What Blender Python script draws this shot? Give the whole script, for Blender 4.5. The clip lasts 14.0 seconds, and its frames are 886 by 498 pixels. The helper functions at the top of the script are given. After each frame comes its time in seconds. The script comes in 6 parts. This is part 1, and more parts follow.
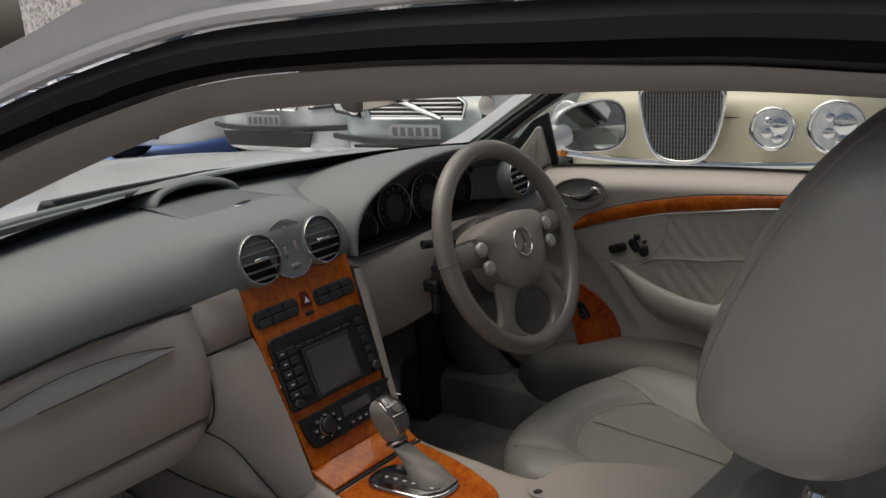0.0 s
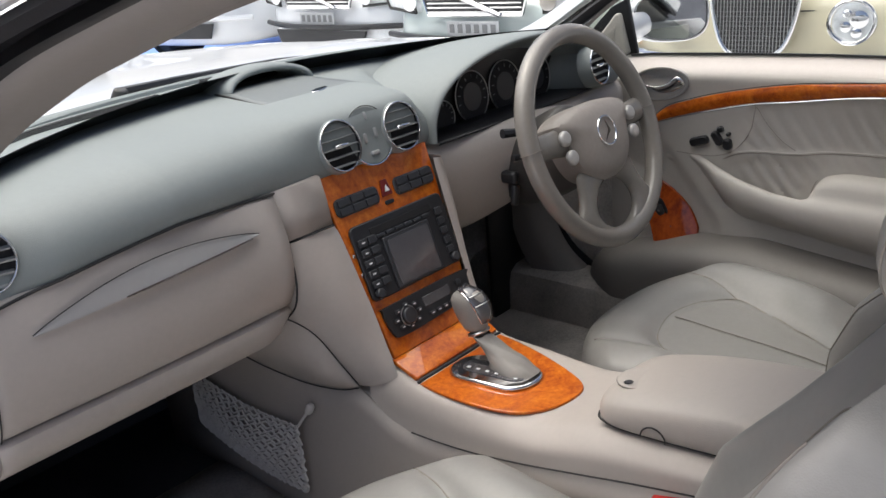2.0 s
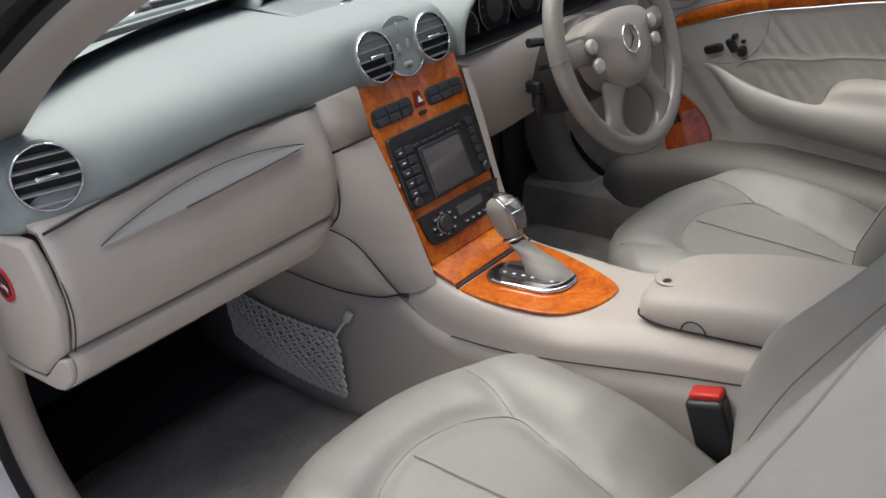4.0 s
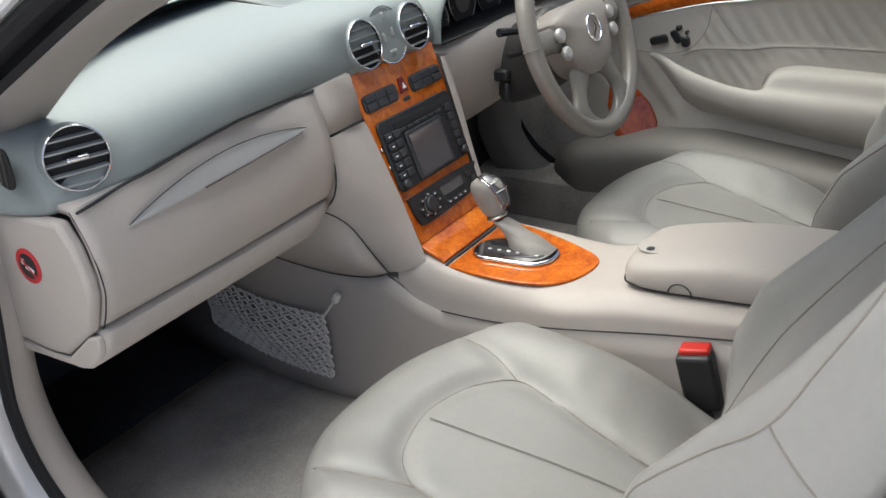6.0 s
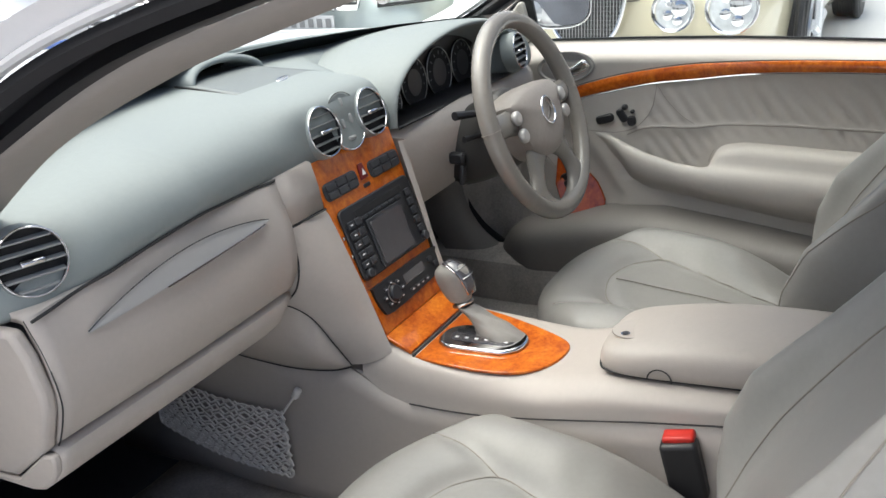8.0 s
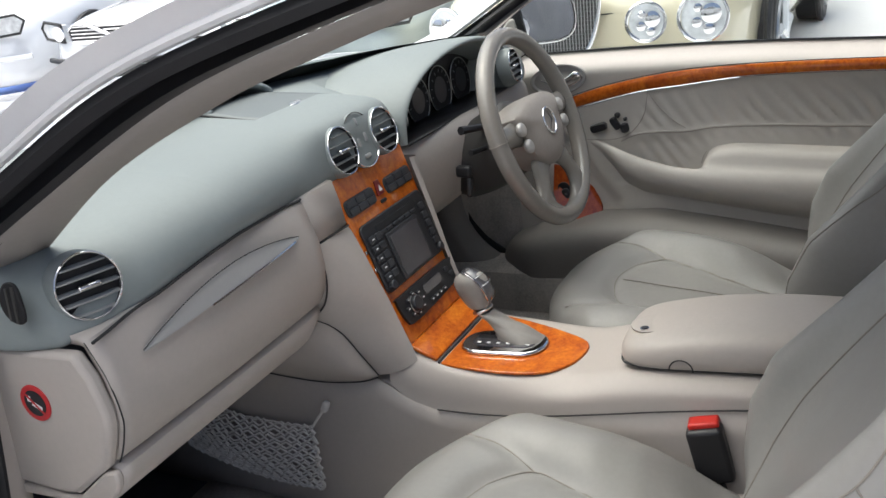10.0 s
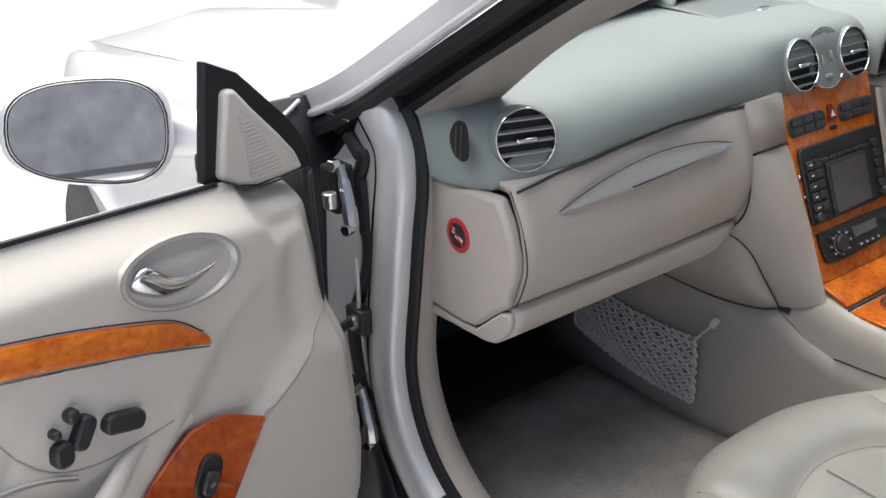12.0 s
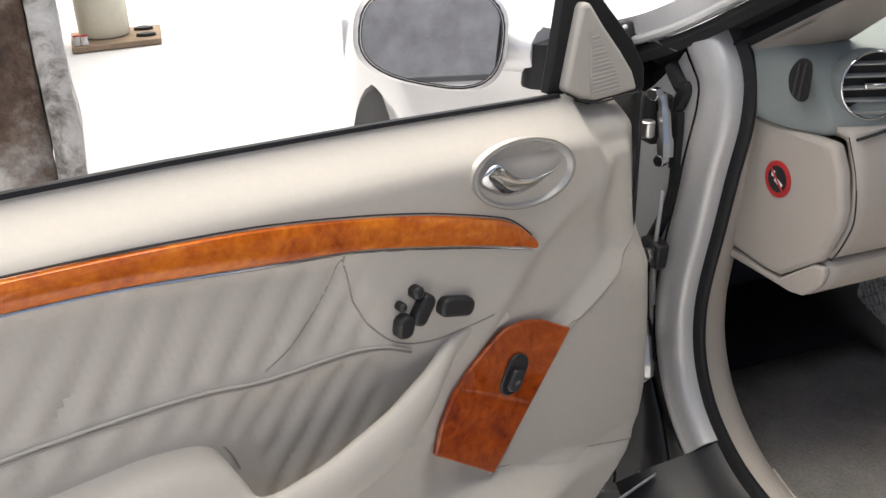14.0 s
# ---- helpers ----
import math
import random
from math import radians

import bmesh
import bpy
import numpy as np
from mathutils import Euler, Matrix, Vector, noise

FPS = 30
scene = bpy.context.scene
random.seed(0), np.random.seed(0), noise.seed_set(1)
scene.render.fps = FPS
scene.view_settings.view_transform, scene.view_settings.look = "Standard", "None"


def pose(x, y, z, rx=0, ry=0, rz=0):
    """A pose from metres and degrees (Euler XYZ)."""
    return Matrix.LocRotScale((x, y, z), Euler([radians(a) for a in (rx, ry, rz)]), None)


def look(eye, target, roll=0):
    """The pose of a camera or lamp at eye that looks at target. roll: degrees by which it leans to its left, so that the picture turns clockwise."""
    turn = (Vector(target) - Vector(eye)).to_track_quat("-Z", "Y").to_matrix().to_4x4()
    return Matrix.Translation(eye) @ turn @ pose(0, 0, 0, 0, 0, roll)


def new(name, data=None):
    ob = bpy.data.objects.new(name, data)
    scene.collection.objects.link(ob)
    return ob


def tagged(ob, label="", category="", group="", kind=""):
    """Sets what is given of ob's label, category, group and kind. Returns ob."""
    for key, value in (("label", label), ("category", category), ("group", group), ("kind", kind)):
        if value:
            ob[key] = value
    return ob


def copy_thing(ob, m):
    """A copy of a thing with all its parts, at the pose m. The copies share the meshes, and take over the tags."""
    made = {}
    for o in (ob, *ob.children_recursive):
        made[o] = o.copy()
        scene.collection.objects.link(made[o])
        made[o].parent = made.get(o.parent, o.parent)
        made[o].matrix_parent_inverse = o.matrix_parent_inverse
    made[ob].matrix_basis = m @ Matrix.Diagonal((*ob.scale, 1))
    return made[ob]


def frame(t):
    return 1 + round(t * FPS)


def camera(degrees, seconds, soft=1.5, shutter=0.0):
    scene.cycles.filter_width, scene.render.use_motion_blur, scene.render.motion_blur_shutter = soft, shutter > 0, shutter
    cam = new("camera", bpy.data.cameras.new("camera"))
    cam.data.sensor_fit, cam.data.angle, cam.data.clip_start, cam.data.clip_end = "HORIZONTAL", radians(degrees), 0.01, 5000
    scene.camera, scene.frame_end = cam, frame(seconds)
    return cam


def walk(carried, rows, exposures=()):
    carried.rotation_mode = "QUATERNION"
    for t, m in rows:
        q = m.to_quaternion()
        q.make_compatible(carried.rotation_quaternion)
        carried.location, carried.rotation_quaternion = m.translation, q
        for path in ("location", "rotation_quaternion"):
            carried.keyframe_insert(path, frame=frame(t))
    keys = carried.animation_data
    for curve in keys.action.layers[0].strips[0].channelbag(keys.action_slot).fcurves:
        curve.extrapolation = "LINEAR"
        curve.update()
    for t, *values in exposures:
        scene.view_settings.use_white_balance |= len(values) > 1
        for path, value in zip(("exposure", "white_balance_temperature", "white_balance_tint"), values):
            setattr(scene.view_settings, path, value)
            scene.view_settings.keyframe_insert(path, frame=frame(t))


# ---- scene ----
cam = camera(51.0, 14.0)
PATH = [
    (0, (-0.906, -1.03, 1.193), (0.6, 0.185, 0.687), -4.6),
    (0.5, (-0.897, -0.993, 1.186), (0.657, 0.137, 0.627), -4.1),
    (1, (-0.898, -0.991, 1.173), (0.619, 0.153, 0.547), -4.6),
    (1.5, (-0.901, -0.985, 1.163), (0.545, 0.23, 0.504), -5.1),
    (2, (-0.917, -0.97, 1.163), (0.466, 0.298, 0.472), -5.3),
    (2.5, (-0.923, -0.961, 1.169), (0.414, 0.331, 0.433), -5.4),
    (3, (-0.929, -0.959, 1.172), (0.384, 0.327, 0.383), -5.7),
    (3.5, (-0.959, -0.946, 1.165), (0.369, 0.301, 0.341), -6.0),
    (6, (-1.132, -0.874, 1.17), (0.342, 0.168, 0.309), -5.1),
    (6.5, (-1.142, -0.859, 1.17), (0.358, 0.15, 0.315), -4.4),
    (7, (-1.151, -0.844, 1.17), (0.384, 0.114, 0.318), -3.5),
    (7.5, (-1.135, -0.825, 1.171), (0.437, 0.109, 0.36), -3.2),
    (7.7, (-1.117, -0.813, 1.176), (0.474, 0.127, 0.411), -3.9),
    (9.8, (-1.216, -0.736, 1.188), (0.475, 0.079, 0.498), -7.5),
    (10, (-1.198, -0.763, 1.188), (0.457, 0.119, 0.493), -7.1),
    (10.5, (-1.147, -0.829, 1.18), (0.385, 0.253, 0.487), -7.0),
    (11, (-1.137, -0.841, 1.171), (0.257, 0.416, 0.482), -6.0),
    (11.5, (-1.182, -0.803, 1.168), (0.072, 0.57, 0.432), -4.0),
    (12, (-1.222, -0.767, 1.155), (-0.165, 0.742, 0.375), -3.1),
    (12.5, (-1.251, -0.742, 1.146), (-0.387, 0.861, 0.319), -2.3),
    (13, (-1.282, -0.733, 1.138), (-0.6, 0.938, 0.276), -1.5),
    (13.5, (-1.334, -0.749, 1.126), (-0.756, 0.962, 0.267), -1.4),
    (14, (-1.327, -0.74, 1.133), (-0.701, 0.954, 0.275), -1.4),
]
EXPOSURES = [(0.0, -0.1, 6800, 9), (0.5, 0.2, 6650, 10), (1.0, 0.55, 6500, 10), (1.5, 0.95, 6400, 10), (3.0, 1.15, 6400, 9), (6.0, 1.5, 6300, 5), (7.5, 1.56, 6300, 5), (10.0, 1.2, 6300, 6), (11.0, 1.25, 6350, 6), (12.0, 1.35, 6400, 6), (13.0, 1.4, 6700, 6), (14.0, 1.25, 6900, 6)]
walk(cam, [(t, look(eye, target, roll)) for t, eye, target, roll in PATH], EXPOSURES)

# ---- world and light ----
world = bpy.data.worlds.new("sky")
scene.world = world
world.use_nodes = True
wn = world.node_tree.nodes
sky = wn.new("ShaderNodeTexSky")
sky.sky_type = "NISHITA"
sky.sun_disc = False
SUN_ELEV, SUN_AZ = 70.0, 348.0
sky.sun_elevation, sky.sun_rotation = radians(SUN_ELEV), radians(SUN_AZ)
sky.air_density, sky.dust_density, sky.ozone_density = 0.55, 5.0, 0.5
wn["Background"].inputs["Strength"].default_value = 0.10
world.node_tree.links.new(sky.outputs[0], wn["Background"].inputs["Color"])
sun_data = bpy.data.lights.new("sun", "SUN")
sun_data.energy, sun_data.angle, sun_data.color = 1.8, radians(90), (1.0, 0.97, 0.92)
sun = new("sun", sun_data)
_az = radians(SUN_AZ)
sun.matrix_world = look((0, 0, 0), (-math.sin(_az) * math.cos(radians(SUN_ELEV)), -math.cos(_az) * math.cos(radians(SUN_ELEV)), -math.sin(radians(SUN_ELEV)))) 


# ---- materials ----
def ramp(nt, fac, stops):
    n = nt.nodes.new("ShaderNodeValToRGB")
    el = n.color_ramp.elements
    while len(el) < len(stops):
        el.new(0.5)
    for e, (p, c) in zip(el, stops):
        e.position, e.color = p, (*c, 1)
    nt.links.new(fac, n.inputs[0])
    return n.outputs[0]


def tex(nt, kind, scale, vec, **extra):
    n = nt.nodes.new(kind)
    n.inputs["Scale"].default_value = scale
    for k, v in extra.items():
        n.inputs[k].default_value = v
    nt.links.new(vec, n.inputs["Vector"])
    return n


def mat(name, base, rough=0.5, metal=0.0, var=0.12, vscale=6.0, grain=0.0, gscale=700.0, gdist=0.0006, coat=0.0, kind="noise", spec=0.5, wear=0.1):
    m = bpy.data.materials.new(name)
    m.use_nodes = True
    nt = m.node_tree
    p = nt.nodes["Principled BSDF"]
    co = nt.nodes.new("ShaderNodeTexCoord").outputs["Object"]
    big = tex(nt, "ShaderNodeTexNoise", vscale, co, Detail=5.0, Roughness=0.6).outputs["Fac"]
    fine = tex(nt, "ShaderNodeTexNoise", vscale * 22, co, Detail=3.0).outputs["Fac"]
    mixv = nt.nodes.new("ShaderNodeMix")
    mixv.inputs[0].default_value = 0.35
    nt.links.new(big, mixv.inputs[2])
    nt.links.new(fine, mixv.inputs[3])
    lo = tuple(max(0.0, c * (1 - var)) for c in base)
    hi = tuple(min(1.0, c * (1 + var)) for c in base)
    col = ramp(nt, mixv.outputs[0], [(0.3, lo), (0.7, hi)])
    nt.links.new(col, p.inputs["Base Color"])
    rr = nt.nodes.new("ShaderNodeMapRange")
    rr.inputs[1].default_value, rr.inputs[2].default_value = 0.3, 0.7
    rr.inputs[3].default_value, rr.inputs[4].default_value = max(0.02, rough * (1 - wear)), min(1.0, rough * (1 + wear))
    nt.links.new(big, rr.inputs[0])
    nt.links.new(rr.outputs[0], p.inputs["Roughness"])
    p.inputs["Metallic"].default_value = metal
    p.inputs["Specular IOR Level"].default_value = spec
    p.inputs["Coat Weight"].default_value = coat
    p.inputs["Coat Roughness"].default_value = 0.04
    if grain > 0:
        if kind == "voronoi":
            h = tex(nt, "ShaderNodeTexVoronoi", gscale, co).outputs["Distance"]
        else:
            h = tex(nt, "ShaderNodeTexNoise", gscale, co, Detail=4.0).outputs["Fac"]
        b = nt.nodes.new("ShaderNodeBump")
        b.inputs["Strength"].default_value, b.inputs["Distance"].default_value = grain, gdist
        nt.links.new(h, b.inputs["Height"])
        nt.links.new(b.outputs[0], p.inputs["Normal"])
    return m


def burl(name, stops, scale=16.0):
    m = bpy.data.materials.new(name)
    m.use_nodes = True
    nt = m.node_tree
    p = nt.nodes["Principled BSDF"]
    co = nt.nodes.new("ShaderNodeTexCoord").outputs["Object"]
    a = tex(nt, "ShaderNodeTexNoise", scale, co, Detail=8.0, Roughness=0.68, Distortion=1.8).outputs["Fac"]
    f = tex(nt, "ShaderNodeTexNoise", scale * 9, co, Detail=4.0, Distortion=0.6).outputs["Fac"]
    mx = nt.nodes.new("ShaderNodeMix")
    mx.inputs[0].default_value = 0.3
    nt.links.new(a, mx.inputs[2])
    nt.links.new(f, mx.inputs[3])
    nt.links.new(ramp(nt, mx.outputs[0], stops), p.inputs["Base Color"])
    p.inputs["Roughness"].default_value = 0.5
    p.inputs["Specular IOR Level"].default_value = 0.15
    p.inputs["Coat Weight"].default_value = 1.0
    p.inputs["Coat Roughness"].default_value = 0.02
    return m


def clear(name, tint=(1, 1, 1), gloss=0.08):
    m = bpy.data.materials.new(name)
    m.use_nodes = True
    nt = m.node_tree
    nt.nodes.clear()
    out = nt.nodes.new("ShaderNodeOutputMaterial")
    t, g, mx = nt.nodes.new("ShaderNodeBsdfTransparent"), nt.nodes.new("ShaderNodeBsdfGlossy"), nt.nodes.new("ShaderNodeMixShader")
    t.inputs[0].default_value = (*tint, 1)
    g.inputs["Roughness"].default_value = 0.02
    mx.inputs[0].default_value = gloss
    nt.links.new(t.outputs[0], mx.inputs[1])
    nt.links.new(g.outputs[0], mx.inputs[2])
    nt.links.new(mx.outputs[0], out.inputs[0])
    return m


M = {}
M["pad"] = mat("dash_pad_grey", (0.235, 0.262, 0.258), 0.55, spec=0.35, var=0.05, grain=0.25, gscale=900, kind="voronoi")
M["beige"] = mat("beige_plastic", (0.45, 0.41, 0.372), 0.5, var=0.05, grain=0.2, gscale=1000, kind="voronoi")
M["leather"] = mat("grey_beige_leather", (0.262, 0.256, 0.240), 0.38, var=0.07, grain=0.16, gscale=850, gdist=0.0006, kind="voronoi")
M["doorskin"] = mat("door_vinyl", (0.53, 0.50, 0.457), 0.48, var=0.05, grain=0.2, gscale=900, kind="voronoi")
M["lid"] = mat("beige_armrest_leather", (0.43, 0.392, 0.352), 0.45, var=0.05, grain=0.25, gscale=700, kind="voronoi")
M["seam"] = mat("seam_thread", (0.22, 0.20, 0.175), 0.8)
M["tick"] = mat("grey_dial_print", (0.16, 0.165, 0.17), 0.6)
M["bowl"] = mat("satin_silver_plastic", (0.48, 0.47, 0.45), 0.35, metal=0.3)
M["gap"] = mat("panel_gap_rubber", (0.03, 0.03, 0.03), 0.8)
M["headliner"] = mat("headliner_cloth", (0.22, 0.19, 0.17), 0.9, grain=0.4, gscale=500)
M["pillar"] = mat("pillar_trim", (0.25, 0.228, 0.212), 0.75, var=0.05, grain=0.2, gscale=900)
M["rubber"] = mat("black_rubber", (0.016, 0.016, 0.018), 0.5, grain=0.2, gscale=300, spec=0.3)
M["black"] = mat("black_plastic", (0.02, 0.02, 0.022), 0.4, grain=0.1, gscale=900)
M["button"] = mat("dark_button_plastic", (0.035, 0.036, 0.04), 0.35)
M["dark"] = mat("dark_vent_cavity", (0.012, 0.012, 0.013), 0.8)
M["screen"] = mat("display_glass", (0.075, 0.072, 0.078), 0.14, spec=0.9, coat=0.6)
M["chrome"] = mat("chrome", (0.82, 0.82, 0.83), 0.1, metal=1.0, var=0.03)
M["satin"] = mat("satin_metal", (0.55, 0.55, 0.55), 0.3, metal=1.0, var=0.05)
M["silver"] = mat("silver_car_paint", (0.74, 0.74, 0.75), 0.36, metal=0.35, var=0.03, coat=0.8, grain=0.06, gscale=1500)
M["frit"] = mat("glossy_black_glass_edge", (0.022, 0.024, 0.024), 0.18, var=0.3, vscale=30, spec=0.6)
M["panelgrey"] = mat("dark_grey_panel", (0.155, 0.172, 0.172), 0.5, var=0.04, grain=0.15, gscale=1300)
M["thinslat"] = mat("thin_vent_slat", (0.16, 0.165, 0.165), 0.35)
M["pull"] = mat("grey_pull_plastic", (0.36, 0.355, 0.345), 0.38, var=0.04, grain=0.08, gscale=1200)
M["jamb"] = mat("satin_silver_jamb_paint", (0.53, 0.53, 0.535), 0.42, metal=0.35, var=0.06, vscale=9, coat=0.15, grain=0.05, gscale=1200)
M["wood"] = burl("burl_wood", [(0.30, (0.19, 0.026, 0.002)), (0.42, (0.44, 0.082, 0.005)), (0.55, (0.62, 0.150, 0.009)), (0.70, (0.78, 0.25, 0.022))])
M["redwood"] = burl("dark_burl_wood", [(0.28, (0.10, 0.010, 0.001)), (0.42, (0.26, 0.036, 0.003)), (0.55, (0.40, 0.070, 0.005)), (0.72, (0.56, 0.125, 0.012))], 11.0)
M["carpet"] = mat("grey_carpet", (0.46, 0.43, 0.395), 0.95, var=0.4, vscale=9, grain=0.9, gscale=450, gdist=0.003)
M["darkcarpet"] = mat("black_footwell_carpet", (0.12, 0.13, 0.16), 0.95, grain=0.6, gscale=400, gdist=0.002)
M["slat"] = mat("grey_vent_slat", (0.30, 0.305, 0.30), 0.35)
M["speaker"] = mat("perforated_door_vinyl", (0.49, 0.46, 0.42), 0.6, var=0.05, grain=0.35, gscale=900, gdist=0.0006, kind="voronoi")
nt = M["speaker"].node_tree
_w = tex(nt, "ShaderNodeTexWave", 140.0, nt.nodes.new("ShaderNodeTexCoord").outputs["Object"])
_w.bands_direction = "Z"
nt.links.new(_w.outputs["Fac"], nt.nodes["Bump"].inputs["Height"])
M["hazard"] = mat("dark_red_button", (0.16, 0.012, 0.01), 0.35)
# beige trim darkened, so that its colour carries the driver side's shade
M["shadebeige"] = mat("shaded_beige_trim", (0.22, 0.205, 0.19), 0.6, var=0.06, grain=0.2, gscale=900)
M["red"] = mat("red_plastic", (0.6, 0.03, 0.02), 0.35)
M["white"] = mat("white_print", (0.8, 0.8, 0.8), 0.5)
M["plate"] = mat("pale_plate", (0.42, 0.43, 0.44), 0.5)
M["lamp_red"] = mat("red_print", (0.5, 0.03, 0.035), 0.5)
M["net"] = mat("net_cord", (0.80, 0.77, 0.72), 0.85, grain=0.5, gscale=800)
M["mirror"] = mat("mirror_glass", (0.9, 0.9, 0.9), 0.02, metal=1.0, var=0.0, wear=0.0)
M["glass"] = clear("windscreen_glass", (0.93, 0.96, 0.94), 0.05)
M["tinted"] = clear("tinted_side_glass", (0.80, 0.84, 0.82), 0.06)
M["wheelgrey"] = mat("steering_leather", (0.22, 0.206, 0.184), 0.2, spec=0.65, var=0.08, grain=0.06, gscale=700, kind="voronoi")
M["shift"] = mat("gear_lever_leather", (0.25, 0.236, 0.215), 0.42, var=0.1, grain=0.3, gscale=700, kind="voronoi")
M["column"] = mat("dark_column_plastic", (0.05, 0.048, 0.045), 0.5, grain=0.2, gscale=900)
M["hub"] = mat("airbag_cover_plastic", (0.30, 0.272, 0.245), 0.42, grain=0.15, gscale=900, kind="voronoi")
M["concrete"] = mat("pale_concrete_floor", (0.74, 0.74, 0.75), 0.6, var=0.1, vscale=0.8, grain=0.3, gscale=40, gdist=0.002)
M["bluefloor"] = mat("blue_floor_paint", (0.18, 0.33, 0.75), 0.45, var=0.15, vscale=1.5)
M["stone"] = mat("rough_stained_wall", (0.20, 0.17, 0.15), 0.95, var=0.75, vscale=5, grain=1.0, gscale=14, gdist=0.03)
M["plaster"] = mat("white_worn_plaster", (0.66, 0.64, 0.62), 0.9, var=0.25, vscale=9, grain=0.8, gscale=25, gdist=0.01)
nt = M["stone"].node_tree
_p = nt.nodes["Principled BSDF"]
_co = nt.nodes.new("ShaderNodeTexCoord").outputs["Object"]
_n = tex(nt, "ShaderNodeTexNoise", 3.2, _co, Detail=8.0, Roughness=0.65).outputs["Fac"]
nt.links.new(ramp(nt, _n, [(0.36, (0.03, 0.024, 0.02)), (0.46, (0.16, 0.11, 0.08)), (0.52, (0.30, 0.26, 0.23)), (0.60, (0.62, 0.60, 0.58))]), _p.inputs["Base Color"])
nt = M["plaster"].node_tree
_n = tex(nt, "ShaderNodeTexNoise", 7.0, nt.nodes.new("ShaderNodeTexCoord").outputs["Object"], Detail=8.0, Roughness=0.7, Distortion=0.6).outputs["Fac"]
nt.links.new(ramp(nt, _n, [(0.36, (0.09, 0.07, 0.06)), (0.43, (0.30, 0.28, 0.26)), (0.50, (0.55, 0.53, 0.51)), (0.62, (0.70, 0.69, 0.68))]), nt.nodes["Principled BSDF"].inputs["Base Color"])
M["brick"] = mat("grey_render", (0.125, 0.13, 0.15), 0.9, var=0.5, vscale=2.0, grain=0.5, gscale=30, gdist=0.01)
M["doorseam"] = mat("door_seam", (0.33, 0.30, 0.265), 0.7)
M["cream"] = mat("cream_car_paint", (0.72, 0.66, 0.48), 0.25, var=0.02, coat=1.0)
M["whitepaint"] = mat("white_car_paint", (0.80, 0.82, 0.84), 0.25, var=0.02, coat=1.0)
M["greenpaint"] = mat("pale_green_car_paint", (0.50, 0.57, 0.56), 0.25, var=0.02, coat=1.0)
M["carglass"] = mat("dark_car_glass", (0.03, 0.035, 0.04), 0.08)
M["lens"] = mat("headlamp_lens", (0.72, 0.74, 0.76), 0.12, metal=0.15, var=0.35, vscale=22)
M["amber"] = mat("amber_lens", (0.75, 0.25, 0.05), 0.2)
M["barrel"] = mat("cream_plastic_drum", (0.72, 0.70, 0.58), 0.5)
M["pallet"] = mat("worn_board", (0.30, 0.22, 0.15), 0.9, var=0.35, vscale=14)


# ---- mesh helpers ----
def thing(name, loc, label, category, group="", kind=""):
    ob = new(name)
    ob.matrix_basis = Matrix.Translation(loc)
    ob.empty_display_size = 0.05
    return tagged(ob, label, category, group, kind)


def part(name, bm, material, parent=None, label="", bevel=0.0, sub=0, solid=0.0, smooth=True, sharp=38, seg=2):
    bmesh.ops.remove_doubles(bm, verts=bm.verts, dist=1e-5)
    bmesh.ops.recalc_face_normals(bm, faces=bm.faces)
    me = bpy.data.meshes.new(name)
    bm.to_mesh(me)
    bm.free()
    me.materials.append(material)
    if smooth:
        me.polygons.foreach_set("use_smooth", [True] * len(me.polygons))
        if not sub:
            me.set_sharp_from_angle(angle=radians(sharp))
    ob = new(name, me)
    if solid:
        md = ob.modifiers.new("thickness", "SOLIDIFY")
        md.thickness, md.offset = solid, -1
    if bevel:
        md = ob.modifiers.new("edge", "BEVEL")
        md.width, md.segments, md.limit_method, md.angle_limit = bevel, seg, "ANGLE", radians(40)
    if sub:
        md = ob.modifiers.new("round", "SUBSURF")
        md.levels = md.render_levels = sub
    if parent is not None:
        ob.parent = parent
        if parent.type == "EMPTY":
            ob.matrix_parent_inverse = parent.matrix_basis.inverted()
    if label:
        tagged(ob, label)
    return ob


def B():
    return bmesh.new()


def grid(bm, rows, cu=False, cv=False, cap=False):
    vs = [[bm.verts.new(p) for p in r] for r in rows]
    nr, nc = len(vs), len(vs[0])
    for i in range(nr if cu else nr - 1):
        for j in range(nc if cv else nc - 1):
            a, b = vs[i], vs[(i + 1) % nr]
            q = (a[j], a[(j + 1) % nc], b[(j + 1) % nc], b[j])
            if len(set(q)) == 4:
                bm.faces.new(q)
    if cap and cv:
        bm.faces.new(vs[0])
        bm.faces.new(vs[-1][::-1])
    return bm


def frame_of(axis):
    a = Vector(axis).normalized()
    ref = Vector((0, 0, 1)) if abs(a.z) < 0.9 else Vector((1, 0, 0))
    u = ref.cross(a).normalized()
    return u, a.cross(u), a


def tube(bm, pts, r, n=8, closed=False):
    pts = [Vector(p) for p in pts]
    rs = r if isinstance(r, (list, tuple)) else [r] * len(pts)
    rows, k = [], len(pts)
    up = None
    for i, p in enumerate(pts):
        d = (pts[(i + 1) % k] - pts[i - 1]) if closed else (pts[min(i + 1, k - 1)] - pts[max(i - 1, 0)])
        d.normalize()
        if up is None:
            up = frame_of(d)[0]
        u = (up - d * up.dot(d)).normalized()
        v = d.cross(u)
        up = u
        rows.append([p + rs[i] * (math.cos(t) * u + math.sin(t) * v) for t in [2 * math.pi * j / n for j in range(n)]])
    return grid(bm, rows, cu=closed, cv=True, cap=not closed)


def box(bm, c, s, rot=None):
    m = Matrix.LocRotScale(Vector(c), rot, Vector(s))
    bmesh.ops.create_cube(bm, size=1, matrix=m)
    return bm


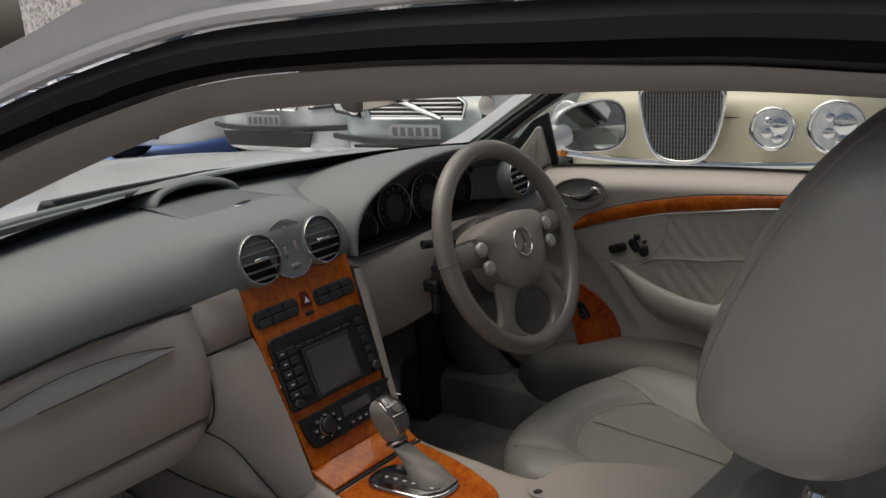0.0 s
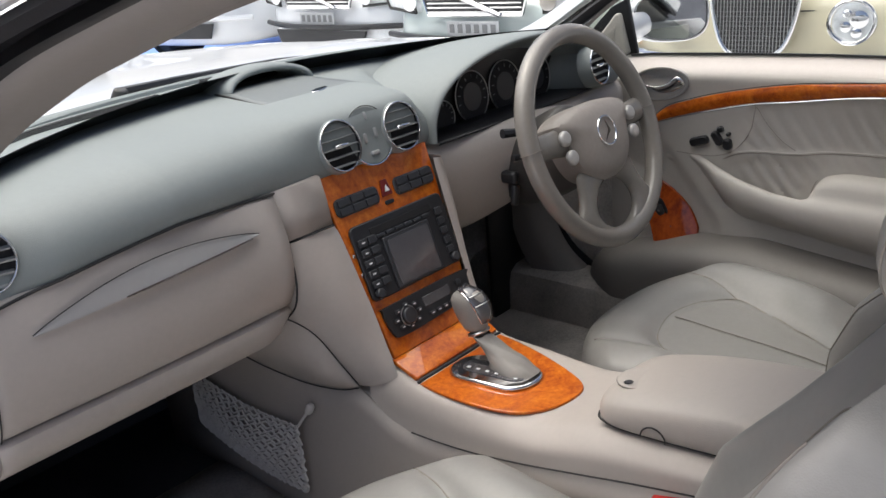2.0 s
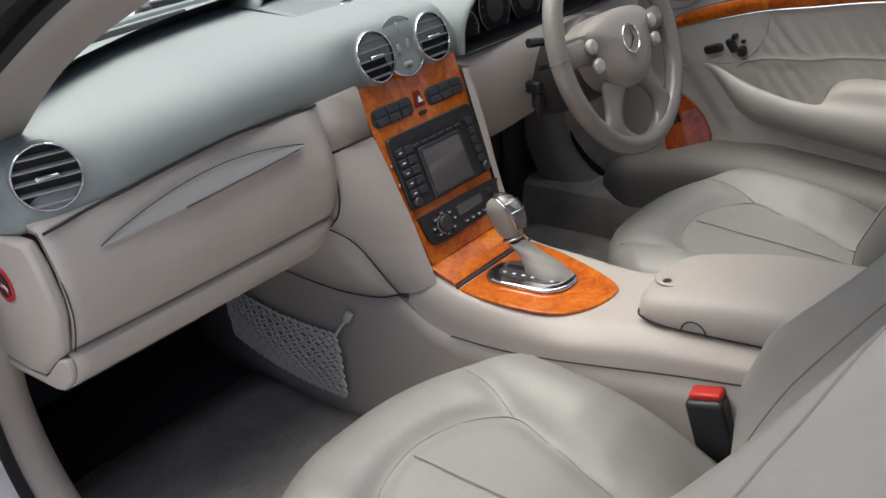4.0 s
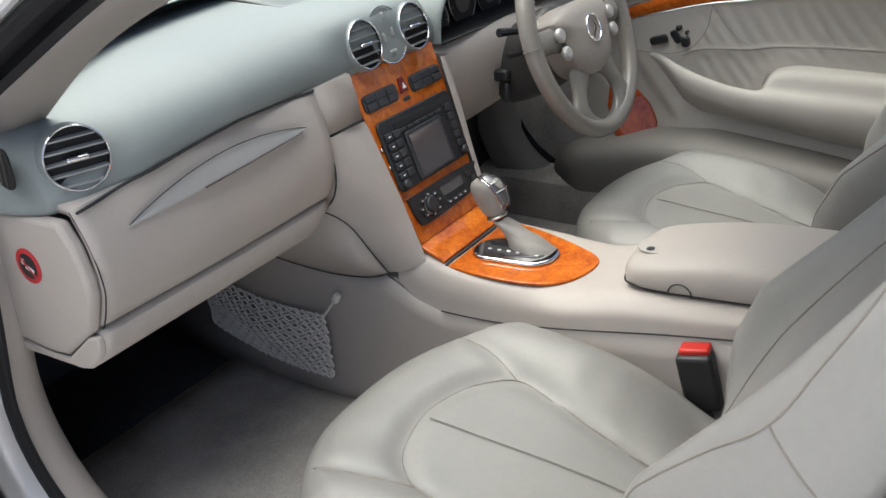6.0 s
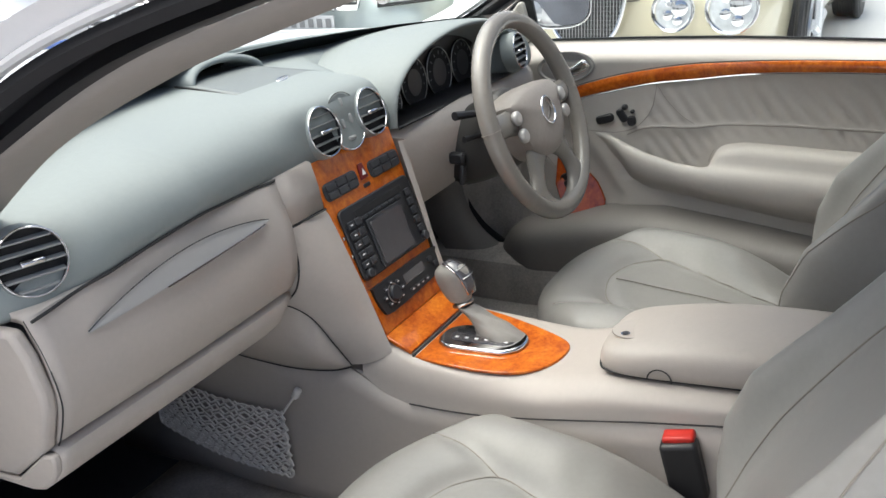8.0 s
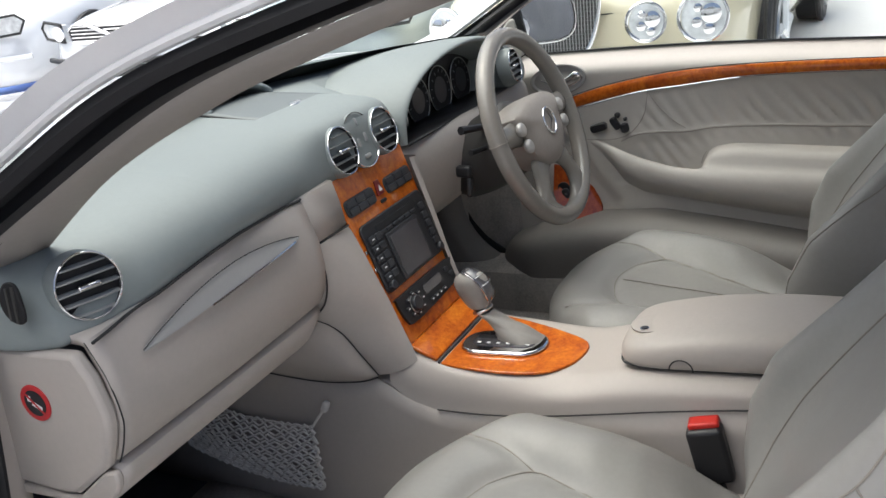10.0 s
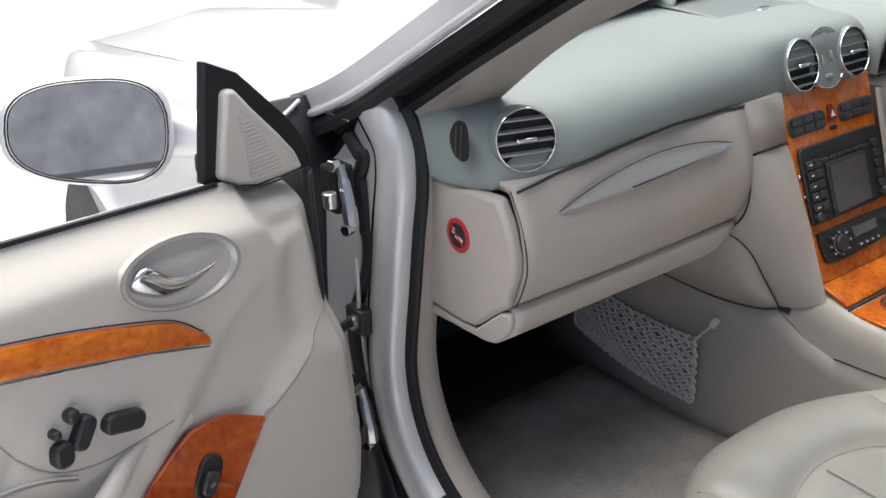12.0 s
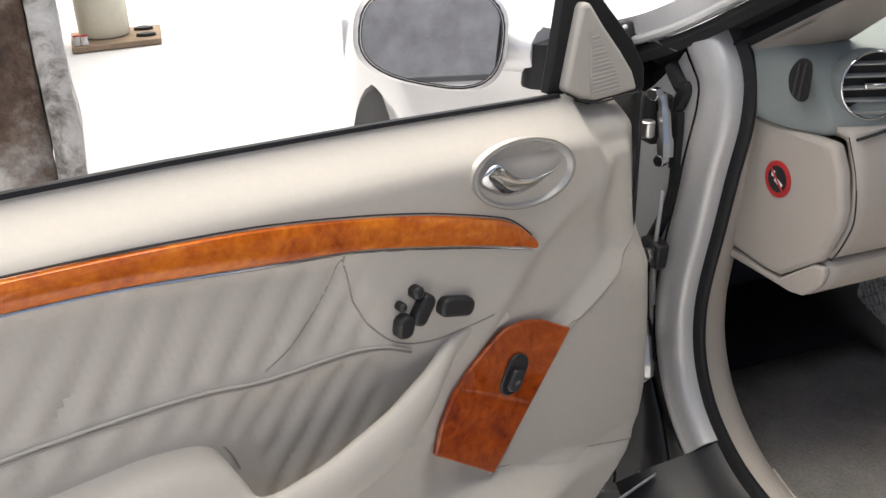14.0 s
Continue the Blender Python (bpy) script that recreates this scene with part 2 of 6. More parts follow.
def cyl(bm, c, axis, r, h, n=24, r2=None):
    """A round plug from c along the axis."""
    u, v, a = frame_of(axis)
    c = Vector(c)
    rows = []
    for k, rad in ((0, r), (1, r if r2 is None else r2)):
        rows.append([c + a * h * k + rad * (math.cos(t) * u + math.sin(t) * v) for t in [2 * math.pi * j / n for j in range(n)]])
    return grid(bm, rows, cv=True, cap=True)


def ring(bm, c, axis, R, r, n=32, k=8, a0=0.0, a1=360.0, sx=1.0):
    u, v, a = frame_of(axis)
    c = Vector(c)
    full = abs(a1 - a0) >= 359
    ts = [radians(a0 + (a1 - a0) * i / (n if full else n - 1)) for i in range(n)]
    return tube(bm, [c + R * (sx * math.cos(t) * u + math.sin(t) * v) for t in ts], r, k, closed=full)


def prism(bm, outline, vec):
    vec = Vector(vec)
    a = [bm.verts.new(p) for p in outline]
    b = [bm.verts.new(Vector(p) + vec) for p in outline]
    bm.faces.new(a[::-1])
    bm.faces.new(b)
    n = len(a)
    for i in range(n):
        bm.faces.new((a[i], a[(i + 1) % n], b[(i + 1) % n], b[i]))
    return bm


def smooth(pts, n=6, closed=False):
    """A rounded path through the points."""
    P = [Vector(p) for p in pts]
    k = len(P)
    out = []
    for i in range(k if closed else k - 1):
        p1, p2 = P[i], P[(i + 1) % k]
        p0 = P[i - 1] if (i > 0 or closed) else p1 * 2 - p2
        p3 = P[(i + 2) % k] if (i + 2 < k or closed) else p2 * 2 - p1
        for j in range(n):
            t = j / n
            out.append(0.5 * ((2 * p1) + (p2 - p0) * t + (2 * p0 - 5 * p1 + 4 * p2 - p3) * t * t + (3 * p1 - p0 - 3 * p2 + p3) * t ** 3))
    if not closed:
        out.append(P[-1])
    return out


def rounded(w, h, r, n=5):
    """The outline of a rounded rectangle about the origin."""
    out = []
    for cx, cy, a in ((w / 2 - r, h / 2 - r, 0), (-w / 2 + r, h / 2 - r, 90), (-w / 2 + r, -h / 2 + r, 180), (w / 2 - r, -h / 2 + r, 270)):
        out += [(cx + r * math.cos(radians(a + 90 * i / n)), cy + r * math.sin(radians(a + 90 * i / n))) for i in range(n + 1)]
    return out


def on(o, ex, ey, pts2, off=0.0):
    """Flat points laid on a plane through o."""
    o, ex, ey = Vector(o), Vector(ex), Vector(ey)
    nrm = ex.cross(ey).normalized()
    return [o + ex * a + ey * b + nrm * off for a, b in pts2]


# ---- ground and surroundings ----
ground = part("ground", grid(B(), [[(-60, -60, 0), (60, -60, 0)], [(-60, 60, 0), (60, 60, 0)]]), M["concrete"])
tagged(ground, "pale grey concrete floor, smooth and worn", "floor", kind="structure")
bm = B()
for row in [[(3.3, 5.9, 0.004), (9.0, 5.9, 0.004), (9.5, 13.5, 0.004), (4.6, 13.5, 0.004), (3.7, 8.6, 0.004)]]:
    prism(bm, row, (0, 0, -0.003))
tagged(part("pavement", bm, M["bluefloor"]), "blue painted area of the concrete floor", "floor paint", kind="structure")
bm = B()
n_w = 26
rows = []
for i in range(n_w + 1):
    z = 3.2 * i / n_w
    rows.append([(-1.455 - 0.14 * j + 0.012 * noise.noise((j * 0.9, z * 6, 3)), 1.40 + 0.035 * noise.noise((j * 0.8, z * 5, 0)), z) for j in range(24)])
grid(bm, rows)
tagged(part("wall_west", bm, M["stone"], solid=-0.25), "rough dark stained masonry wall end", "wall", kind="structure")
bm = B()
rows = []
for i in range(n_w + 1):
    z = 3.2 * i / n_w
    rows.append([(-1.450 - 0.0045 * j + 0.02 * noise.noise((j * 0.9, z * 5, 7)), 1.38 + 0.14 * j, z) for j in range(26)])
grid(bm, rows)
# added wall behind the view: darkens the mirror's reflection and limits rear light
tagged(part("added_wall_south", grid(B(), [[(x, -14.0, z) for x in (-9, -2, 4, 14)] for z in (0, 2.0, 4.0, 6.0)]), M["brick"], solid=-0.2), "added dark grey rendered wall, there for the mirror to reflect", "wall", kind="structure")
# unseen wall added to shape the light and paint reflections from the open side
tagged(part("added_wall_far_west", grid(B(), [[(-9.0, y, z) for y in (-14.0, -8, -4, 0, 3)] for z in (0, 0.8, 1.6, 2.4)]), M["plaster"], solid=0.2), "added low stained plaster wall, unseen, shaping the side light", "wall", kind="structure")
tagged(part("wall_east", grid(B(), [[(14.0, y, z) for y in (-14.0, 0, 9, 26)] for z in (0, 1.4, 2.8, 4.2)]), M["plaster"], solid=0.2), "pale plastered wall behind the parked cars", "wall", kind="structure")
tagged(part("wall_side", bm, M["plaster"], solid=0.06), "worn white plaster wall face with stains", "wall", kind="structure")


# ---- the silver coupe: shell ----
car = thing("coupe_body", (0, 0, 0), "silver two-door coupe body with its passenger side open, standing on concrete", "car")
RAIL_OUT = [(-0.69, 0.33, 0.835), (-0.672, 0.19, 0.891), (-0.647, 0.0, 0.995), (-0.624, -0.171, 1.084), (-0.593, -0.406, 1.152), (-0.571, -0.572, 1.187), (-0.555, -0.692, 1.194), (-0.542, -0.787, 1.194), (-0.532, -0.95, 1.188), (-0.535, -1.25, 1.15), (-0.56, -1.7, 1.0)]
RAIL_MID = [(-0.645, 0.26, 0.80), (-0.634, 0.13, 0.874), (-0.615, -0.013, 0.959), (-0.591, -0.19, 1.055), (-0.571, -0.345, 1.107), (-0.546, -0.53, 1.153), (-0.529, -0.663, 1.163), (-0.507, -0.824, 1.159), (-0.49, -0.93, 1.152), (-0.49, -1.25, 1.12), (-0.52, -1.7, 0.98)]
RAIL_IN = [(-0.60, 0.24, 0.78), (-0.598, 0.095, 0.868), (-0.581, -0.044, 0.968), (-0.562, -0.19, 1.04), (-0.548, -0.29, 1.075), (-0.529, -0.431, 1.116), (-0.514, -0.543, 1.137), (-0.483, -0.78, 1.144), (-0.463, -0.93, 1.138), (-0.46, -1.25, 1.11), (-0.49, -1.7, 0.97)]
N_RAIL = 8


def mix_path(a, b, t, lift=(0, 0, 0)):
    return [p.lerp(q, t) + Vector(lift) for p, q in zip(a, b)]


def flip(pts, side):
    return [Vector((p[0] * side + (0.05 if side < 0 else 0.0), p[1], p[2])) for p in pts]


rail_out, rail_mid, rail_in = (smooth(p, N_RAIL) for p in (RAIL_OUT, RAIL_MID, RAIL_IN))
for side in (1, -1):
    # painted roof edge and pillar skin, with a bright drip strip
    rim = [rail_out, [], [], [], []]
    for p, q in zip(rail_out, rail_mid):
        k = min(1.0, max(0.0, (-0.45 - p.y) / 0.35))
        for row, (t, lift) in zip(rim[1:], ((-0.25, (0, 0, 0.006)), (-0.55, (0, 0, 0.018)), (-0.9, (0.02, 0, 0.034)), (0.6, (0.1, 0, 0.05)))):
            far = p.lerp(q, t) + Vector(lift)
            slim = p.lerp(q, t * 0.35 if t < 0 else 0.55) + Vector((0, 0.006, 0.004 + lift[2] * 0.45))
            row.append(slim.lerp(far, k))
    part("roof_rail", grid(B(), [flip(r, side) for r in rim]), M["silver"], car)
    part("drip_strip", tube(B(), flip(mix_path(rail_out, rail_mid, -0.04, (-0.002, 0, 0.004)), side), 0.0055, 8), M["silver"], car)
    prof = []
    for t, dx, dz in ((0.05, 0.0, 0.0), (0.14, -0.008, -0.006), (0.3, -0.008, -0.010), (0.4, 0.006, 0.004), (0.62, 0.012, 0.006), (0.8, -0.004, -0.002), (1.05, 0.003, 0.002)):
        prof.append(flip(mix_path(rail_out, rail_mid, t, (dx, 0, dz)), side))
    part("door_seal", grid(B(), prof), M["rubber"], car)
    t1 = [flip(mix_path(rail_mid, rail_in, t, (d, 0, 0)), side) for t, d in ((0.0, 0.0), (0.25, -0.006), (0.6, -0.008), (0.9, -0.002), (1.05, 0.006), (1.2, 0.03))]
    part("pillar_trim", grid(B(), t1), M["pillar"], car, "warm grey moulded pillar trim")
# roof skin, lining and front header
roof_l = [mix_path(rail_out, rail_mid, 0.6, (0.1, 0, 0.05))[i] for i in range(34, 74)]
rows = []
for p in roof_l:
    rows.append([Vector((p.x * (1 - 2 * k / 10), p.y, p.z + 0.05 * (1 - (1 - 2 * k / 10) ** 2))) for k in range(11)])
part("roof", grid(B(), rows), M["silver"], car, solid=0.004)
lin = [mix_path(rail_mid, rail_in, 1.15, (0.02, 0, 0.0))[i] for i in range(36, 74)]
rows = [[Vector((p.x * (1 - 2 * k / 10), p.y, p.z + 0.045 * (1 - (1 - 2 * k / 10) ** 2))) for k in range(11)] for p in lin]
part("headliner", grid(B(), rows), M["headliner"], car, "grey cloth roof lining", solid=-0.006)
wl = [p for p in mix_path(rail_mid, rail_in, 0.2, (-0.004, 0, 0.014))][4:37]
rows = []
for i, p in enumerate(wl):
    bow = 0.26 * (1 - i / (len(wl) - 1) * 0.68)
    rows.append([Vector((p.x * (1 - 2 * k / 12), p.y + bow * (1 - (1 - 2 * k / 12) ** 2), p.z + 0.02 * (1 - (1 - 2 * k / 12) ** 2))) for k in range(13)])
glass = part("windscreen", grid(B(), rows), M["glass"], car, "clear laminated windscreen")
glass.visible_shadow = False
part("screen_frit", grid(B(), [[Vector(p) + Vector((0, -0.004 - 0.002 * q, -0.006)) for p in rows[q]] for q in range(0, 9)]), M["frit"], car, "glossy black edge of the windscreen")
part("windscreen_band", grid(B(), [[Vector(p) + Vector((0, 0.004, 0.004)) for p in rows[-1]], [Vector(p) + Vector((0, -0.07, 0.024)) for p in rows[-1]]]), M["black"], car, solid=0.004)
# closed side glass on the driver side and the rear screen
top = [p for p in flip(rail_mid, -1) if -0.86 < p.y < 0.10]
low = [Vector((0.775 - 0.02 * (p.y < -0.6), p.y, 0.845 - 0.03 * (p.y + 0.2))) for p in top]
part("side_window", grid(B(), [low, [a.lerp(b, 0.5) + Vector((0.012, 0, 0)) for a, b in zip(low, top)], top]), M["tinted"], car, "raised tinted driver window")
top = [p for p in flip(rail_mid, -1) if -1.62 < p.y < -0.86]
low = [Vector((0.74, p.y, 0.87)) for p in top]
part("quarter_window", grid(B(), [low, top]), M["tinted"], car, "tinted rear quarter window")
part("rear_screen", grid(B(), [[Vector((0.50 * k, -1.55 - 0.05 * (1 - k * k), 1.06 + 0.03 * (1 - k * k))) for k in (-1, -0.5, 0, 0.5, 1)], [Vector((0.56 * k, -1.82, 0.955)) for k in (-1, -0.5, 0, 0.5, 1)]]), M["tinted"], car, "tinted rear screen")
# wiper tray, bonnet and wings
base = rows[0]
tray = [[Vector((p.x * sx, p.y + dy, z - 0.05 * (p.x / 0.62) ** 2)) for p in base] for sx, dy, z in ((0.97, -0.005, 0.900), (0.97, 0.02, 0.880), (0.95, 0.05, 0.865))]
part("wiper_tray", grid(B(), tray), M["black"], car)
pivot = part("wiper_pivot", cyl(B(), (-0.12, 0.455, 0.905), (0.1, -0.3, 1), 0.017, 0.022, 20, 0.011), M["column"], car, "black wiper pivot cap", bevel=0.003)
part("wiper_arm", tube(B(), [Vector((-0.12, 0.455, 0.920)), Vector((0.0, 0.468, 0.918)), Vector((0.22, 0.465, 0.912)), Vector((0.40, 0.43, 0.900))], [0.008, 0.006, 0.005, 0.004], 8), M["black"], pivot)
rows = []
for j in range(15):
    y = 0.35 + 1.32 * j / 14
    hw = 0.70 - 0.10 * (j / 14) ** 3
    zz = 0.882 + 0.012 * min(1, j / 4) - 0.10 * (j / 14) ** 1.3 - 0.16 * max(0, (j - 11) / 3) ** 2
    rows.append([Vector((hw * s, y + 0.12 * (1 - s * s) * max(0.0, 1 - j / 4), zz + 0.035 * (1 - s * s) + 0.012 * math.exp(-((abs(s) - 0.6) / 0.12) ** 2))) for s in [k / 10 for k in range(-10, 11)]])
rows.insert(0, [Vector((0.675 * k / 10, 0.20 + 0.21 * (1 - (k / 10) ** 2), 0.862 + 0.03 * (1 - (k / 10) ** 2))) for k in range(-10, 11)])
part("bonnet", grid(B(), rows), M["silver"], car)
for side in (1, -1):
    rows = []
    for j in range(15):
        y = 0.27 + 1.40 * j / 14
        hw = 0.70 - 0.10 * (j / 14) ** 3
        zz = 0.880 + 0.012 * min(1, j / 4) - 0.10 * (j / 14) ** 1.3 - 0.16 * max(0, (j - 11) / 3) ** 2
        arch = max(0.0, 1 - ((y - 1.05) / 0.36) ** 2) ** 0.5 * 0.34 + 0.22
        if abs(y - 1.05) >= 0.36:
            arch = 0.24
        rows.append([Vector((side * (hw + dx), y, zz * (1 - f) + arch * f)) for dx, f in ((0.0, 0.0), (0.05, 0.05), (0.095, 0.2), (0.115, 0.5), (0.105, 0.8), (0.10, 1.0))])
    part("wing", grid(B(), rows), M["silver"], car, solid=-0.004)
    wheel = part("wheel", cyl(B(), (side * 0.60, 1.05, 0.31), (side, 0, 0), 0.31, 0.19, 36), M["rubber"], car, bevel=0.02)
    part("rim", cyl(B(), (side * 0.785, 1.05, 0.31), (side, 0, 0), 0.21, 0.012, 30), M["satin"], wheel, bevel=0.004)
part("front_bumper", grid(B(), [[Vector((0.69 * s, 1.74 + 0.1 * (1 - s * s), z)) for s in [k / 8 for k in range(-8, 9)]] for z in (0.62, 0.5, 0.35, 0.22)]), M["silver"], car, solid=0.01)
# door openings: hinge post, seal, inner trim and sill, swept along one bend
BEND = [(0.150, 0.905), (0.112, 0.86), (0.098, 0.80), (0.103, 0.73), (0.107, 0.66), (0.112, 0.58), (0.106, 0.50), (0.074, 0.435), (0.018, 0.390), (-0.045, 0.369), (-0.14, 0.360), (-0.30, 0.357), (-0.60, 0.357), (-1.15, 0.357)]
bend = smooth([(0, y, z) for y, z in BEND], 6)


def along(x, off, lift=0.0, side=1):
    out = []
    for i, p in enumerate(bend):
        d = (bend[min(i + 1, len(bend) - 1)] - bend[max(i - 1, 0)]).normalized()
        nrm = Vector((0, -d.z, d.y))
        lean = 0.030 * min(1.0, max(0.0, (p.z - 0.56) / 0.28))
        fwd, drop = (0.088, -0.020) if side < 0 else (0.0, 0.0)
        out.append(Vector((side * (x + lean) + (0.09 if side < 0 else 0.0), p.y + nrm.y * off + fwd, p.z + nrm.z * off + lift + drop)))
    return out


for side in (1, -1):
    S = lambda rowset, a=0, b=None: grid(B(), [along(x, o, 0, side)[a:b] for x, o in rowset])
    # same trim on both sides; the driver side's shade is in its colour
    part("sill_trim" if side > 0 else "sill_inner", S([(-0.596, 0.085), (-0.600, 0.040), (-0.612, 0.020), (-0.628, 0.010), (-0.645, 0.005), (-0.660, 0.006)]), M["beige"] if side > 0 else M["shadebeige"], car, "moulded entry trim")
    part("opening_seal", S([(-0.658, 0.012), (-0.658, -0.001), (-0.661, -0.007), (-0.666, -0.008), (-0.671, -0.003), (-0.673, 0.012)]), M["rubber"], car)
    part("hinge_post", S([(-0.668, 0.005), (-0.686, 0.005), (-0.693, 0.010), (-0.697, 0.020), (-0.700, 0.036), (-0.699, 0.050), (-0.690, 0.064)], 0, 47), M["jamb"], car, "satin silver painted door opening flange")
    recess = [(-0.693, 0.064), (-0.688, 0.09), (-0.690, 0.15), (-0.708, 0.22), (-0.730, 0.32)]
    part("post_recess", S(recess, 0, 36), M["jamb"], car)
    part("sill_end", S(recess, 35, 60), M["black"], car, "black sill end closing the post")
    part("sill_ledge", S([(-0.672, 0.008), (-0.684, 0.014), (-0.695, 0.026), (-0.710, 0.036), (-0.735, 0.046), (-0.76, 0.055), (-0.79, 0.085)], 46), M["black"], car, "black plastic sill ledge")
    for k in range(9):
        rib = along(-0.604 - 0.0052 * k, 0.028 - 0.0027 * k if k < 6 else 0.0125 - 0.0012 * (k - 6), 0, side)[50:]
        part("sill_rib", tube(B(), rib, 0.0017, 5), M["beige"], car)
    part("sill_cover", grid(B(), [[Vector((side * x, y, z)) for y in (0.0, -0.3, -1.15)] for x, z in ((-0.70, 0.325), (-0.73, 0.322), (-0.775, 0.315), (-0.80, 0.29), (-0.80, 0.22), (-0.76, 0.17))]), M["black"], car, solid=0.004)
    if side > 0:
        wave = smooth([(0, o, 0) for o in (0.100, 0.094, 0.088, 0.100, 0.082, 0.066, 0.074, 0.096, 0.088, 0.078)], 5)
        ways = [min(len(bend) - 1, round(k * 38 / (len(wave) - 1))) for k in range(len(wave))]
        part("post_groove", tube(B(), [along(-0.692, w.y)[q] for w, q in zip(wave, ways)], 0.010, 8), M["rubber"], car, "wavy black seal down the hinge post")
        part("post_plate", grid(B(), [[Vector((x, y, z)) for y, z in ((0.165, 0.70), (0.172, 0.62), (0.165, 0.54))] for x in (-0.700, -0.704)]), M["jamb"], car, solid=0.004)
        part("post_foot", grid(B(), [[Vector((x, y0 + (0.285 - y0) * k / 3, z)) for k in range(4)] for x, y0, z in ((-0.690, 0.190, 0.50), (-0.695, 0.180, 0.44), (-0.700, 0.130, 0.38), (-0.715, 0.07, 0.32), (-0.745, 0.04, 0.25), (-0.78, 0.03, 0.18))]), M["black"], car, "black plastic foot of the hinge post", solid=0.006)
    part("wing_liner", grid(B(), [[Vector((side * x, 0.285, z)) for x in (-0.60, -0.70, -0.79)] for z in (0.20, 0.55, 0.885)]), M["black"], car, "black wheel arch liner behind the wing", solid=0.01)
    rear = grid(B(), [[Vector((side * x, y, z)) for y in (-1.16, -1.5, -2.0, -2.6)] for x, z in ((-0.70, 0.88), (-0.78, 0.80), (-0.83, 0.6), (-0.82, 0.4), (-0.78, 0.22))])
    part("rear_quarter", rear, M["silver"], car, solid=0.006)
part("boot_lid", grid(B(), [[Vector((0.72 * s, y, z + 0.03 * (1 - s * s))) for s in (-1, -0.5, 0, 0.5, 1)] for y, z in ((-1.65, 0.96), (-1.9, 0.90), (-2.3, 0.88), (-2.62, 0.84), (-2.66, 0.5), (-2.62, 0.24))]), M["silver"], car, solid=0.006)
part("rear_bulkhead", grid(B(), [[Vector((x, y, z)) for x in (-0.7, 0.7)] for y, z in ((-1.25, 0.28), (-1.35, 0.6), (-1.55, 0.92))]), M["leather"], car, "rear seat back in grey leather", solid=0.03)
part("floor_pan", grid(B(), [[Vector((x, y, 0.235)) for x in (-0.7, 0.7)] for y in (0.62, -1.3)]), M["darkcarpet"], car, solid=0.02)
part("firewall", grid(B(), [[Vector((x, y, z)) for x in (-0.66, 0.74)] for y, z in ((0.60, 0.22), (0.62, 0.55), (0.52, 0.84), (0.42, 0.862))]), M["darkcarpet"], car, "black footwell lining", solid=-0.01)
for side in (1, -1):
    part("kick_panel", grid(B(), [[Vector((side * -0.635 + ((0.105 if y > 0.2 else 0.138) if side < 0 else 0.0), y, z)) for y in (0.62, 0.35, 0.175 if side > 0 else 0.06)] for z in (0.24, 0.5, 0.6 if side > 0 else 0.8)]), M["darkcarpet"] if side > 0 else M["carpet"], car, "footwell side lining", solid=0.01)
part("inner_sill", grid(B(), [[Vector((x, y, z)) for x, z in ((0.655, 0.25), (0.660, 0.33), (0.668, 0.352), (0.690, 0.365), (0.78, 0.372))] for y in (0.40, 0.10, -0.1, -0.6, -1.15)]), M["carpet"], car, "grey carpeted sill side")
# carpets
for side, lab in ((-1, "grey pile carpet in the passenger footwell"), (1, "grey pile carpet in the driver footwell")):
    rows = []
    for j in range(22):
        y = 0.335 - 1.43 * j / 21
        rows.append([Vector((side * (0.13 + (0.50 if side < 0 else 0.58) * k / 12), y, 0.262 + 0.004 * noise.noise((k * 0.7 + side * 9, y * 9, 0)))) for k in range(13)])
    tagged(part("carpet", grid(B(), rows), M["carpet"], None, solid=0.008), lab, "carpet")


# ---- door hinges on the open side ----
def hinge(z):
    h = part("door_hinge", box(B(), (-0.700, 0.196, z), (0.030, 0.034, 0.060)), M["rubber"], car, bevel=0.004)
    part("hinge_arm", tube(B(), smooth([(-0.706, 0.176, z + 0.034), (-0.707, 0.168, z + 0.014), (-0.709, 0.158, z - 0.012), (-0.711, 0.152, z - 0.036)], 5), [0.006] * 5 + [0.008] * 6 + [0.010] * 5, 8), M["satin"], h)
    for y, dz in ((0.178, 0.036), (0.156, -0.040)):
        part("bolt", cyl(B(), (-0.709, y, z + dz), (-1, -0.4, 0), 0.008, 0.013, 6), M["chrome"], h, bevel=0.001)
    part("hinge_pin", cyl(B(), (-0.730, 0.165, z - 0.012), (0, 0, 1), 0.009, 0.020, 12), M["satin"], h, bevel=0.002)


hinge(0.785)
hinge(0.475)
strap = part("door_check", box(B(), (-0.700, 0.172, 0.612), (0.022, 0.040, 0.034)), M["black"], car, bevel=0.004)
part("check_bolt", cyl(B(), (-0.711, 0.168, 0.612), (-1, 0, 0), 0.010, 0.006, 12), M["satin"], strap)
part("check_arm", tube(B(), [(-0.715, 0.172, 0.612), (-0.79, 0.14, 0.612)], 0.006, 6), M["black"], strap)


# ---- dashboard ----
dash = thing("dashboard", (0, 0.1, 0.24), "two-tone dashboard, grey soft top over beige lower panels", "dashboard")
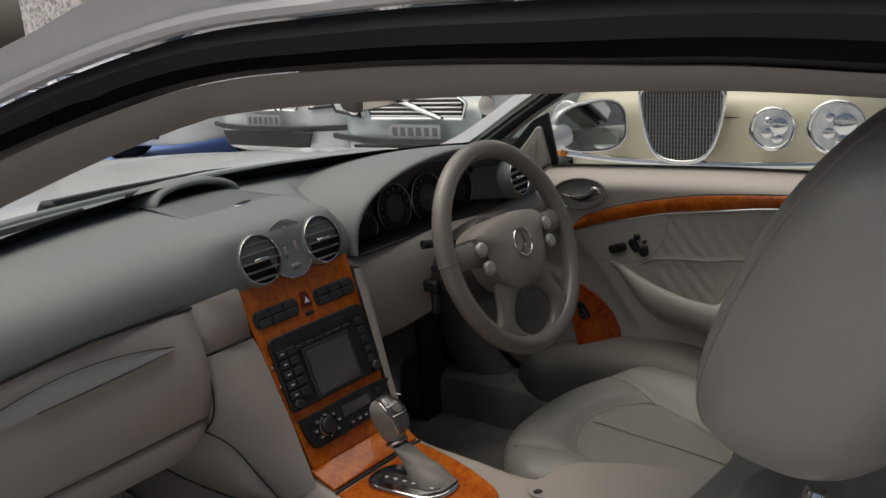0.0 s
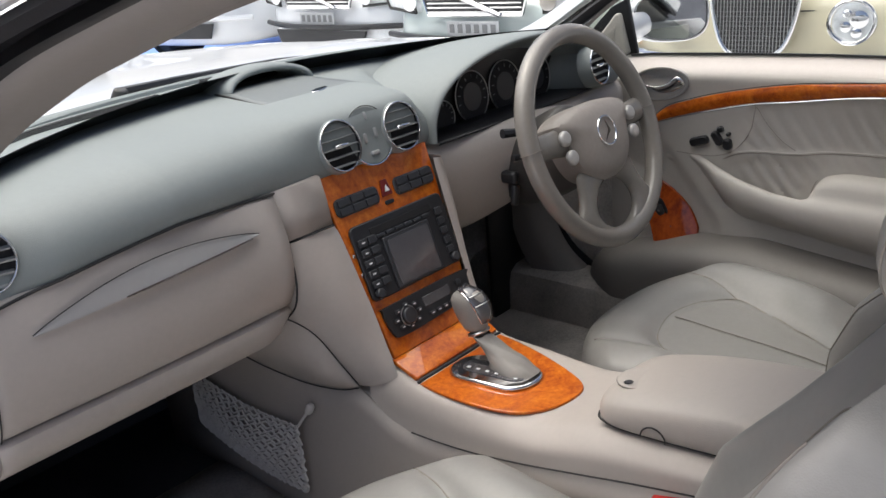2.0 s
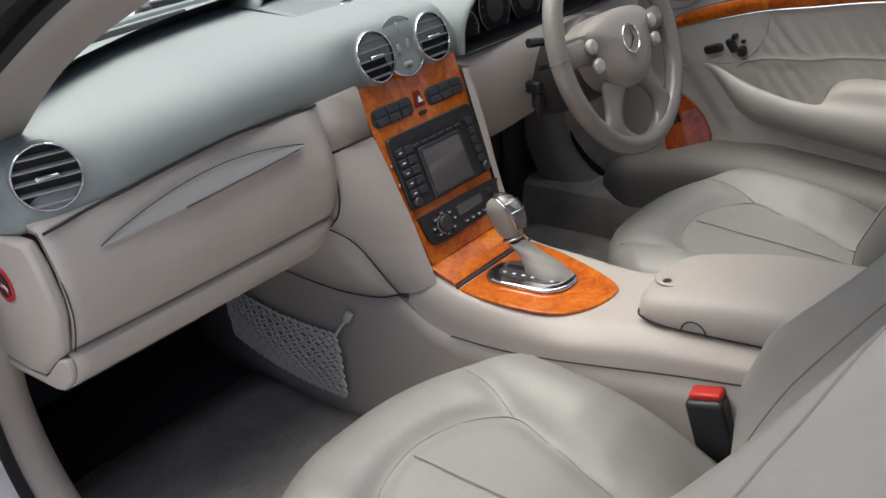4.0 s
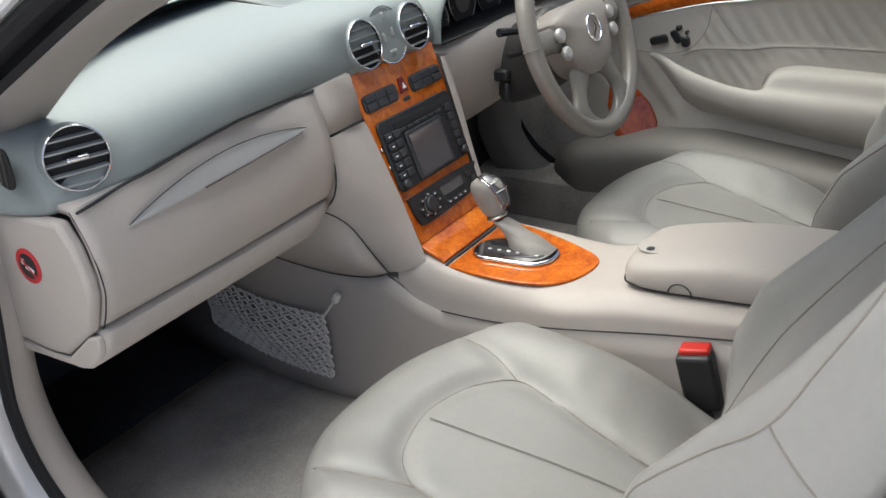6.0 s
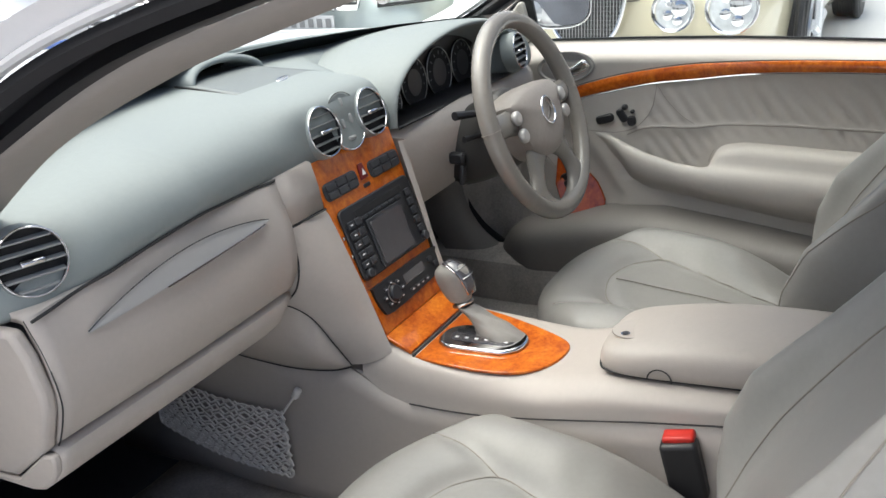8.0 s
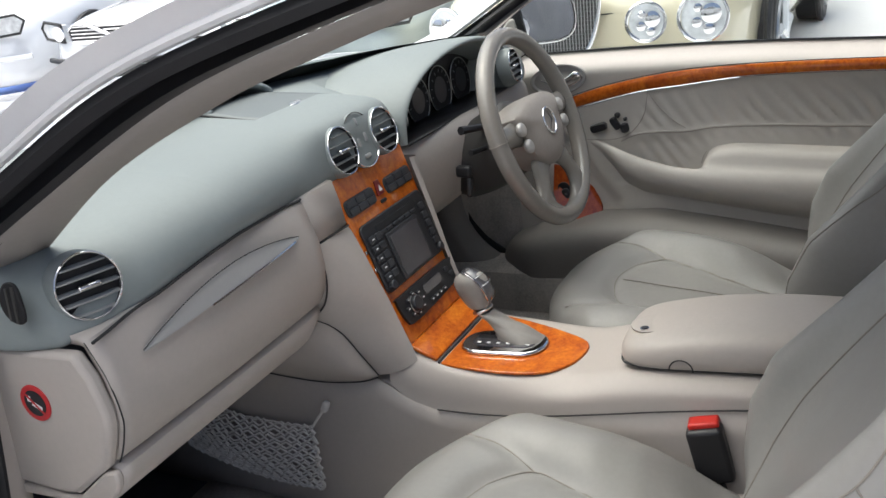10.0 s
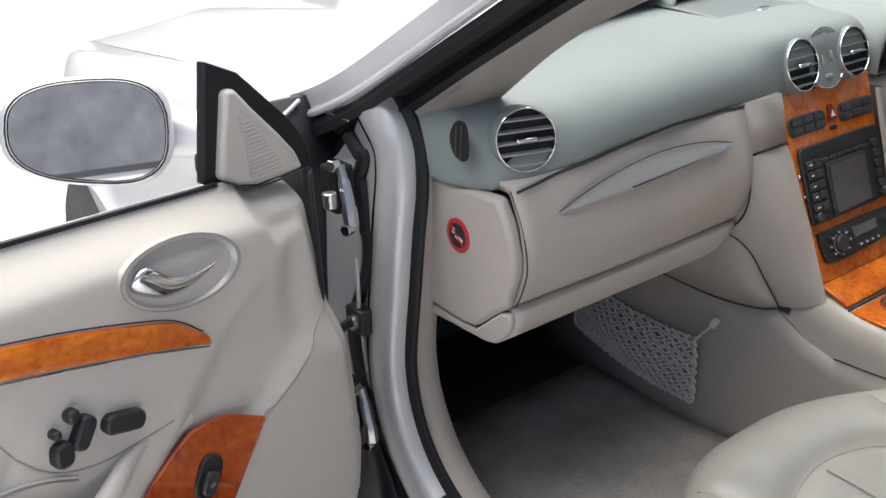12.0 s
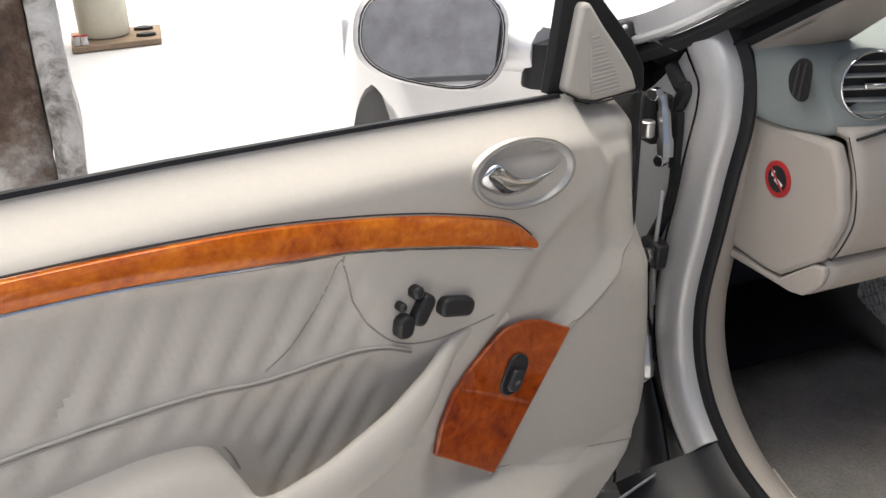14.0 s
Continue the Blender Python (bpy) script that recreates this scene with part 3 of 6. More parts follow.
# soft top by stations across the car: front, lip, top, back, height share of the face
STATIONS = {
    -0.636: (0.11, 0.805, 0.888, 0.18, 1.0), -0.628: (0.044, 0.803, 0.893, 0.19, 1.0), -0.612: (0.016, 0.804, 0.899, 0.21, 1.0), -0.58: (-0.003, 0.807, 0.905, 0.24, 1.0), -0.55: (-0.015, 0.811, 0.908, 0.27, 1.0), -0.50: (-0.030, 0.816, 0.910, 0.32, 1.0),
    -0.35: (-0.036, 0.830, 0.917, 0.40, 1.0), -0.20: (-0.018, 0.822, 0.917, 0.43, 1.0), -0.10: (-0.010, 0.811, 0.917, 0.44, 1.0), 0.10: (-0.010, 0.811, 0.917, 0.44, 1.0),
    0.150: (0.006, 0.811, 0.917, 0.43, 0.62), 0.20: (0.075, 0.800, 0.917, 0.42, 0.62), 0.53: (0.075, 0.802, 0.910, 0.30, 0.75), 0.60: (-0.027, 0.807, 0.905, 0.24, 1.0),
    0.705: (-0.010, 0.803, 0.900, 0.20, 1.0), 0.715: (0.07, 0.805, 0.892, 0.18, 1.0),
}
keys = sorted(STATIONS)


def pad_at(x):
    yf, zl, zt, yb, k = (float(np.interp(x, keys, [STATIONS[q][i] for q in keys])) for i in range(5))
    h = (zt - zl) * k
    mid = yf + 0.45 * (yb - yf)
    low = float(np.interp(x, [-0.636, -0.626, -0.606, -0.58, -0.50, -0.40], [0.09, 0.018, -0.018, -0.026, -0.037, yf])) if x < -0.40 else yf
    full = min(1.0, max(0.0, (0.175 - abs(x)) / 0.065))  # fuller round the twin vents
    return [(low + 0.08, zl + 0.004), (low + 0.03, zl), (low + 0.008, zl + 0.001), (0.3 * yf + 0.7 * low, zl + 0.21 * h), (yf + 0.004, zl + 0.50 * h), (yf + 0.026 - 0.018 * full, zl + 0.76 * h), (yf + 0.064 - 0.034 * full, zl + (0.90 + 0.03 * full) * h), (min(yf + 0.12, mid), zt - 0.005), (mid, zt - 0.001), (yb, zt)]


xs = sorted(set([round(-0.636 + 1.351 * i / 52, 4) for i in range(53)] + keys))
rows = [[Vector((x, y, z)) for y, z in pad_at(x)] for x in xs]
bm = grid(B(), rows)
bm.verts.ensure_lookup_table()
bm.faces.new([bm.verts[i] for i in range(10)])
bm.faces.new([bm.verts[len(bm.verts) - 1 - i] for i in range(10)])
part("dash_top", bm, M["pad"], dash, "grey-green soft-touch dash top", sub=2)
# ridge under the windscreen
part("screen_ridge", tube(B(), smooth([(-0.60, 0.20, 0.900), (-0.45, 0.30, 0.908), (-0.25, 0.375, 0.915), (0.0, 0.40, 0.917), (0.25, 0.375, 0.915), (0.45, 0.30, 0.908), (0.60, 0.20, 0.900)], 8), 0.008, 8), M["pad"], dash)
part("demister_slot", tube(B(), smooth([(-0.55, 0.21, 0.909), (-0.35, 0.30, 0.917), (-0.12, 0.34, 0.918)], 8), 0.007, 6), M["gap"], dash)
# centre panel and its hooded display
rows = []
for i in range(13):
    y = 0.068 + 0.19 * i / 12
    f = i / 12
    hw = 0.093 * (1 - 0.75 * max(0, 1 - f * 5) ** 2.5) * (1 - 0.22 * max(0, f - 0.3))
    rows.append([Vector((0.01 + hw * k / 6, y, float(np.interp(y, [0.04, 0.10, 0.22, 0.44], [0.902, 0.907, 0.915, 0.917])) + 0.0022)) for k in range(-6, 7)])
pan = part("speaker_panel", grid(B(), rows), M["panelgrey"], dash, "flat grey speaker cover", solid=-0.002)
loop = [r[0] for r in rows] + rows[-1][1:] + [r[-1] for r in rows[::-1]][1:] + rows[0][::-1][1:-1]
part("panel_gap", tube(B(), loop, 0.0016, 5, True), M["gap"], pan)
part("badge", prism(B(), [(0.034 + 0.021 * math.cos(t), 0.130 + 0.009 * math.sin(t) + 0.006 * math.cos(t), 0.9105) for t in [2 * math.pi * q / 24 for q in range(24)]], (0, 0, 0.0035)), M["chrome"], pan, bevel=0.001)
hood = []
for i in range(21):
    a = radians(180 * i / 20)
    hood.append([Vector((0.022 + (0.084 + d) * math.cos(a), 0.252 + dy - 0.018 * abs(math.cos(a)) ** 3, 0.912 + (0.030 + d) * max(0.0, math.sin(a)) ** 0.75)) for dy, d in ((0.075, -0.012), (0.01, -0.009), (-0.008, -0.006), (-0.012, 0.0), (-0.006, 0.006), (0.02, 0.008), (0.06, 0.002), (0.10, -0.012))])
hd = part("display_hood", grid(B(), hood), M["pad"], dash, "hooded warning display", sub=1)
part("display_face", grid(B(), [[Vector((0.022 + 0.078 * q, 0.315, z)) for q in (-1, -0.5, 0, 0.5, 1)] for z in (0.910, 0.925, 0.936)]), M["black"], hd, solid=0.004)


def vent(c, axis, r, parent, slat_mat, up=(0, 0, 1)):
    a = Vector(axis).normalized()
    rt = Vector(up).cross(-a).normalized()
    upv = (-a).cross(rt) * -1
    c = Vector(c)
    v = part("air_vent", cyl(B(), c - a * 0.012, a, r * 0.98, 0.0115, 32), M["dark"], parent, "round air vent with slats")
    part("vent_sleeve", grid(B(), [[c + a * off + rr * (math.cos(t) * rt + math.sin(t) * upv) for t in [2 * math.pi * j / 40 for j in range(40)]] for off, rr in ((-0.008, r * 0.97), (0.004, r * 0.98), (0.006, r * 1.0))], cv=True), M["black"], v)
    part("vent_collar", grid(B(), [[c + a * off + rr * (math.cos(t) * rt + math.sin(t) * upv) for t in [2 * math.pi * j / 40 for j in range(40)]] for off, rr in ((0.0055, r * 1.0), (0.0050, r * 1.03), (0.0025, r * 1.055), (-0.004, r * 1.075), (-0.022, r * 1.09))], cv=True), M["pad"], v)
    part("vent_ring", ring(B(), c + a * 0.006, a, r, 0.0012, 48, 8), M["chrome"], v, "thin bright vent ring")
    rot = Matrix((rt, a, upv)).transposed().to_quaternion() @ Euler((0.35, 0, 0)).to_quaternion()
    for k in range(-2, 3):
        h = (k + 0.15) * r * 0.36
        w = 2 * math.sqrt(max(0.0, r * r - h * h)) * 0.96
        part("slat", box(B(), c + upv * h + a * 0.0025, (w, 0.008, 0.0020) if slat_mat is M["slat"] else (w, 0.007, 0.0013), rot), slat_mat, v, bevel=0.0004, seg=1)
    part("vent_tab", box(B(), c + a * 0.006, (r * 0.72, 0.009, 0.006), rot), M["chrome"], v, bevel=0.002)
    return v


plate = part("vent_plate", cyl(B(), (0, 0.002, 0.858), (0, -1, 0.28), 0.044, 0.0085, 40), M["pad"], dash, "grey plate between the vents", bevel=0.003)
part("chrome_arc", ring(B(), (0, -0.0066, 0.8604), (0, -1, 0.28), 0.0435, 0.0012, 20, 6, 215, 325), M["chrome"], plate)
part("upper_arc", ring(B(), (0, -0.0066, 0.8604), (0, -1, 0.28), 0.0435, 0.0007, 20, 6, 50, 130), M["gap"], plate)
for x, z, w, h in ((0.0, 0.888, 0.006, 0.016), (-0.011, 0.858, 0.007, 0.018), (0.011, 0.862, 0.007, 0.018), (0.0, 0.835, 0.020, 0.008)):
    part("plate_switch", box(B(), (x, -0.0068 + (z - 0.8604) * 0.28, z), (w * 0.8, 0.006, h * 0.8), Euler((-0.27, 0, 0)).to_quaternion()), M["slat"], plate, bevel=0.002)
vent((-0.063, -0.0065, 0.859), (0, -1, 0.28), 0.036, dash, M["thinslat"])
vent((0.063, -0.0065, 0.859), (0, -1, 0.28), 0.036, dash, M["thinslat"])
vent((-0.571, -0.007, 0.860), (-0.36, -1, 0.2), 0.035, dash, M["slat"])
vent((0.583, -0.028, 0.858), (0.1, -1, 0.2), 0.035, dash, M["slat"])
slot = part("side_slot", prism(B(), [(-0.6310, 0.030 + p.x, 0.863 + p.y) for p in smooth([(-0.014, 0.006, 0), (-0.011, 0.021, 0), (0.000, 0.024, 0), (0.010, 0.018, 0), (0.018, 0.003, 0), (0.014, -0.014, 0), (0.0, -0.022, 0), (-0.012, -0.017, 0)], 5, True)], (-0.0035, 0, 0)), M["dark"], dash, "narrow dark demister slot", bevel=0.001)
for y, h in ((0.025, 0.040), (0.034, 0.036)):
    part("slot_bar", box(B(), (-0.6347, y, 0.863), (0.003, 0.003, h), Euler((0.12, 0, 0)).to_quaternion()), M["column"], slot)

# lower passenger side: glove box, its lip, the end cap and the panel beside it
def face_grid(x0, x1, prof, nx=14, curve=0.0):
    return [[Vector((x0 + (x1 - x0) * i / nx, y + curve * math.sin(math.pi * i / nx), z)) for y, z in prof] for i in range(nx + 1)]


def gb_out(x):
    return -0.006 * min(1.0, max(0.0, (-0.22 - x) / 0.385)) ** 1.2


gb = part("glove_box", grid(B(), [[Vector((p.x, p.y + gb_out(p.x), min(p.z, pad_at(p.x)[2][1] + 0.006 + 0.2 * max(0.0, p.z - pad_at(p.x)[2][1] - 0.006)))) for p in r] for r in face_grid(-0.6058, -0.1985, [(0.02, 0.848), (-0.010, 0.842), (-0.020, 0.826), (-0.028, 0.80), (-0.038, 0.77), (-0.041, 0.735), (-0.038, 0.71), (-0.030, 0.688), (-0.022, 0.674), (-0.012, 0.668)], 24, -0.004)]), M["beige"], dash, "closed beige glove box lid", solid=0.01)
lip = []
for k in range(40):
    x = -0.604 + 0.490 * k / 39
    yy, zz = pad_at(x)[2]
    gy = float(np.interp(zz + 0.006, [0.77, 0.80, 0.826, 0.842], [-0.038, -0.028, -0.020, -0.010])) if x < -0.196 else -0.010
    lip.append((x, min(yy - 0.002, gy + gb_out(x)) - 0.0015, zz + 0.006))
part("pad_gap", tube(B(), lip, 0.0018, 6), M["gap"], dash)
leaf = []
for i in range(21):
    t = i / 20
    x = -0.552 + 0.308 * t
    zc = 0.778 + 0.010 * math.sin(math.pi * t) + 0.014 * t
    h = 0.017 * math.sin(math.pi * t) ** 0.8 + 0.0008
    leaf.append([Vector((x, -0.0365 - 0.003 * math.sin(math.pi * t), zc + h)), Vector((x, -0.0405 - 0.004 * math.sin(math.pi * t), zc + h * 0.1)), Vector((x, -0.0405 - 0.007 * math.sin(math.pi * t), zc - h * 0.55)), Vector((x, -0.034, zc - h * 0.62))])
leaf = [[p + Vector((0, gb_out(p.x), 0)) for p in r] for r in leaf]
edge_line = [r[0] + Vector((0, -0.002, 0)) for r in leaf]
hnd = part("glove_handle", grid(B(), leaf), M["pull"], gb, "leaf-shaped grey pull handle")
part("handle_line", tube(B(), edge_line, 0.0007, 5), M["gap"], hnd)
part("handle_strip", tube(B(), [r[2] + Vector((0, -0.002, 0.0008)) for r in leaf][7:-1], 0.0017, 6), M["chrome"], hnd)
rows = []
for k in range(25):
    x = -0.6125 + 0.4165 * k / 24
    e = max(0.0, (x + 0.245) / 0.05) ** 2
    rows.append([Vector((x, y + gb_out(x) * (1 if z > 0.63 else 0.6) + 0.014 * e, z + 0.012 * e * (z < 0.65))) for y, z in ((0.0, 0.671), (-0.020, 0.670), (-0.0285, 0.666), (-0.0300, 0.658), (-0.0265, 0.645), (-0.0165, 0.630), (-0.005, 0.6205), (0.010, 0.616), (0.05, 0.614), (0.12, 0.613))])
part("dash_lip", grid(B(), rows), M["beige"], dash, "beige lower dash lip", solid=0.006)
part("lip_end", prism(B(), [(-0.6122, y, z) for y, z in ((-0.034, 0.668), (-0.036, 0.659), (-0.0325, 0.645), (-0.021, 0.630), (-0.008, 0.6205), (0.01, 0.616), (0.12, 0.613), (0.136, 0.618), (0.13, 0.627), (0.06, 0.623), (0.03, 0.626), (-0.018, 0.665))], (-0.0105, 0, 0)), M["beige"], dash, bevel=0.003)
cap = [(-0.020, 0.806), (0.06, 0.803), (0.135, 0.803), (0.143, 0.72), (0.143, 0.640), (0.134, 0.630), (0.06, 0.6255), (0.030, 0.629), (-0.026, 0.672), (-0.045, 0.72), (-0.046, 0.74), (-0.036, 0.78)]
part("end_cap", prism(B(), [(-0.6065, y, z) for y, z in cap], (-0.0175, 0, 0)), M["beige"], dash, "beige dash end cover", bevel=0.006, seg=3)
part("glove_gap", tube(B(), smooth([(-0.6055, -0.022, 0.812), (-0.6055, -0.040, 0.775), (-0.6055, -0.048, 0.735), (-0.6055, -0.045, 0.71), (-0.6055, -0.026, 0.670), (-0.607, 0.004, 0.648)], 6), 0.0009, 6), M["gap"], dash)
part("cap_gap", tube(B(), smooth([(-0.610, -0.012, 0.650), (-0.612, 0.026, 0.6255), (-0.612, 0.06, 0.6225), (-0.612, 0.13, 0.627)], 6), 0.0016, 6), M["gap"], dash)
part("glove_gap", tube(B(), smooth([(-0.199, -0.012, 0.820), (-0.1975, -0.028, 0.77), (-0.1965, -0.038, 0.715), (-0.194, -0.027, 0.672), (-0.189, 0.0, 0.645), (-0.187, 0.02, 0.632)], 6), 0.0014, 6), M["gap"], dash)
part("side_panel", grid(B(), [[Vector((x, y, z)) for y, z in ((0.03, 0.838), (-0.016, 0.830), (-0.025, 0.797), (-0.030, 0.763))] for x in (-0.196, -0.16, -0.113)]), M["beige"], dash, solid=0.01)
part("panel_gap", tube(B(), [(-0.196, -0.026, 0.760), (-0.155, -0.031, 0.761), (-0.114, -0.034, 0.762)], 0.0014, 6), M["gap"], dash)

# driver side: knee panel, instrument hood and dials
part("knee_panel", grid(B(), [[Vector((x, y + 0.25 * max(0, 0.2 - x) * 0.3 - 0.03 * math.exp(-((x - 0.36) / 0.10) ** 2), z)) for y, z in zip((0.03, 0.0, -0.012, -0.008, 0.02, 0.07), (0.815, 0.808, 0.78, 0.71, 0.64 + dz, 0.625 + dz))] for x, dz in ((0.112, 0.0), (0.16, 0.0), (0.20, 0.0), (0.25, 0.0), (0.30, 0.01), (0.36, 0.02), (0.42, 0.03), (0.48, 0.035), (0.55, 0.035), (0.72, 0.03))]), M["beige"], dash, "beige driver knee panel", sub=1, solid=0.008)
arch = []
for i in range(33):
    a = radians(180 * i / 32)
    ca, sa = math.cos(a), max(0.0, math.sin(a))
    arch.append([Vector((0.385 - (0.245 + g) * ca, y + dy * abs(ca) ** 2, 0.812 + (0.128 + g * 0.5 + lift) * sa ** 0.72)) for y, dy, g, lift in ((0.07, 0.0, -0.035, -0.012), (0.03, 0.0, -0.020, -0.006), (-0.010, 0.006, -0.008, -0.002), (-0.016, 0.008, -0.003, 0.0), (-0.016, 0.012, 0.002, 0.002), (-0.006, 0.016, 0.006, 0.003), (0.05, 0.02, 0.010, -0.002), (0.14, 0.0, 0.012, -0.014), (0.26, 0.0, 0.012, -0.032))])
part("cluster_hood", grid(B(), arch), M["pad"], dash, "grey arched instrument hood", sub=1)
face = [(0.385 - 0.215 * math.cos(radians(180 * i / 20)), 0.062, 0.806 + 0.12 * math.sin(radians(180 * i / 20)) ** 0.72) for i in range(21)]
cluster = part("dial_panel", prism(B(), face, (0, 0.01, 0)), M["black"], dash, "black instrument cluster with ringed dials")
part("cluster_base", grid(B(), [[Vector((x, y, z)) for x in (0.150, 0.36, 0.60)] for y, z in ((0.06, 0.816), (-0.004, 0.813), (-0.009, 0.811), (-0.004, 0.807))]), M["black"], dash, solid=0.002)
for x, r in ((0.310, 0.044), (0.405, 0.046), (0.50, 0.044), (0.232, 0.028)):
    d = part("dial", cyl(B(), (x, 0.058, 0.850 - (0.02 if r < 0.03 else 0)), (0, -1, 0.1), r, 0.004, 32), M["dark"], cluster)
    part("dial_ring", ring(B(), (x, 0.054, 0.850 - (0.02 if r < 0.03 else 0)), (0, -1, 0.1), r, 0.0012, 36, 6), M["satin"], d)
    if r > 0.03:
        part("dial_centre", cyl(B(), (x, 0.0538, 0.850), (0, -1, 0.1), r * 0.55, 0.001, 28), M["button"], d)
    for k in range(11):
        a = radians(220 - 26 * k)
        q = Vector((x + r * 0.8 * math.cos(a), 0.0535, 0.850 - (0.02 if r < 0.03 else 0) + r * 0.8 * math.sin(a)))
        part("tick", box(B(), q, (0.0018, 0.001, 0.006), Euler((0, -a + math.pi / 2, 0)).to_quaternion()), M["tick"], d)


# ---- centre console with its stack ----
console = thing("centre_console", (0, -0.2, 0.25), "beige centre console with burl wood panels and dark controls", "console")
SO, SX, SY = Vector((0.004, -0.008, 0.809)), Vector((1, 0, 0)), Vector((0, 0.3287, 0.9444))
SN = SX.cross(SY)


def stack_at(x, d, off=0.0):
    return SO + SX * x - SY * d + SN * off


def stack_plate(name, x, d, w, h, r, material, parent, depth=0.004, off=0.0, label="", bevel=0.001):
    pts = on(stack_at(x, d, off), SX, SY, rounded(w, h, r, 4))
    return part(name, prism(B(), pts, SN * depth), material, parent, label, bevel=bevel, seg=2)


wood_out = [(-0.113, 0.014), (0.113, 0.014), (0.106, -0.09), (0.099, -0.18), (0.092, -0.265), (-0.092, -0.265), (-0.099, -0.18), (-0.106, -0.09)]
stack = part("stack_panel", prism(B(), on(stack_at(0, 0, -0.004), SX, SY, wood_out), SN * 0.006), M["wood"], console, "glossy burl wood stack panel", bevel=0.002)
for sgn in (-1, 1):
    grp = stack_plate("switch_bank", sgn * 0.060, 0.035, 0.086, 0.027, 0.009, M["button"], stack, 0.003, 0.002)
    for i in range(3):
        for j in range(2):
            stack_plate("button", sgn * 0.060 + (i - 1) * 0.026, 0.035 + (j - 0.5) * 0.0125, 0.0235, 0.0105, 0.002, M["button"], grp, 0.004, 0.004)
haz = part("hazard_button", prism(B(), on(stack_at(0, 0.030, 0.002), SX, SY, [(-0.011, -0.012), (0.011, -0.012), (0.006, 0.012), (-0.006, 0.012)]), SN * 0.003), M["hazard"], stack, "dark red hazard button", bevel=0.001)
part("triangle", prism(B(), on(stack_at(0, 0.031, 0.006), SX, SY, [(-0.005, -0.005), (0.005, -0.005), (0.0, 0.005)]), SN * 0.0006), M["white"], haz)
stack_plate("small_lamp", 0.0, 0.052, 0.018, 0.006, 0.002, M["black"], stack, 0.002, 0.002)
radio = stack_plate("head_unit", 0.002, 0.122, 0.196, 0.112, 0.010, M["black"], stack, 0.006, 0.002, "black head unit with a grey screen", 0.002)
stack_plate("screen_frame", 0.004, 0.136, 0.098, 0.078, 0.003, M["button"], radio, 0.003, 0.008)
stack_plate("screen", 0.004, 0.137, 0.086, 0.068, 0.002, M["screen"], radio, 0.001, 0.0112, "blank glossy screen", 0.0003)
stack_plate("disc_slot", 0.004, 0.082, 0.130, 0.011, 0.002, M["dark"], radio, 0.001, 0.008)
for k in range(6):
    stack_plate("top_key", -0.045 + k * 0.0195, 0.0915, 0.016, 0.005, 0.001, M["button"], radio, 0.003, 0.008)
for j in range(5):
    for i in range(2):
        stack_plate("key", -0.082 + i * 0.019, 0.092 + j * 0.0155, 0.016, 0.011, 0.002, M["button"], radio, 0.004, 0.008)
    stack_plate("key", 0.080, 0.092 + j * 0.0155, 0.013, 0.011, 0.002, M["button"], radio, 0.004, 0.008)
    stack_plate("key_mark", -0.082, 0.092 + j * 0.0155, 0.006, 0.0018, 0.0004, M["white"], radio, 0.0004, 0.0122, bevel=0)
for sgn in (-1, 1):
    part("radio_knob", cyl(B(), stack_at(sgn * 0.083 - 0.0, 0.168, 0.006), SN, 0.0075, 0.010, 20), M["button"], radio, bevel=0.002)
for x, d in ((-0.1, 0.105), (-0.097, 0.135), (0.1, 0.17)):
    part("clip", box(B(), stack_at(x, d, 0.003), (0.004, 0.004, 0.006)), M["chrome"], stack, bevel=0.001)
ac_out = [(-0.088, 0.022), (-0.075, 0.026), (0.09, 0.024), (0.096, 0.012), (0.092, -0.014), (0.06, -0.020), (-0.06, -0.024), (-0.082, -0.012)]
ac = part("climate_panel", prism(B(), on(stack_at(0, 0.217, 0.002), SX, SY, [(p.x, p.y) for p in smooth([(a, b, 0) for a, b in ac_out], 4, True)]), SN * 0.005), M["black"], stack, "black climate control panel", bevel=0.002)
part("climate_knob", cyl(B(), stack_at(-0.045, 0.216, 0.006), SN, 0.0125, 0.009, 24), M["button"], ac, bevel=0.002)
part("knob_ring", ring(B(), stack_at(-0.045, 0.216, 0.0085), SN, 0.0145, 0.001, 28, 6), M["satin"], ac)
stack_plate("climate_display", 0.022, 0.210, 0.060, 0.016, 0.002, M["screen"], ac, 0.001, 0.007)
for k in range(8):
    a = radians(45 * k)
    stack_plate("key", -0.045 + 0.024 * math.cos(a), 0.216 - 0.0165 * math.sin(a), 0.009, 0.006, 0.002, M["button"], ac, 0.003, 0.007)
    stack_plate("key_mark", -0.045 + 0.024 * math.cos(a), 0.216 - 0.0165 * math.sin(a), 0.004, 0.0015, 0.0004, M["white"], ac, 0.0004, 0.0102, bevel=0)
for k in range(4):
    stack_plate("key", 0.002 + k * 0.015, 0.230, 0.011, 0.006, 0.002, M["button"], ac, 0.003, 0.007)
    stack_plate("key_mark", 0.002 + k * 0.015, 0.230, 0.005, 0.0015, 0.0004, M["white"], ac, 0.0004, 0.0102, bevel=0)
for k in range(2):
    stack_plate("key", 0.072 + 0.012 * k, 0.206 + 0.012 * k, 0.011, 0.008, 0.002, M["button"], ac, 0.003, 0.007)
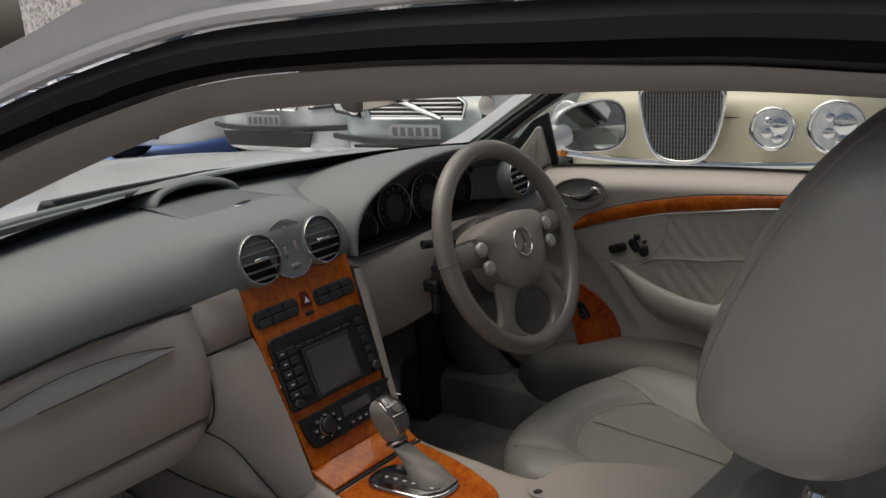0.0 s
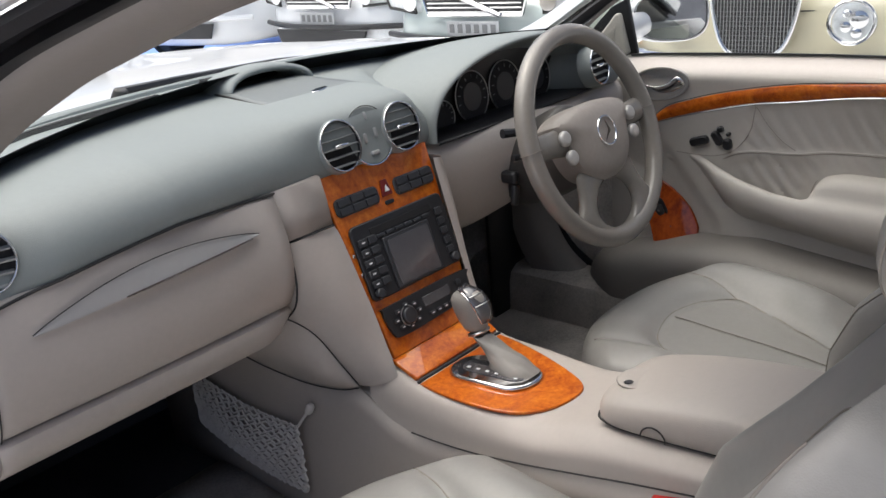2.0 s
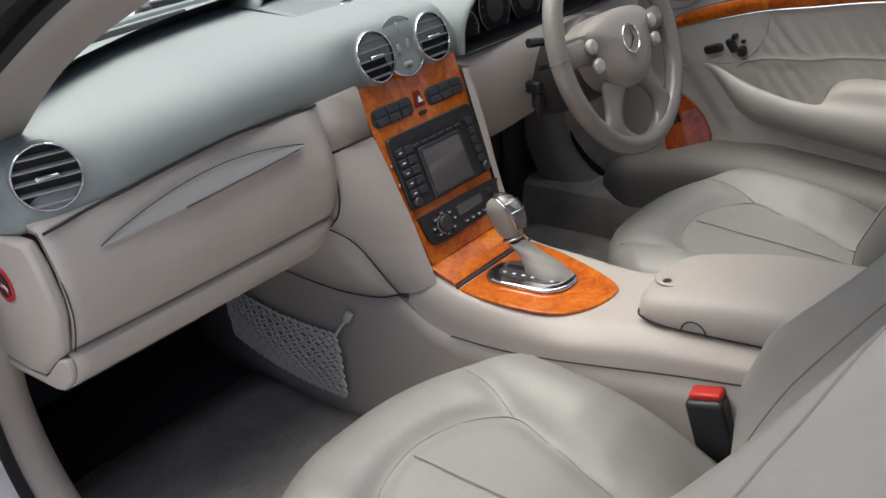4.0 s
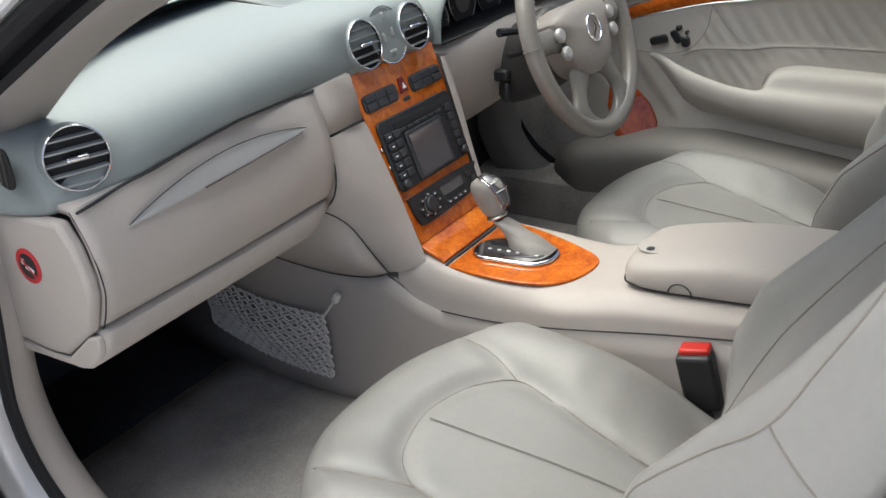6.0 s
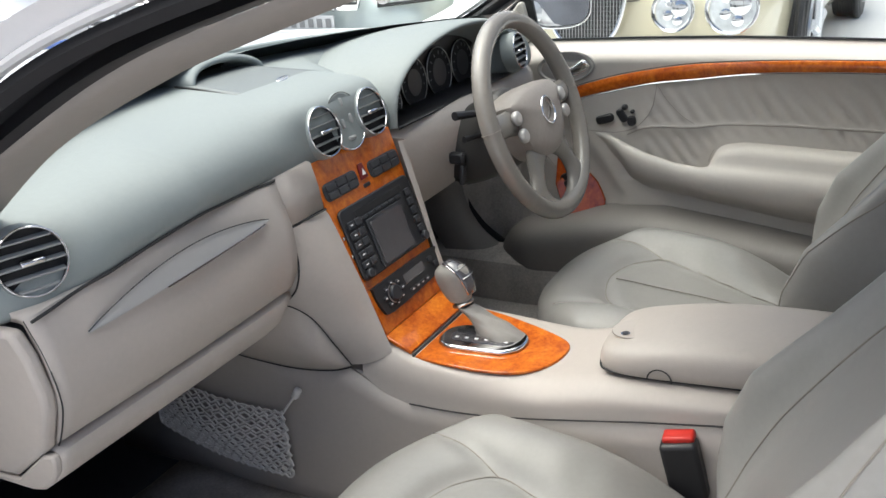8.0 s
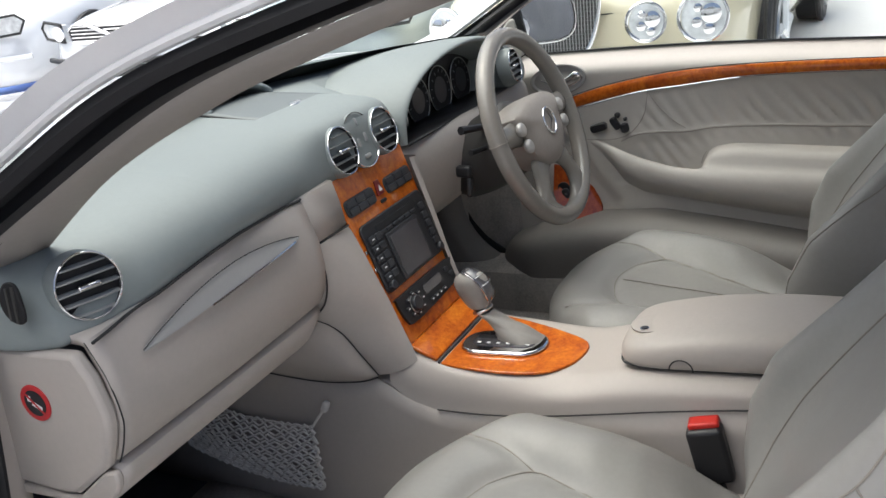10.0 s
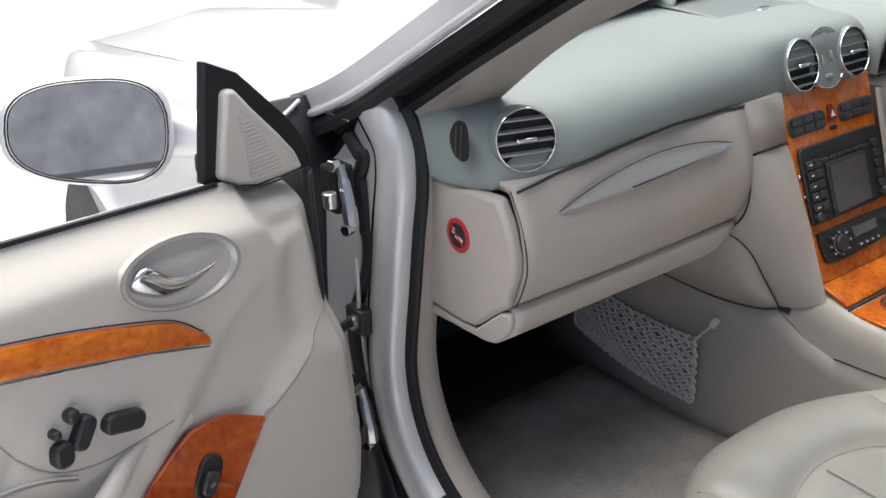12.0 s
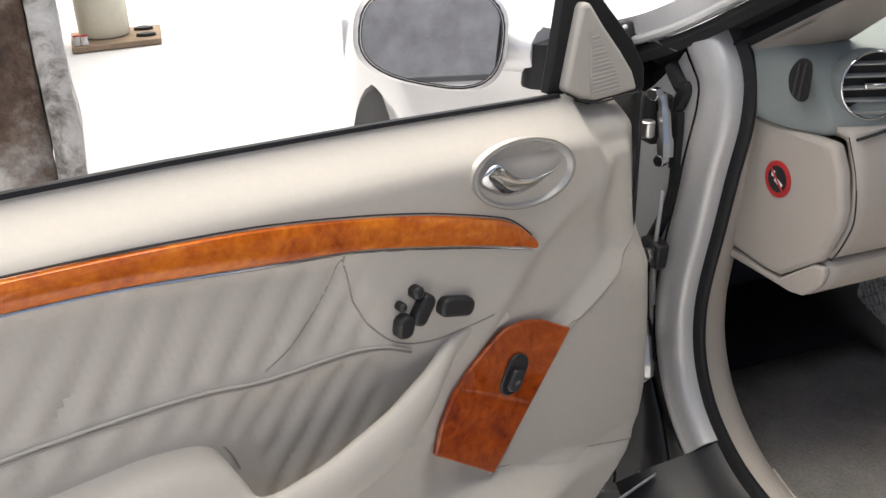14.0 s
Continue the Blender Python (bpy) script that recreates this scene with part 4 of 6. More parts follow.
# lower wood flap and the plate round the lever
flap = [(-0.092, -0.096, 0.560), (0.100, -0.096, 0.560), (0.096, -0.1395, 0.541), (-0.090, -0.1395, 0.541)]
part("ashtray_lid", prism(B(), flap, (0, 0.003, -0.006)), M["wood"], console, "burl wood storage flap", bevel=0.002)
PZ = 0.529
outl = [(0.096, -0.1435), (0.090, -0.18), (0.076, -0.235), (0.054, -0.295), (0.030, -0.338), (0.0, -0.348), (-0.042, -0.339), (-0.076, -0.312), (-0.091, -0.27), (-0.095, -0.21), (-0.090, -0.1435)]
pl = [(p.x, p.y, PZ) for p in smooth([(x, y, 0) for x, y in outl], 5)]
part("panel_gap", box(B(), (0.004, -0.1415, 0.5335), (0.19, 0.003, 0.006)), M["gap"], console)
part("shift_plate", prism(B(), pl, (0, 0, 0.005)), M["wood"], console, "glossy burl wood plate", bevel=0.0015)
GX, GY = -0.012, -0.219
shifter = part("gear_gate", prism(B(), [(GX + a - 0.10 * b, GY + b, PZ + 0.0045) for a, b in rounded(0.076, 0.134, 0.034, 9)], (0, 0, 0.007)), M["chrome"], console, "chrome gear gate", bevel=0.004, seg=3)
part("gate_insert", prism(B(), [(GX + a - 0.10 * b, GY + b, PZ + 0.0112) for a, b in rounded(0.036, 0.100, 0.017, 8)], (0, 0, 0.0012)), M["screen"], shifter, "glossy black gate insert")
part("gate_slot", tube(B(), smooth([(GX + 0.006, GY + 0.046, PZ + 0.0128), (GX + 0.008, GY + 0.02, PZ + 0.0128), (GX + 0.004, GY - 0.01, PZ + 0.0128), (GX + 0.010, GY - 0.045, PZ + 0.0128)], 5), 0.0028, 6), M["dark"], shifter)
for k in range(6):
    part("gate_mark", box(B(), (GX - 0.0125 + 0.0015 * k, GY + 0.038 - 0.0155 * k, PZ + 0.0127), (0.0045, 0.0055, 0.0006)), M["white"], shifter)
BOOT = ((0.027, 0.040, -0.238, 0.5405), (0.025, 0.036, -0.234, 0.547), (0.021, 0.029, -0.225, 0.555), (0.0180, 0.0235, -0.213, 0.563), (0.0160, 0.0195, -0.200, 0.570), (0.0148, 0.0172, -0.189, 0.577), (0.0140, 0.0160, -0.181, 0.583))
lever = part("gear_boot", grid(B(), [[Vector((rx * math.cos(t) * (1 + 0.08 * math.sin(4 * t + 1.7 * i)) + 0.006, cy + ry * math.sin(t) * (1 + 0.06 * math.sin(5 * t + i)), cz + 0.003 * math.sin(3 * t + 2.2 * i) * (i > 0))) for t in [2 * math.pi * j / 28 for j in range(28)]] for i, (rx, ry, cy, cz) in enumerate(BOOT)], cv=True), M["shift"], console, "wrinkled grey leather gear lever boot", sub=1)
part("lever_collar", ring(B(), (0.006, -0.179, 0.584), (0, 0.40, 1), 0.0150, 0.0024, 24, 8), M["satin"], lever)
kn = [(0.0140, 0.0155, -0.178, 0.584), (0.0160, 0.0205, -0.173, 0.593), (0.0180, 0.0255, -0.168, 0.607), (0.0195, 0.0290, -0.165, 0.622), (0.0195, 0.0290, -0.162, 0.634), (0.0150, 0.0220, -0.160, 0.643), (0.004, 0.006, -0.159, 0.647)]
knob = part("gear_knob", grid(B(), [[Vector((0.006 + rx * math.cos(t), cy + ry * math.sin(t), cz - 0.18 * ry * math.sin(t))) for t in [2 * math.pi * j / 18 for j in range(18)]] for rx, ry, cy, cz in kn], cv=True, cap=True), M["shift"], lever, "grey leather gear knob", sub=1)
ins = []
for q in range(9):
    f = q / 8
    cy, cz = -0.1985 + 0.042 * f ** 1.8, 0.606 + 0.0430 * math.sin(f * math.pi / 2)
    w = 0.0150 * math.sin(math.pi * (0.22 + 0.62 * f)) + 0.001
    ins.append([Vector((0.006 + s * w, cy + 0.0045 * s * s, cz - 0.0020 * s * s)) for s in (-1, -0.5, 0, 0.5, 1)])
part("knob_cap", grid(B(), ins), M["screen"], lever, "glossy black knob insert", solid=-0.0025)
loop = [r[0] for r in ins] + [r[-1] for r in ins[::-1]]
part("cap_frame", tube(B(), loop, 0.0009, 6, True), M["chrome"], lever)
for q in (3, 5):
    part("cap_rib", tube(B(), [p + Vector((0, -0.003, 0.003)) for p in ins[q]], 0.0007, 5), M["satin"], lever)
# beige surround of the stack, and the rounded piece below the glove box
right = [[(0.110, -0.022, 0.800), (0.120, -0.024, 0.798), (0.125, -0.020, 0.80)], [(0.106, -0.048, 0.72), (0.13, -0.045, 0.72), (0.150, -0.01, 0.72)], [(0.102, -0.070, 0.65), (0.122, -0.064, 0.65), (0.135, -0.02, 0.65)],
         [(0.098, -0.094, 0.58), (0.115, -0.088, 0.58), (0.122, -0.03, 0.58)], [(0.096, -0.108, 0.552), (0.113, -0.104, 0.545), (0.118, -0.04, 0.54)], [(0.097, -0.125, 0.538), (0.113, -0.112, 0.512), (0.117, -0.05, 0.50)]]
part("stack_surround", grid(B(), [[Vector((x + 0.002, y, z)) for x, y, z in smooth(r + [(r[-1][0] - 0.01, r[-1][1] + 0.10, r[-1][2])], 5)] for r in right]), M["beige"], console, "curved beige stack surround", sub=1)
left = [[(-0.107, -0.030, 0.7595), (-0.150, -0.030, 0.7595), (-0.195, -0.026, 0.759)], [(-0.104, -0.048, 0.712), (-0.150, -0.050, 0.712), (-0.195, -0.034, 0.711)], [(-0.101, -0.065, 0.665), (-0.148, -0.060, 0.665), (-0.193, -0.020, 0.665)],
        [(-0.099, -0.074, 0.642), (-0.143, -0.064, 0.642), (-0.189, 0.006, 0.640)], [(-0.098, -0.084, 0.612), (-0.134, -0.066, 0.612), (-0.164, -0.020, 0.612)], [(-0.097, -0.101, 0.565), (-0.122, -0.082, 0.562), (-0.139, -0.036, 0.560)], [(-0.098, -0.112, 0.540), (-0.114, -0.085, 0.526), (-0.118, -0.047, 0.517)]]
part("stack_surround", grid(B(), [smooth(r + [(r[-1][0] + 0.012, r[-1][1] + 0.05, r[-1][2])], 6) for r in left]), M["beige"], console, "curved beige stack surround", sub=1)
upper = smooth([(-0.118, -0.047, 0.516), (-0.139, -0.036, 0.559), (-0.164, -0.020, 0.611), (-0.187, 0.008, 0.638), (-0.200, 0.060, 0.640), (-0.205, 0.14, 0.640)], 5)
lower = smooth([(-0.118, -0.047, 0.514), (-0.128, -0.020, 0.508), (-0.138, 0.030, 0.506), (-0.143, 0.085, 0.508), (-0.150, 0.160, 0.518), (-0.158, 0.24, 0.540)], 5)
rows = [[a.lerp(b, v / 6) + Vector((-0.017, -0.010, -0.004)) * math.sin(math.pi * v / 6) * min(1.0, k / 8) for v in range(7)] for k, (a, b) in enumerate(zip(upper, lower))]
knee = part("knee_piece", grid(B(), rows), M["beige"], console, "rounded beige knee piece under the glove box", sub=1)
part("knee_gap", tube(B(), [p + Vector((-0.0015, -0.0015, 0.001)) for p in upper[:18]], 0.0010, 6), M["gap"], knee)
part("knee_gap", tube(B(), [p + Vector((-0.002, -0.0005, -0.001)) for p in lower[:22]], 0.0011, 6), M["gap"], knee)
SEC = [(-0.065, 0.556, 0.512, 0.099, 0.118), (-0.10, 0.553, 0.486, 0.094, 0.117), (-0.142, 0.533, 0.475, 0.099, 0.116), (-0.20, 0.531, 0.476, 0.101, 0.115), (-0.26, 0.530, 0.481, 0.096, 0.115), (-0.32, 0.530, 0.490, 0.085, 0.115), (-0.36, 0.534, 0.497, 0.080, 0.115), (-0.42, 0.552, 0.508, 0.084, 0.114), (-0.52, 0.560, 0.526, 0.088, 0.112), (-0.66, 0.570, 0.545, 0.089, 0.110), (-0.85, 0.576, 0.552, 0.089, 0.110)]
rows = []
for y, zt, zs, xw, xo in SEC:
    left = [(-xo - 0.002, zs - 0.012), (-xo, zs), (-xo + 0.001, zs + (zt - zs) * 0.45), (-(xw * 0.5 + xo * 0.5), zt - 0.012), (-xw, zt - 0.001), (-xw * 0.6, zt - 0.003)]
    rows.append([Vector((x + 0.004, y, z)) for x, z in left + [(-a, b) for a, b in left[::-1]]])
part("console_top", grid(B(), rows), M["beige"], console, "beige console shell", sub=2)
for sgn in (-1, 1):
    part("console_gap", tube(B(), smooth([(sgn * (xo + 0.0035) + 0.004, y, zs - 0.008) for y, zt, zs, xw, xo in SEC[2:]], 4), 0.0011, 6), M["gap"], console)
    TOP = [(0.48, 0.62, 0.150), (0.25, 0.60, 0.146), (0.16, 0.56, 0.142), (0.08, 0.515, 0.138), (0.02, 0.508, 0.132), (-0.04, 0.508, 0.118)] + [(y, zs - 0.010, xo) for y, zt, zs, xw, xo in SEC[1:]]
    rows = []
    for y, zt, xo in TOP:
        foot = 0.136 + 0.012 * math.exp(-((y - 0.13) / 0.09) ** 2)
        rows.append([Vector((sgn * (xo + (foot - xo) * (k / 7) ** 1.5) + 0.002, y, zt + (0.245 - zt) * k / 7)) for k in range(8)])
    part("console_side", grid(B(), rows), M["beige"], console, "beige console side panel", solid=0.006)
for sgn in (-1, 1):
    part("console_inner", box(B(), (sgn * 0.096 + 0.003, -0.052, 0.468), (0.034, 0.10, 0.070)), M["beige"], console, bevel=0.004)
# armrest lid
LID = [(-0.412, 0.040, 0.556, 0.572), (-0.418, 0.062, 0.553, 0.582), (-0.435, 0.080, 0.552, 0.590), (-0.47, 0.087, 0.553, 0.598), (-0.55, 0.089, 0.558, 0.616), (-0.65, 0.090, 0.566, 0.622), (-0.74, 0.089, 0.572, 0.622), (-0.77, 0.080, 0.574, 0.612), (-0.78, 0.05, 0.578, 0.60)]
rows = []
for y, hw, zb, zt in LID:
    h = zt - zb
    rows.append([Vector((x + 0.004, y, z)) for x, z in ((-hw * 0.85, zb), (-hw, zb + h * 0.12), (-hw * 1.01, zb + h * 0.5), (-hw * 0.93, zb + h * 0.85), (-hw * 0.7, zt), (0, zt + 0.003), (hw * 0.7, zt), (hw * 0.93, zb + h * 0.85), (hw * 1.01, zb + h * 0.5), (hw, zb + h * 0.12), (hw * 0.85, zb))])
lid = part("armrest_lid", grid(B(), rows, cv=True, cap=True), M["lid"], console, "padded beige armrest lid", sub=2)
part("lid_gap", tube(B(), smooth([(0.06, -0.4155, 0.559), (-0.046, -0.4165, 0.559), (-0.072, -0.438, 0.557), (-0.079, -0.50, 0.561), (-0.081, -0.62, 0.570), (-0.080, -0.75, 0.578)], 6), 0.0016, 6), M["gap"], lid)
part("lock_disc", cyl(B(), (-0.012, -0.452, 0.5925), (0, 0.1, 1), 0.030, 0.003, 32), M["lid"], lid, bevel=0.001)
part("lock_ring", ring(B(), (-0.012, -0.452, 0.5945), (0, 0.1, 1), 0.030, 0.0005, 32, 6), M["seam"], lid)
lk = part("lid_button", cyl(B(), (-0.032, -0.446, 0.594), (0, 0.1, 1), 0.0062, 0.0025, 18), M["chrome"], lid)
part("lid_keyhole", cyl(B(), (-0.032, -0.446, 0.5966), (0, 0.1, 1), 0.0048, 0.0008, 14), M["black"], lk)
part("finger_notch", ring(B(), (-0.0845, -0.507, 0.5625), (-1, 0, 0), 0.016, 0.0010, 20, 6, 0, 180), M["gap"], lid)

# ---- storage net on the console side ----
net = thing("storage_net", (-0.14, 0.2, 0.28), "grey elastic storage net on the beige console side", "net")


def net_at(a, b):
    """A place on the sagging net: a runs from its front to its rear edge, b from its top to its bottom hem."""
    y = 0.345 - 0.275 * a
    ztop = 0.450 - 0.024 * a - 0.012 * math.sin(math.pi * a)
    zbot = 0.346 - 0.040 * a ** 0.8 - 0.012 * math.sin(math.pi * a)
    jig = noise.noise((a * 9, b * 5, 3.0))
    return Vector((-0.153 - 0.016 * math.sin(math.pi * b) * math.sin(math.pi * min(1, a * 1.1 + 0.05)) - 0.003 * jig, y + 0.005 * noise.noise((a * 14, b * 6, 7.0)), ztop + (zbot - ztop) * b + 0.004 * jig))


bm = B()
for k in range(10):
    for sl in (1, -1):
        pts = []
        for q in range(57):
            a = q / 56
            b = (k + 0.5 + sl * 0.5 * (1 - 2 * abs((a * 14 + 0.5 * (k % 2)) % 1.0 - 0.5))) / 10
            pts.append(net_at(a, min(1.0, max(0.0, b))))
        tube(bm, pts, 0.0021, 4)
part("mesh", bm, M["net"], net)
for b in (0.0, 1.0):
    part("hem_cord", tube(B(), [net_at(q / 40, b) + Vector((-0.001, 0, 0.0025 * math.sin(q * 2.7))) for q in range(41)], 0.0019, 6), M["net"], net)
for a, r in ((1.0, 0.0030), (0.0, 0.0019)):
    part("hem_cord", tube(B(), [net_at(a, q / 20) + Vector((-0.001, 0.004 * math.sin(q * 2.3) * a, 0)) for q in range(21)], r, 6), M["net"], net)
part("hem_cord", tube(B(), [net_at(1.0, 0.0), Vector((-0.150, 0.06, 0.440)), Vector((-0.147, 0.048, 0.456))], 0.0025, 6), M["net"], net)
part("net_hook", box(B(), (-0.145, 0.044, 0.462), (0.012, 0.012, 0.020), Euler((0.5, 0, 0)).to_quaternion()), M["net"], net, bevel=0.004)

# ---- seat belt buckle ----
buckle = thing("belt_buckle", (-0.118, -0.56, 0.33), "black seat belt buckle with a red release button", "buckle")
rot = Euler((radians(-12), radians(-4), radians(6))).to_quaternion()
part("buckle_body", box(B(), (-0.122, -0.552, 0.465), (0.026, 0.048, 0.085), rot), M["black"], buckle, bevel=0.006, seg=3)
part("release_button", box(B(), (-0.119, -0.543, 0.508), (0.022, 0.040, 0.012), rot), M["red"], buckle, "red release button", bevel=0.003)
part("buckle_stalk", tube(B(), [(-0.122, -0.56, 0.43), (-0.123, -0.578, 0.38), (-0.122, -0.596, 0.33)], 0.007, 8), M["black"], buckle)

# ---- steering wheel and column ----
LEAN_W = radians(19)
WC = Vector((0.365, -0.155, 0.787))
WA, WU = Vector((1, 0, 0)), Vector((0, math.sin(LEAN_W), math.cos(LEAN_W)))
WN = WA.cross(WU)


def whl(a, b, off=0.0):
    return WC + WA * a + WU * b + WN * off


steer = thing("steering_wheel", WC, "grey leather four-spoke steering wheel with a plain round emblem", "steering wheel")
bm = B()
tube(bm, [whl(0.172 * math.cos(t), 0.172 * math.sin(t)) for t in [2 * math.pi * i / 64 for i in range(64)]], 0.0162, 16, True)
part("rim", bm, M["wheelgrey"], steer, "smooth grey leather rim")
pad_out = [(-0.100, 0.040), (-0.06, 0.056), (0.0, 0.060), (0.06, 0.056), (0.100, 0.040), (0.088, 0.010), (0.074, -0.035), (0.046, -0.062), (0.0, -0.072), (-0.046, -0.062), (-0.074, -0.035), (-0.088, 0.010)]
loop = [(p.x, p.y) for p in smooth([(a, b, 0) for a, b in pad_out], 4, True)]
rows = []
for sc, off in ((0.98, -0.035), (1.0, -0.005), (0.97, 0.010), (0.85, 0.019), (0.6, 0.024), (0.3, 0.026), (0.05, 0.0265)):
    rows.append([whl(a * sc, b * sc - 0.004, off) for a, b in loop])
hub = part("airbag_cover", grid(B(), rows, cv=True, cap=True), M["hub"], steer, "beige-grey airbag cover")
part("emblem_ring", ring(B(), whl(0, 0.002, 0.0275), WN, 0.024, 0.0018, 36, 8), M["chrome"], hub, "plain chrome ring")
part("emblem_mark", tube(B(), [whl(0, 0.020, 0.0285), whl(0, 0.002, 0.030), whl(-0.014, -0.014, 0.0285)], [0.0012, 0.004, 0.0012], 6), M["chrome"], hub)
for sgn in (-1, 1):
    sp = [[whl(sgn * a, b + h * s, off) for s, off in ((-1, -0.008), (-0.7, 0.006), (0, 0.010), (0.7, 0.006), (1, -0.008), (0, -0.016))] for a, b, h in ((0.075, 0.008, 0.034), (0.10, 0.010, 0.027), (0.13, 0.012, 0.024), (0.168, 0.014, 0.030))]
    s = part("side_spoke", grid(B(), sp, cv=True, cap=True), M["wheelgrey"], steer, sub=1)
    for b, r in ((0.020, 0.0125), (-0.012, 0.0125)):
        part("thumb_button", cyl(B(), whl(sgn * (0.098 - 0.004 * (b < 0)), b - 0.006, 0.008), WN, r, 0.012, 24), M["bowl"], s, "silver-grey thumb button", bevel=0.005, seg=3)
    inner = [(sgn * 0.056 * math.cos(radians(t)), -0.117 + 0.041 * math.sin(radians(t))) for t in (88, 70, 50, 25, 0, -25, -50, -70, -90)]
    outer = [(sgn * 0.060, -0.040), (sgn * 0.082, -0.050), (sgn * 0.083, -0.075), (sgn * 0.091, -0.098), (sgn * 0.108, -0.118), (sgn * 0.116, -0.128), (sgn * 0.085, -0.150), (sgn * 0.045, -0.166), (0.0, -0.172)]
    sp = []
    for (a0, b0), (a1, b1_) in zip(inner, outer):
        sp.append([whl(a0 + (a1 - a0) * f, b0 + (b1_ - b0) * f, off) for f, off in ((0.06, -0.010), (0.0, -0.002), (0.10, 0.006), (0.5, 0.010), (0.9, 0.006), (1.0, -0.002), (0.94, -0.010), (0.5, -0.014))])
    part("lower_spoke", grid(B(), sp, cv=True, cap=True), M["wheelgrey"], steer, sub=1)
    part("rim_join", ring(B(), whl(sgn * 0.172, 0.012), WU, 0.0168, 0.0008, 20, 5), M["seam"], steer)
column = thing("steering_column", (0.365, 0.0, 0.70), "dark grey steering column shroud with stalk and ignition key", "steering column")
CD = -WN
part("shroud", grid(B(), [[WC + CD * d + r * 1.0 * (math.cos(t) * WA + math.sin(t) * WU) + WU * dz for t in [2 * math.pi * j / 20 for j in range(20)]] for d, r, dz in ((0.03, 0.058, 0.0), (0.045, 0.072, -0.004), (0.09, 0.074, -0.012), (0.14, 0.070, -0.02), (0.20, 0.066, -0.025))], cv=True, cap=True), M["column"], column, sub=1)
part("stalk", tube(B(), [(0.31, -0.075, 0.80), (0.27, -0.066, 0.806), (0.245, -0.058, 0.809)], [0.006, 0.007, 0.008], 8), M["black"], column, "black control stalk")
part("stalk", tube(B(), [(0.31, -0.085, 0.765), (0.27, -0.072, 0.765), (0.255, -0.068, 0.766)], [0.005, 0.005, 0.006], 8), M["black"], column)
ign = part("ignition_lock", cyl(B(), (0.288, 0.0, 0.727), (0, -1, 0.1), 0.020, 0.018, 20), M["black"], column, bevel=0.003)
part("ignition_ring", ring(B(), (0.288, -0.019, 0.729), (0, -1, 0.1), 0.013, 0.002, 20, 6), M["satin"], ign)
part("key", box(B(), (0.286, -0.036, 0.722), (0.016, 0.03, 0.022)), M["black"], ign, bevel=0.005)
part("key_tag", box(B(), (0.284, -0.046, 0.692), (0.016, 0.010, 0.036), Euler((0, 0.2, 0)).to_quaternion()), M["black"], ign, bevel=0.004)


# ---- front seats ----
def seat_z(x, y):
    """Height of the cushion top at a place on the cushion, from its centre line."""
    f = abs(x) / 0.22
    q = (-0.195 - y) / 0.47
    rise = float(np.interp(q, [0.0, 0.1, 0.2, 0.33, 0.49, 0.61, 0.71, 0.80, 0.95], [-0.002, 0.005, 0.018, 0.034, 0.038, 0.028, 0.005, -0.022, -0.046]))
    nose = 0.014 * math.exp(-((q - 0.12) / 0.16) ** 2)
    return 0.488 - 0.055 * q * q - 0.01 * q + rise * math.exp(-((f - 0.82) / 0.25) ** 2) + nose


SEAMS = [[(-0.065, -0.655), (-0.085, -0.52), (-0.118, -0.41), (-0.119, -0.355), (-0.088, -0.312), (-0.04, -0.293), (0.0, -0.288), (0.045, -0.294), (0.090, -0.313), (0.119, -0.352), (0.110, -0.41), (0.085, -0.52), (0.065, -0.655)], [(-0.119, -0.352), (-0.142, -0.30), (-0.158, -0.238)], [(0.119, -0.352), (0.142, -0.30), (0.158, -0.238)]]
SEAM_XY = np.array([(p.x, p.y) for line in SEAMS for p in smooth([(a, b, 0) for a, b in line], 8)])


def soft_z(x, y):
    """Cushion height with the leather drawn in along its seams and slightly uneven."""
    d = float(np.sqrt(((SEAM_XY - (x, y)) ** 2).sum(axis=1).min()))
    return seat_z(x, y) - 0.0095 * math.exp(-((d / 0.011) ** 2)) + 0.0025 * (1 - math.exp(-((d / 0.03) ** 2))) + 0.0012 * noise.noise((x * 22, y * 22, 1.0))


def front_y(x):
    return -0.172 - 0.105 * (abs(x) / 0.222) ** 2.6


SEAT_LEAN = Vector((0, -0.464, 0.886))
SEAT_FRONT = Vector((0, 0.886, 0.464))
SEAT_ROOT = Vector((0, -0.648, 0.45))


def back_at(x, s, off):
    return SEAT_ROOT + Vector((x, 0, 0)) + SEAT_LEAN * s + SEAT_FRONT * off


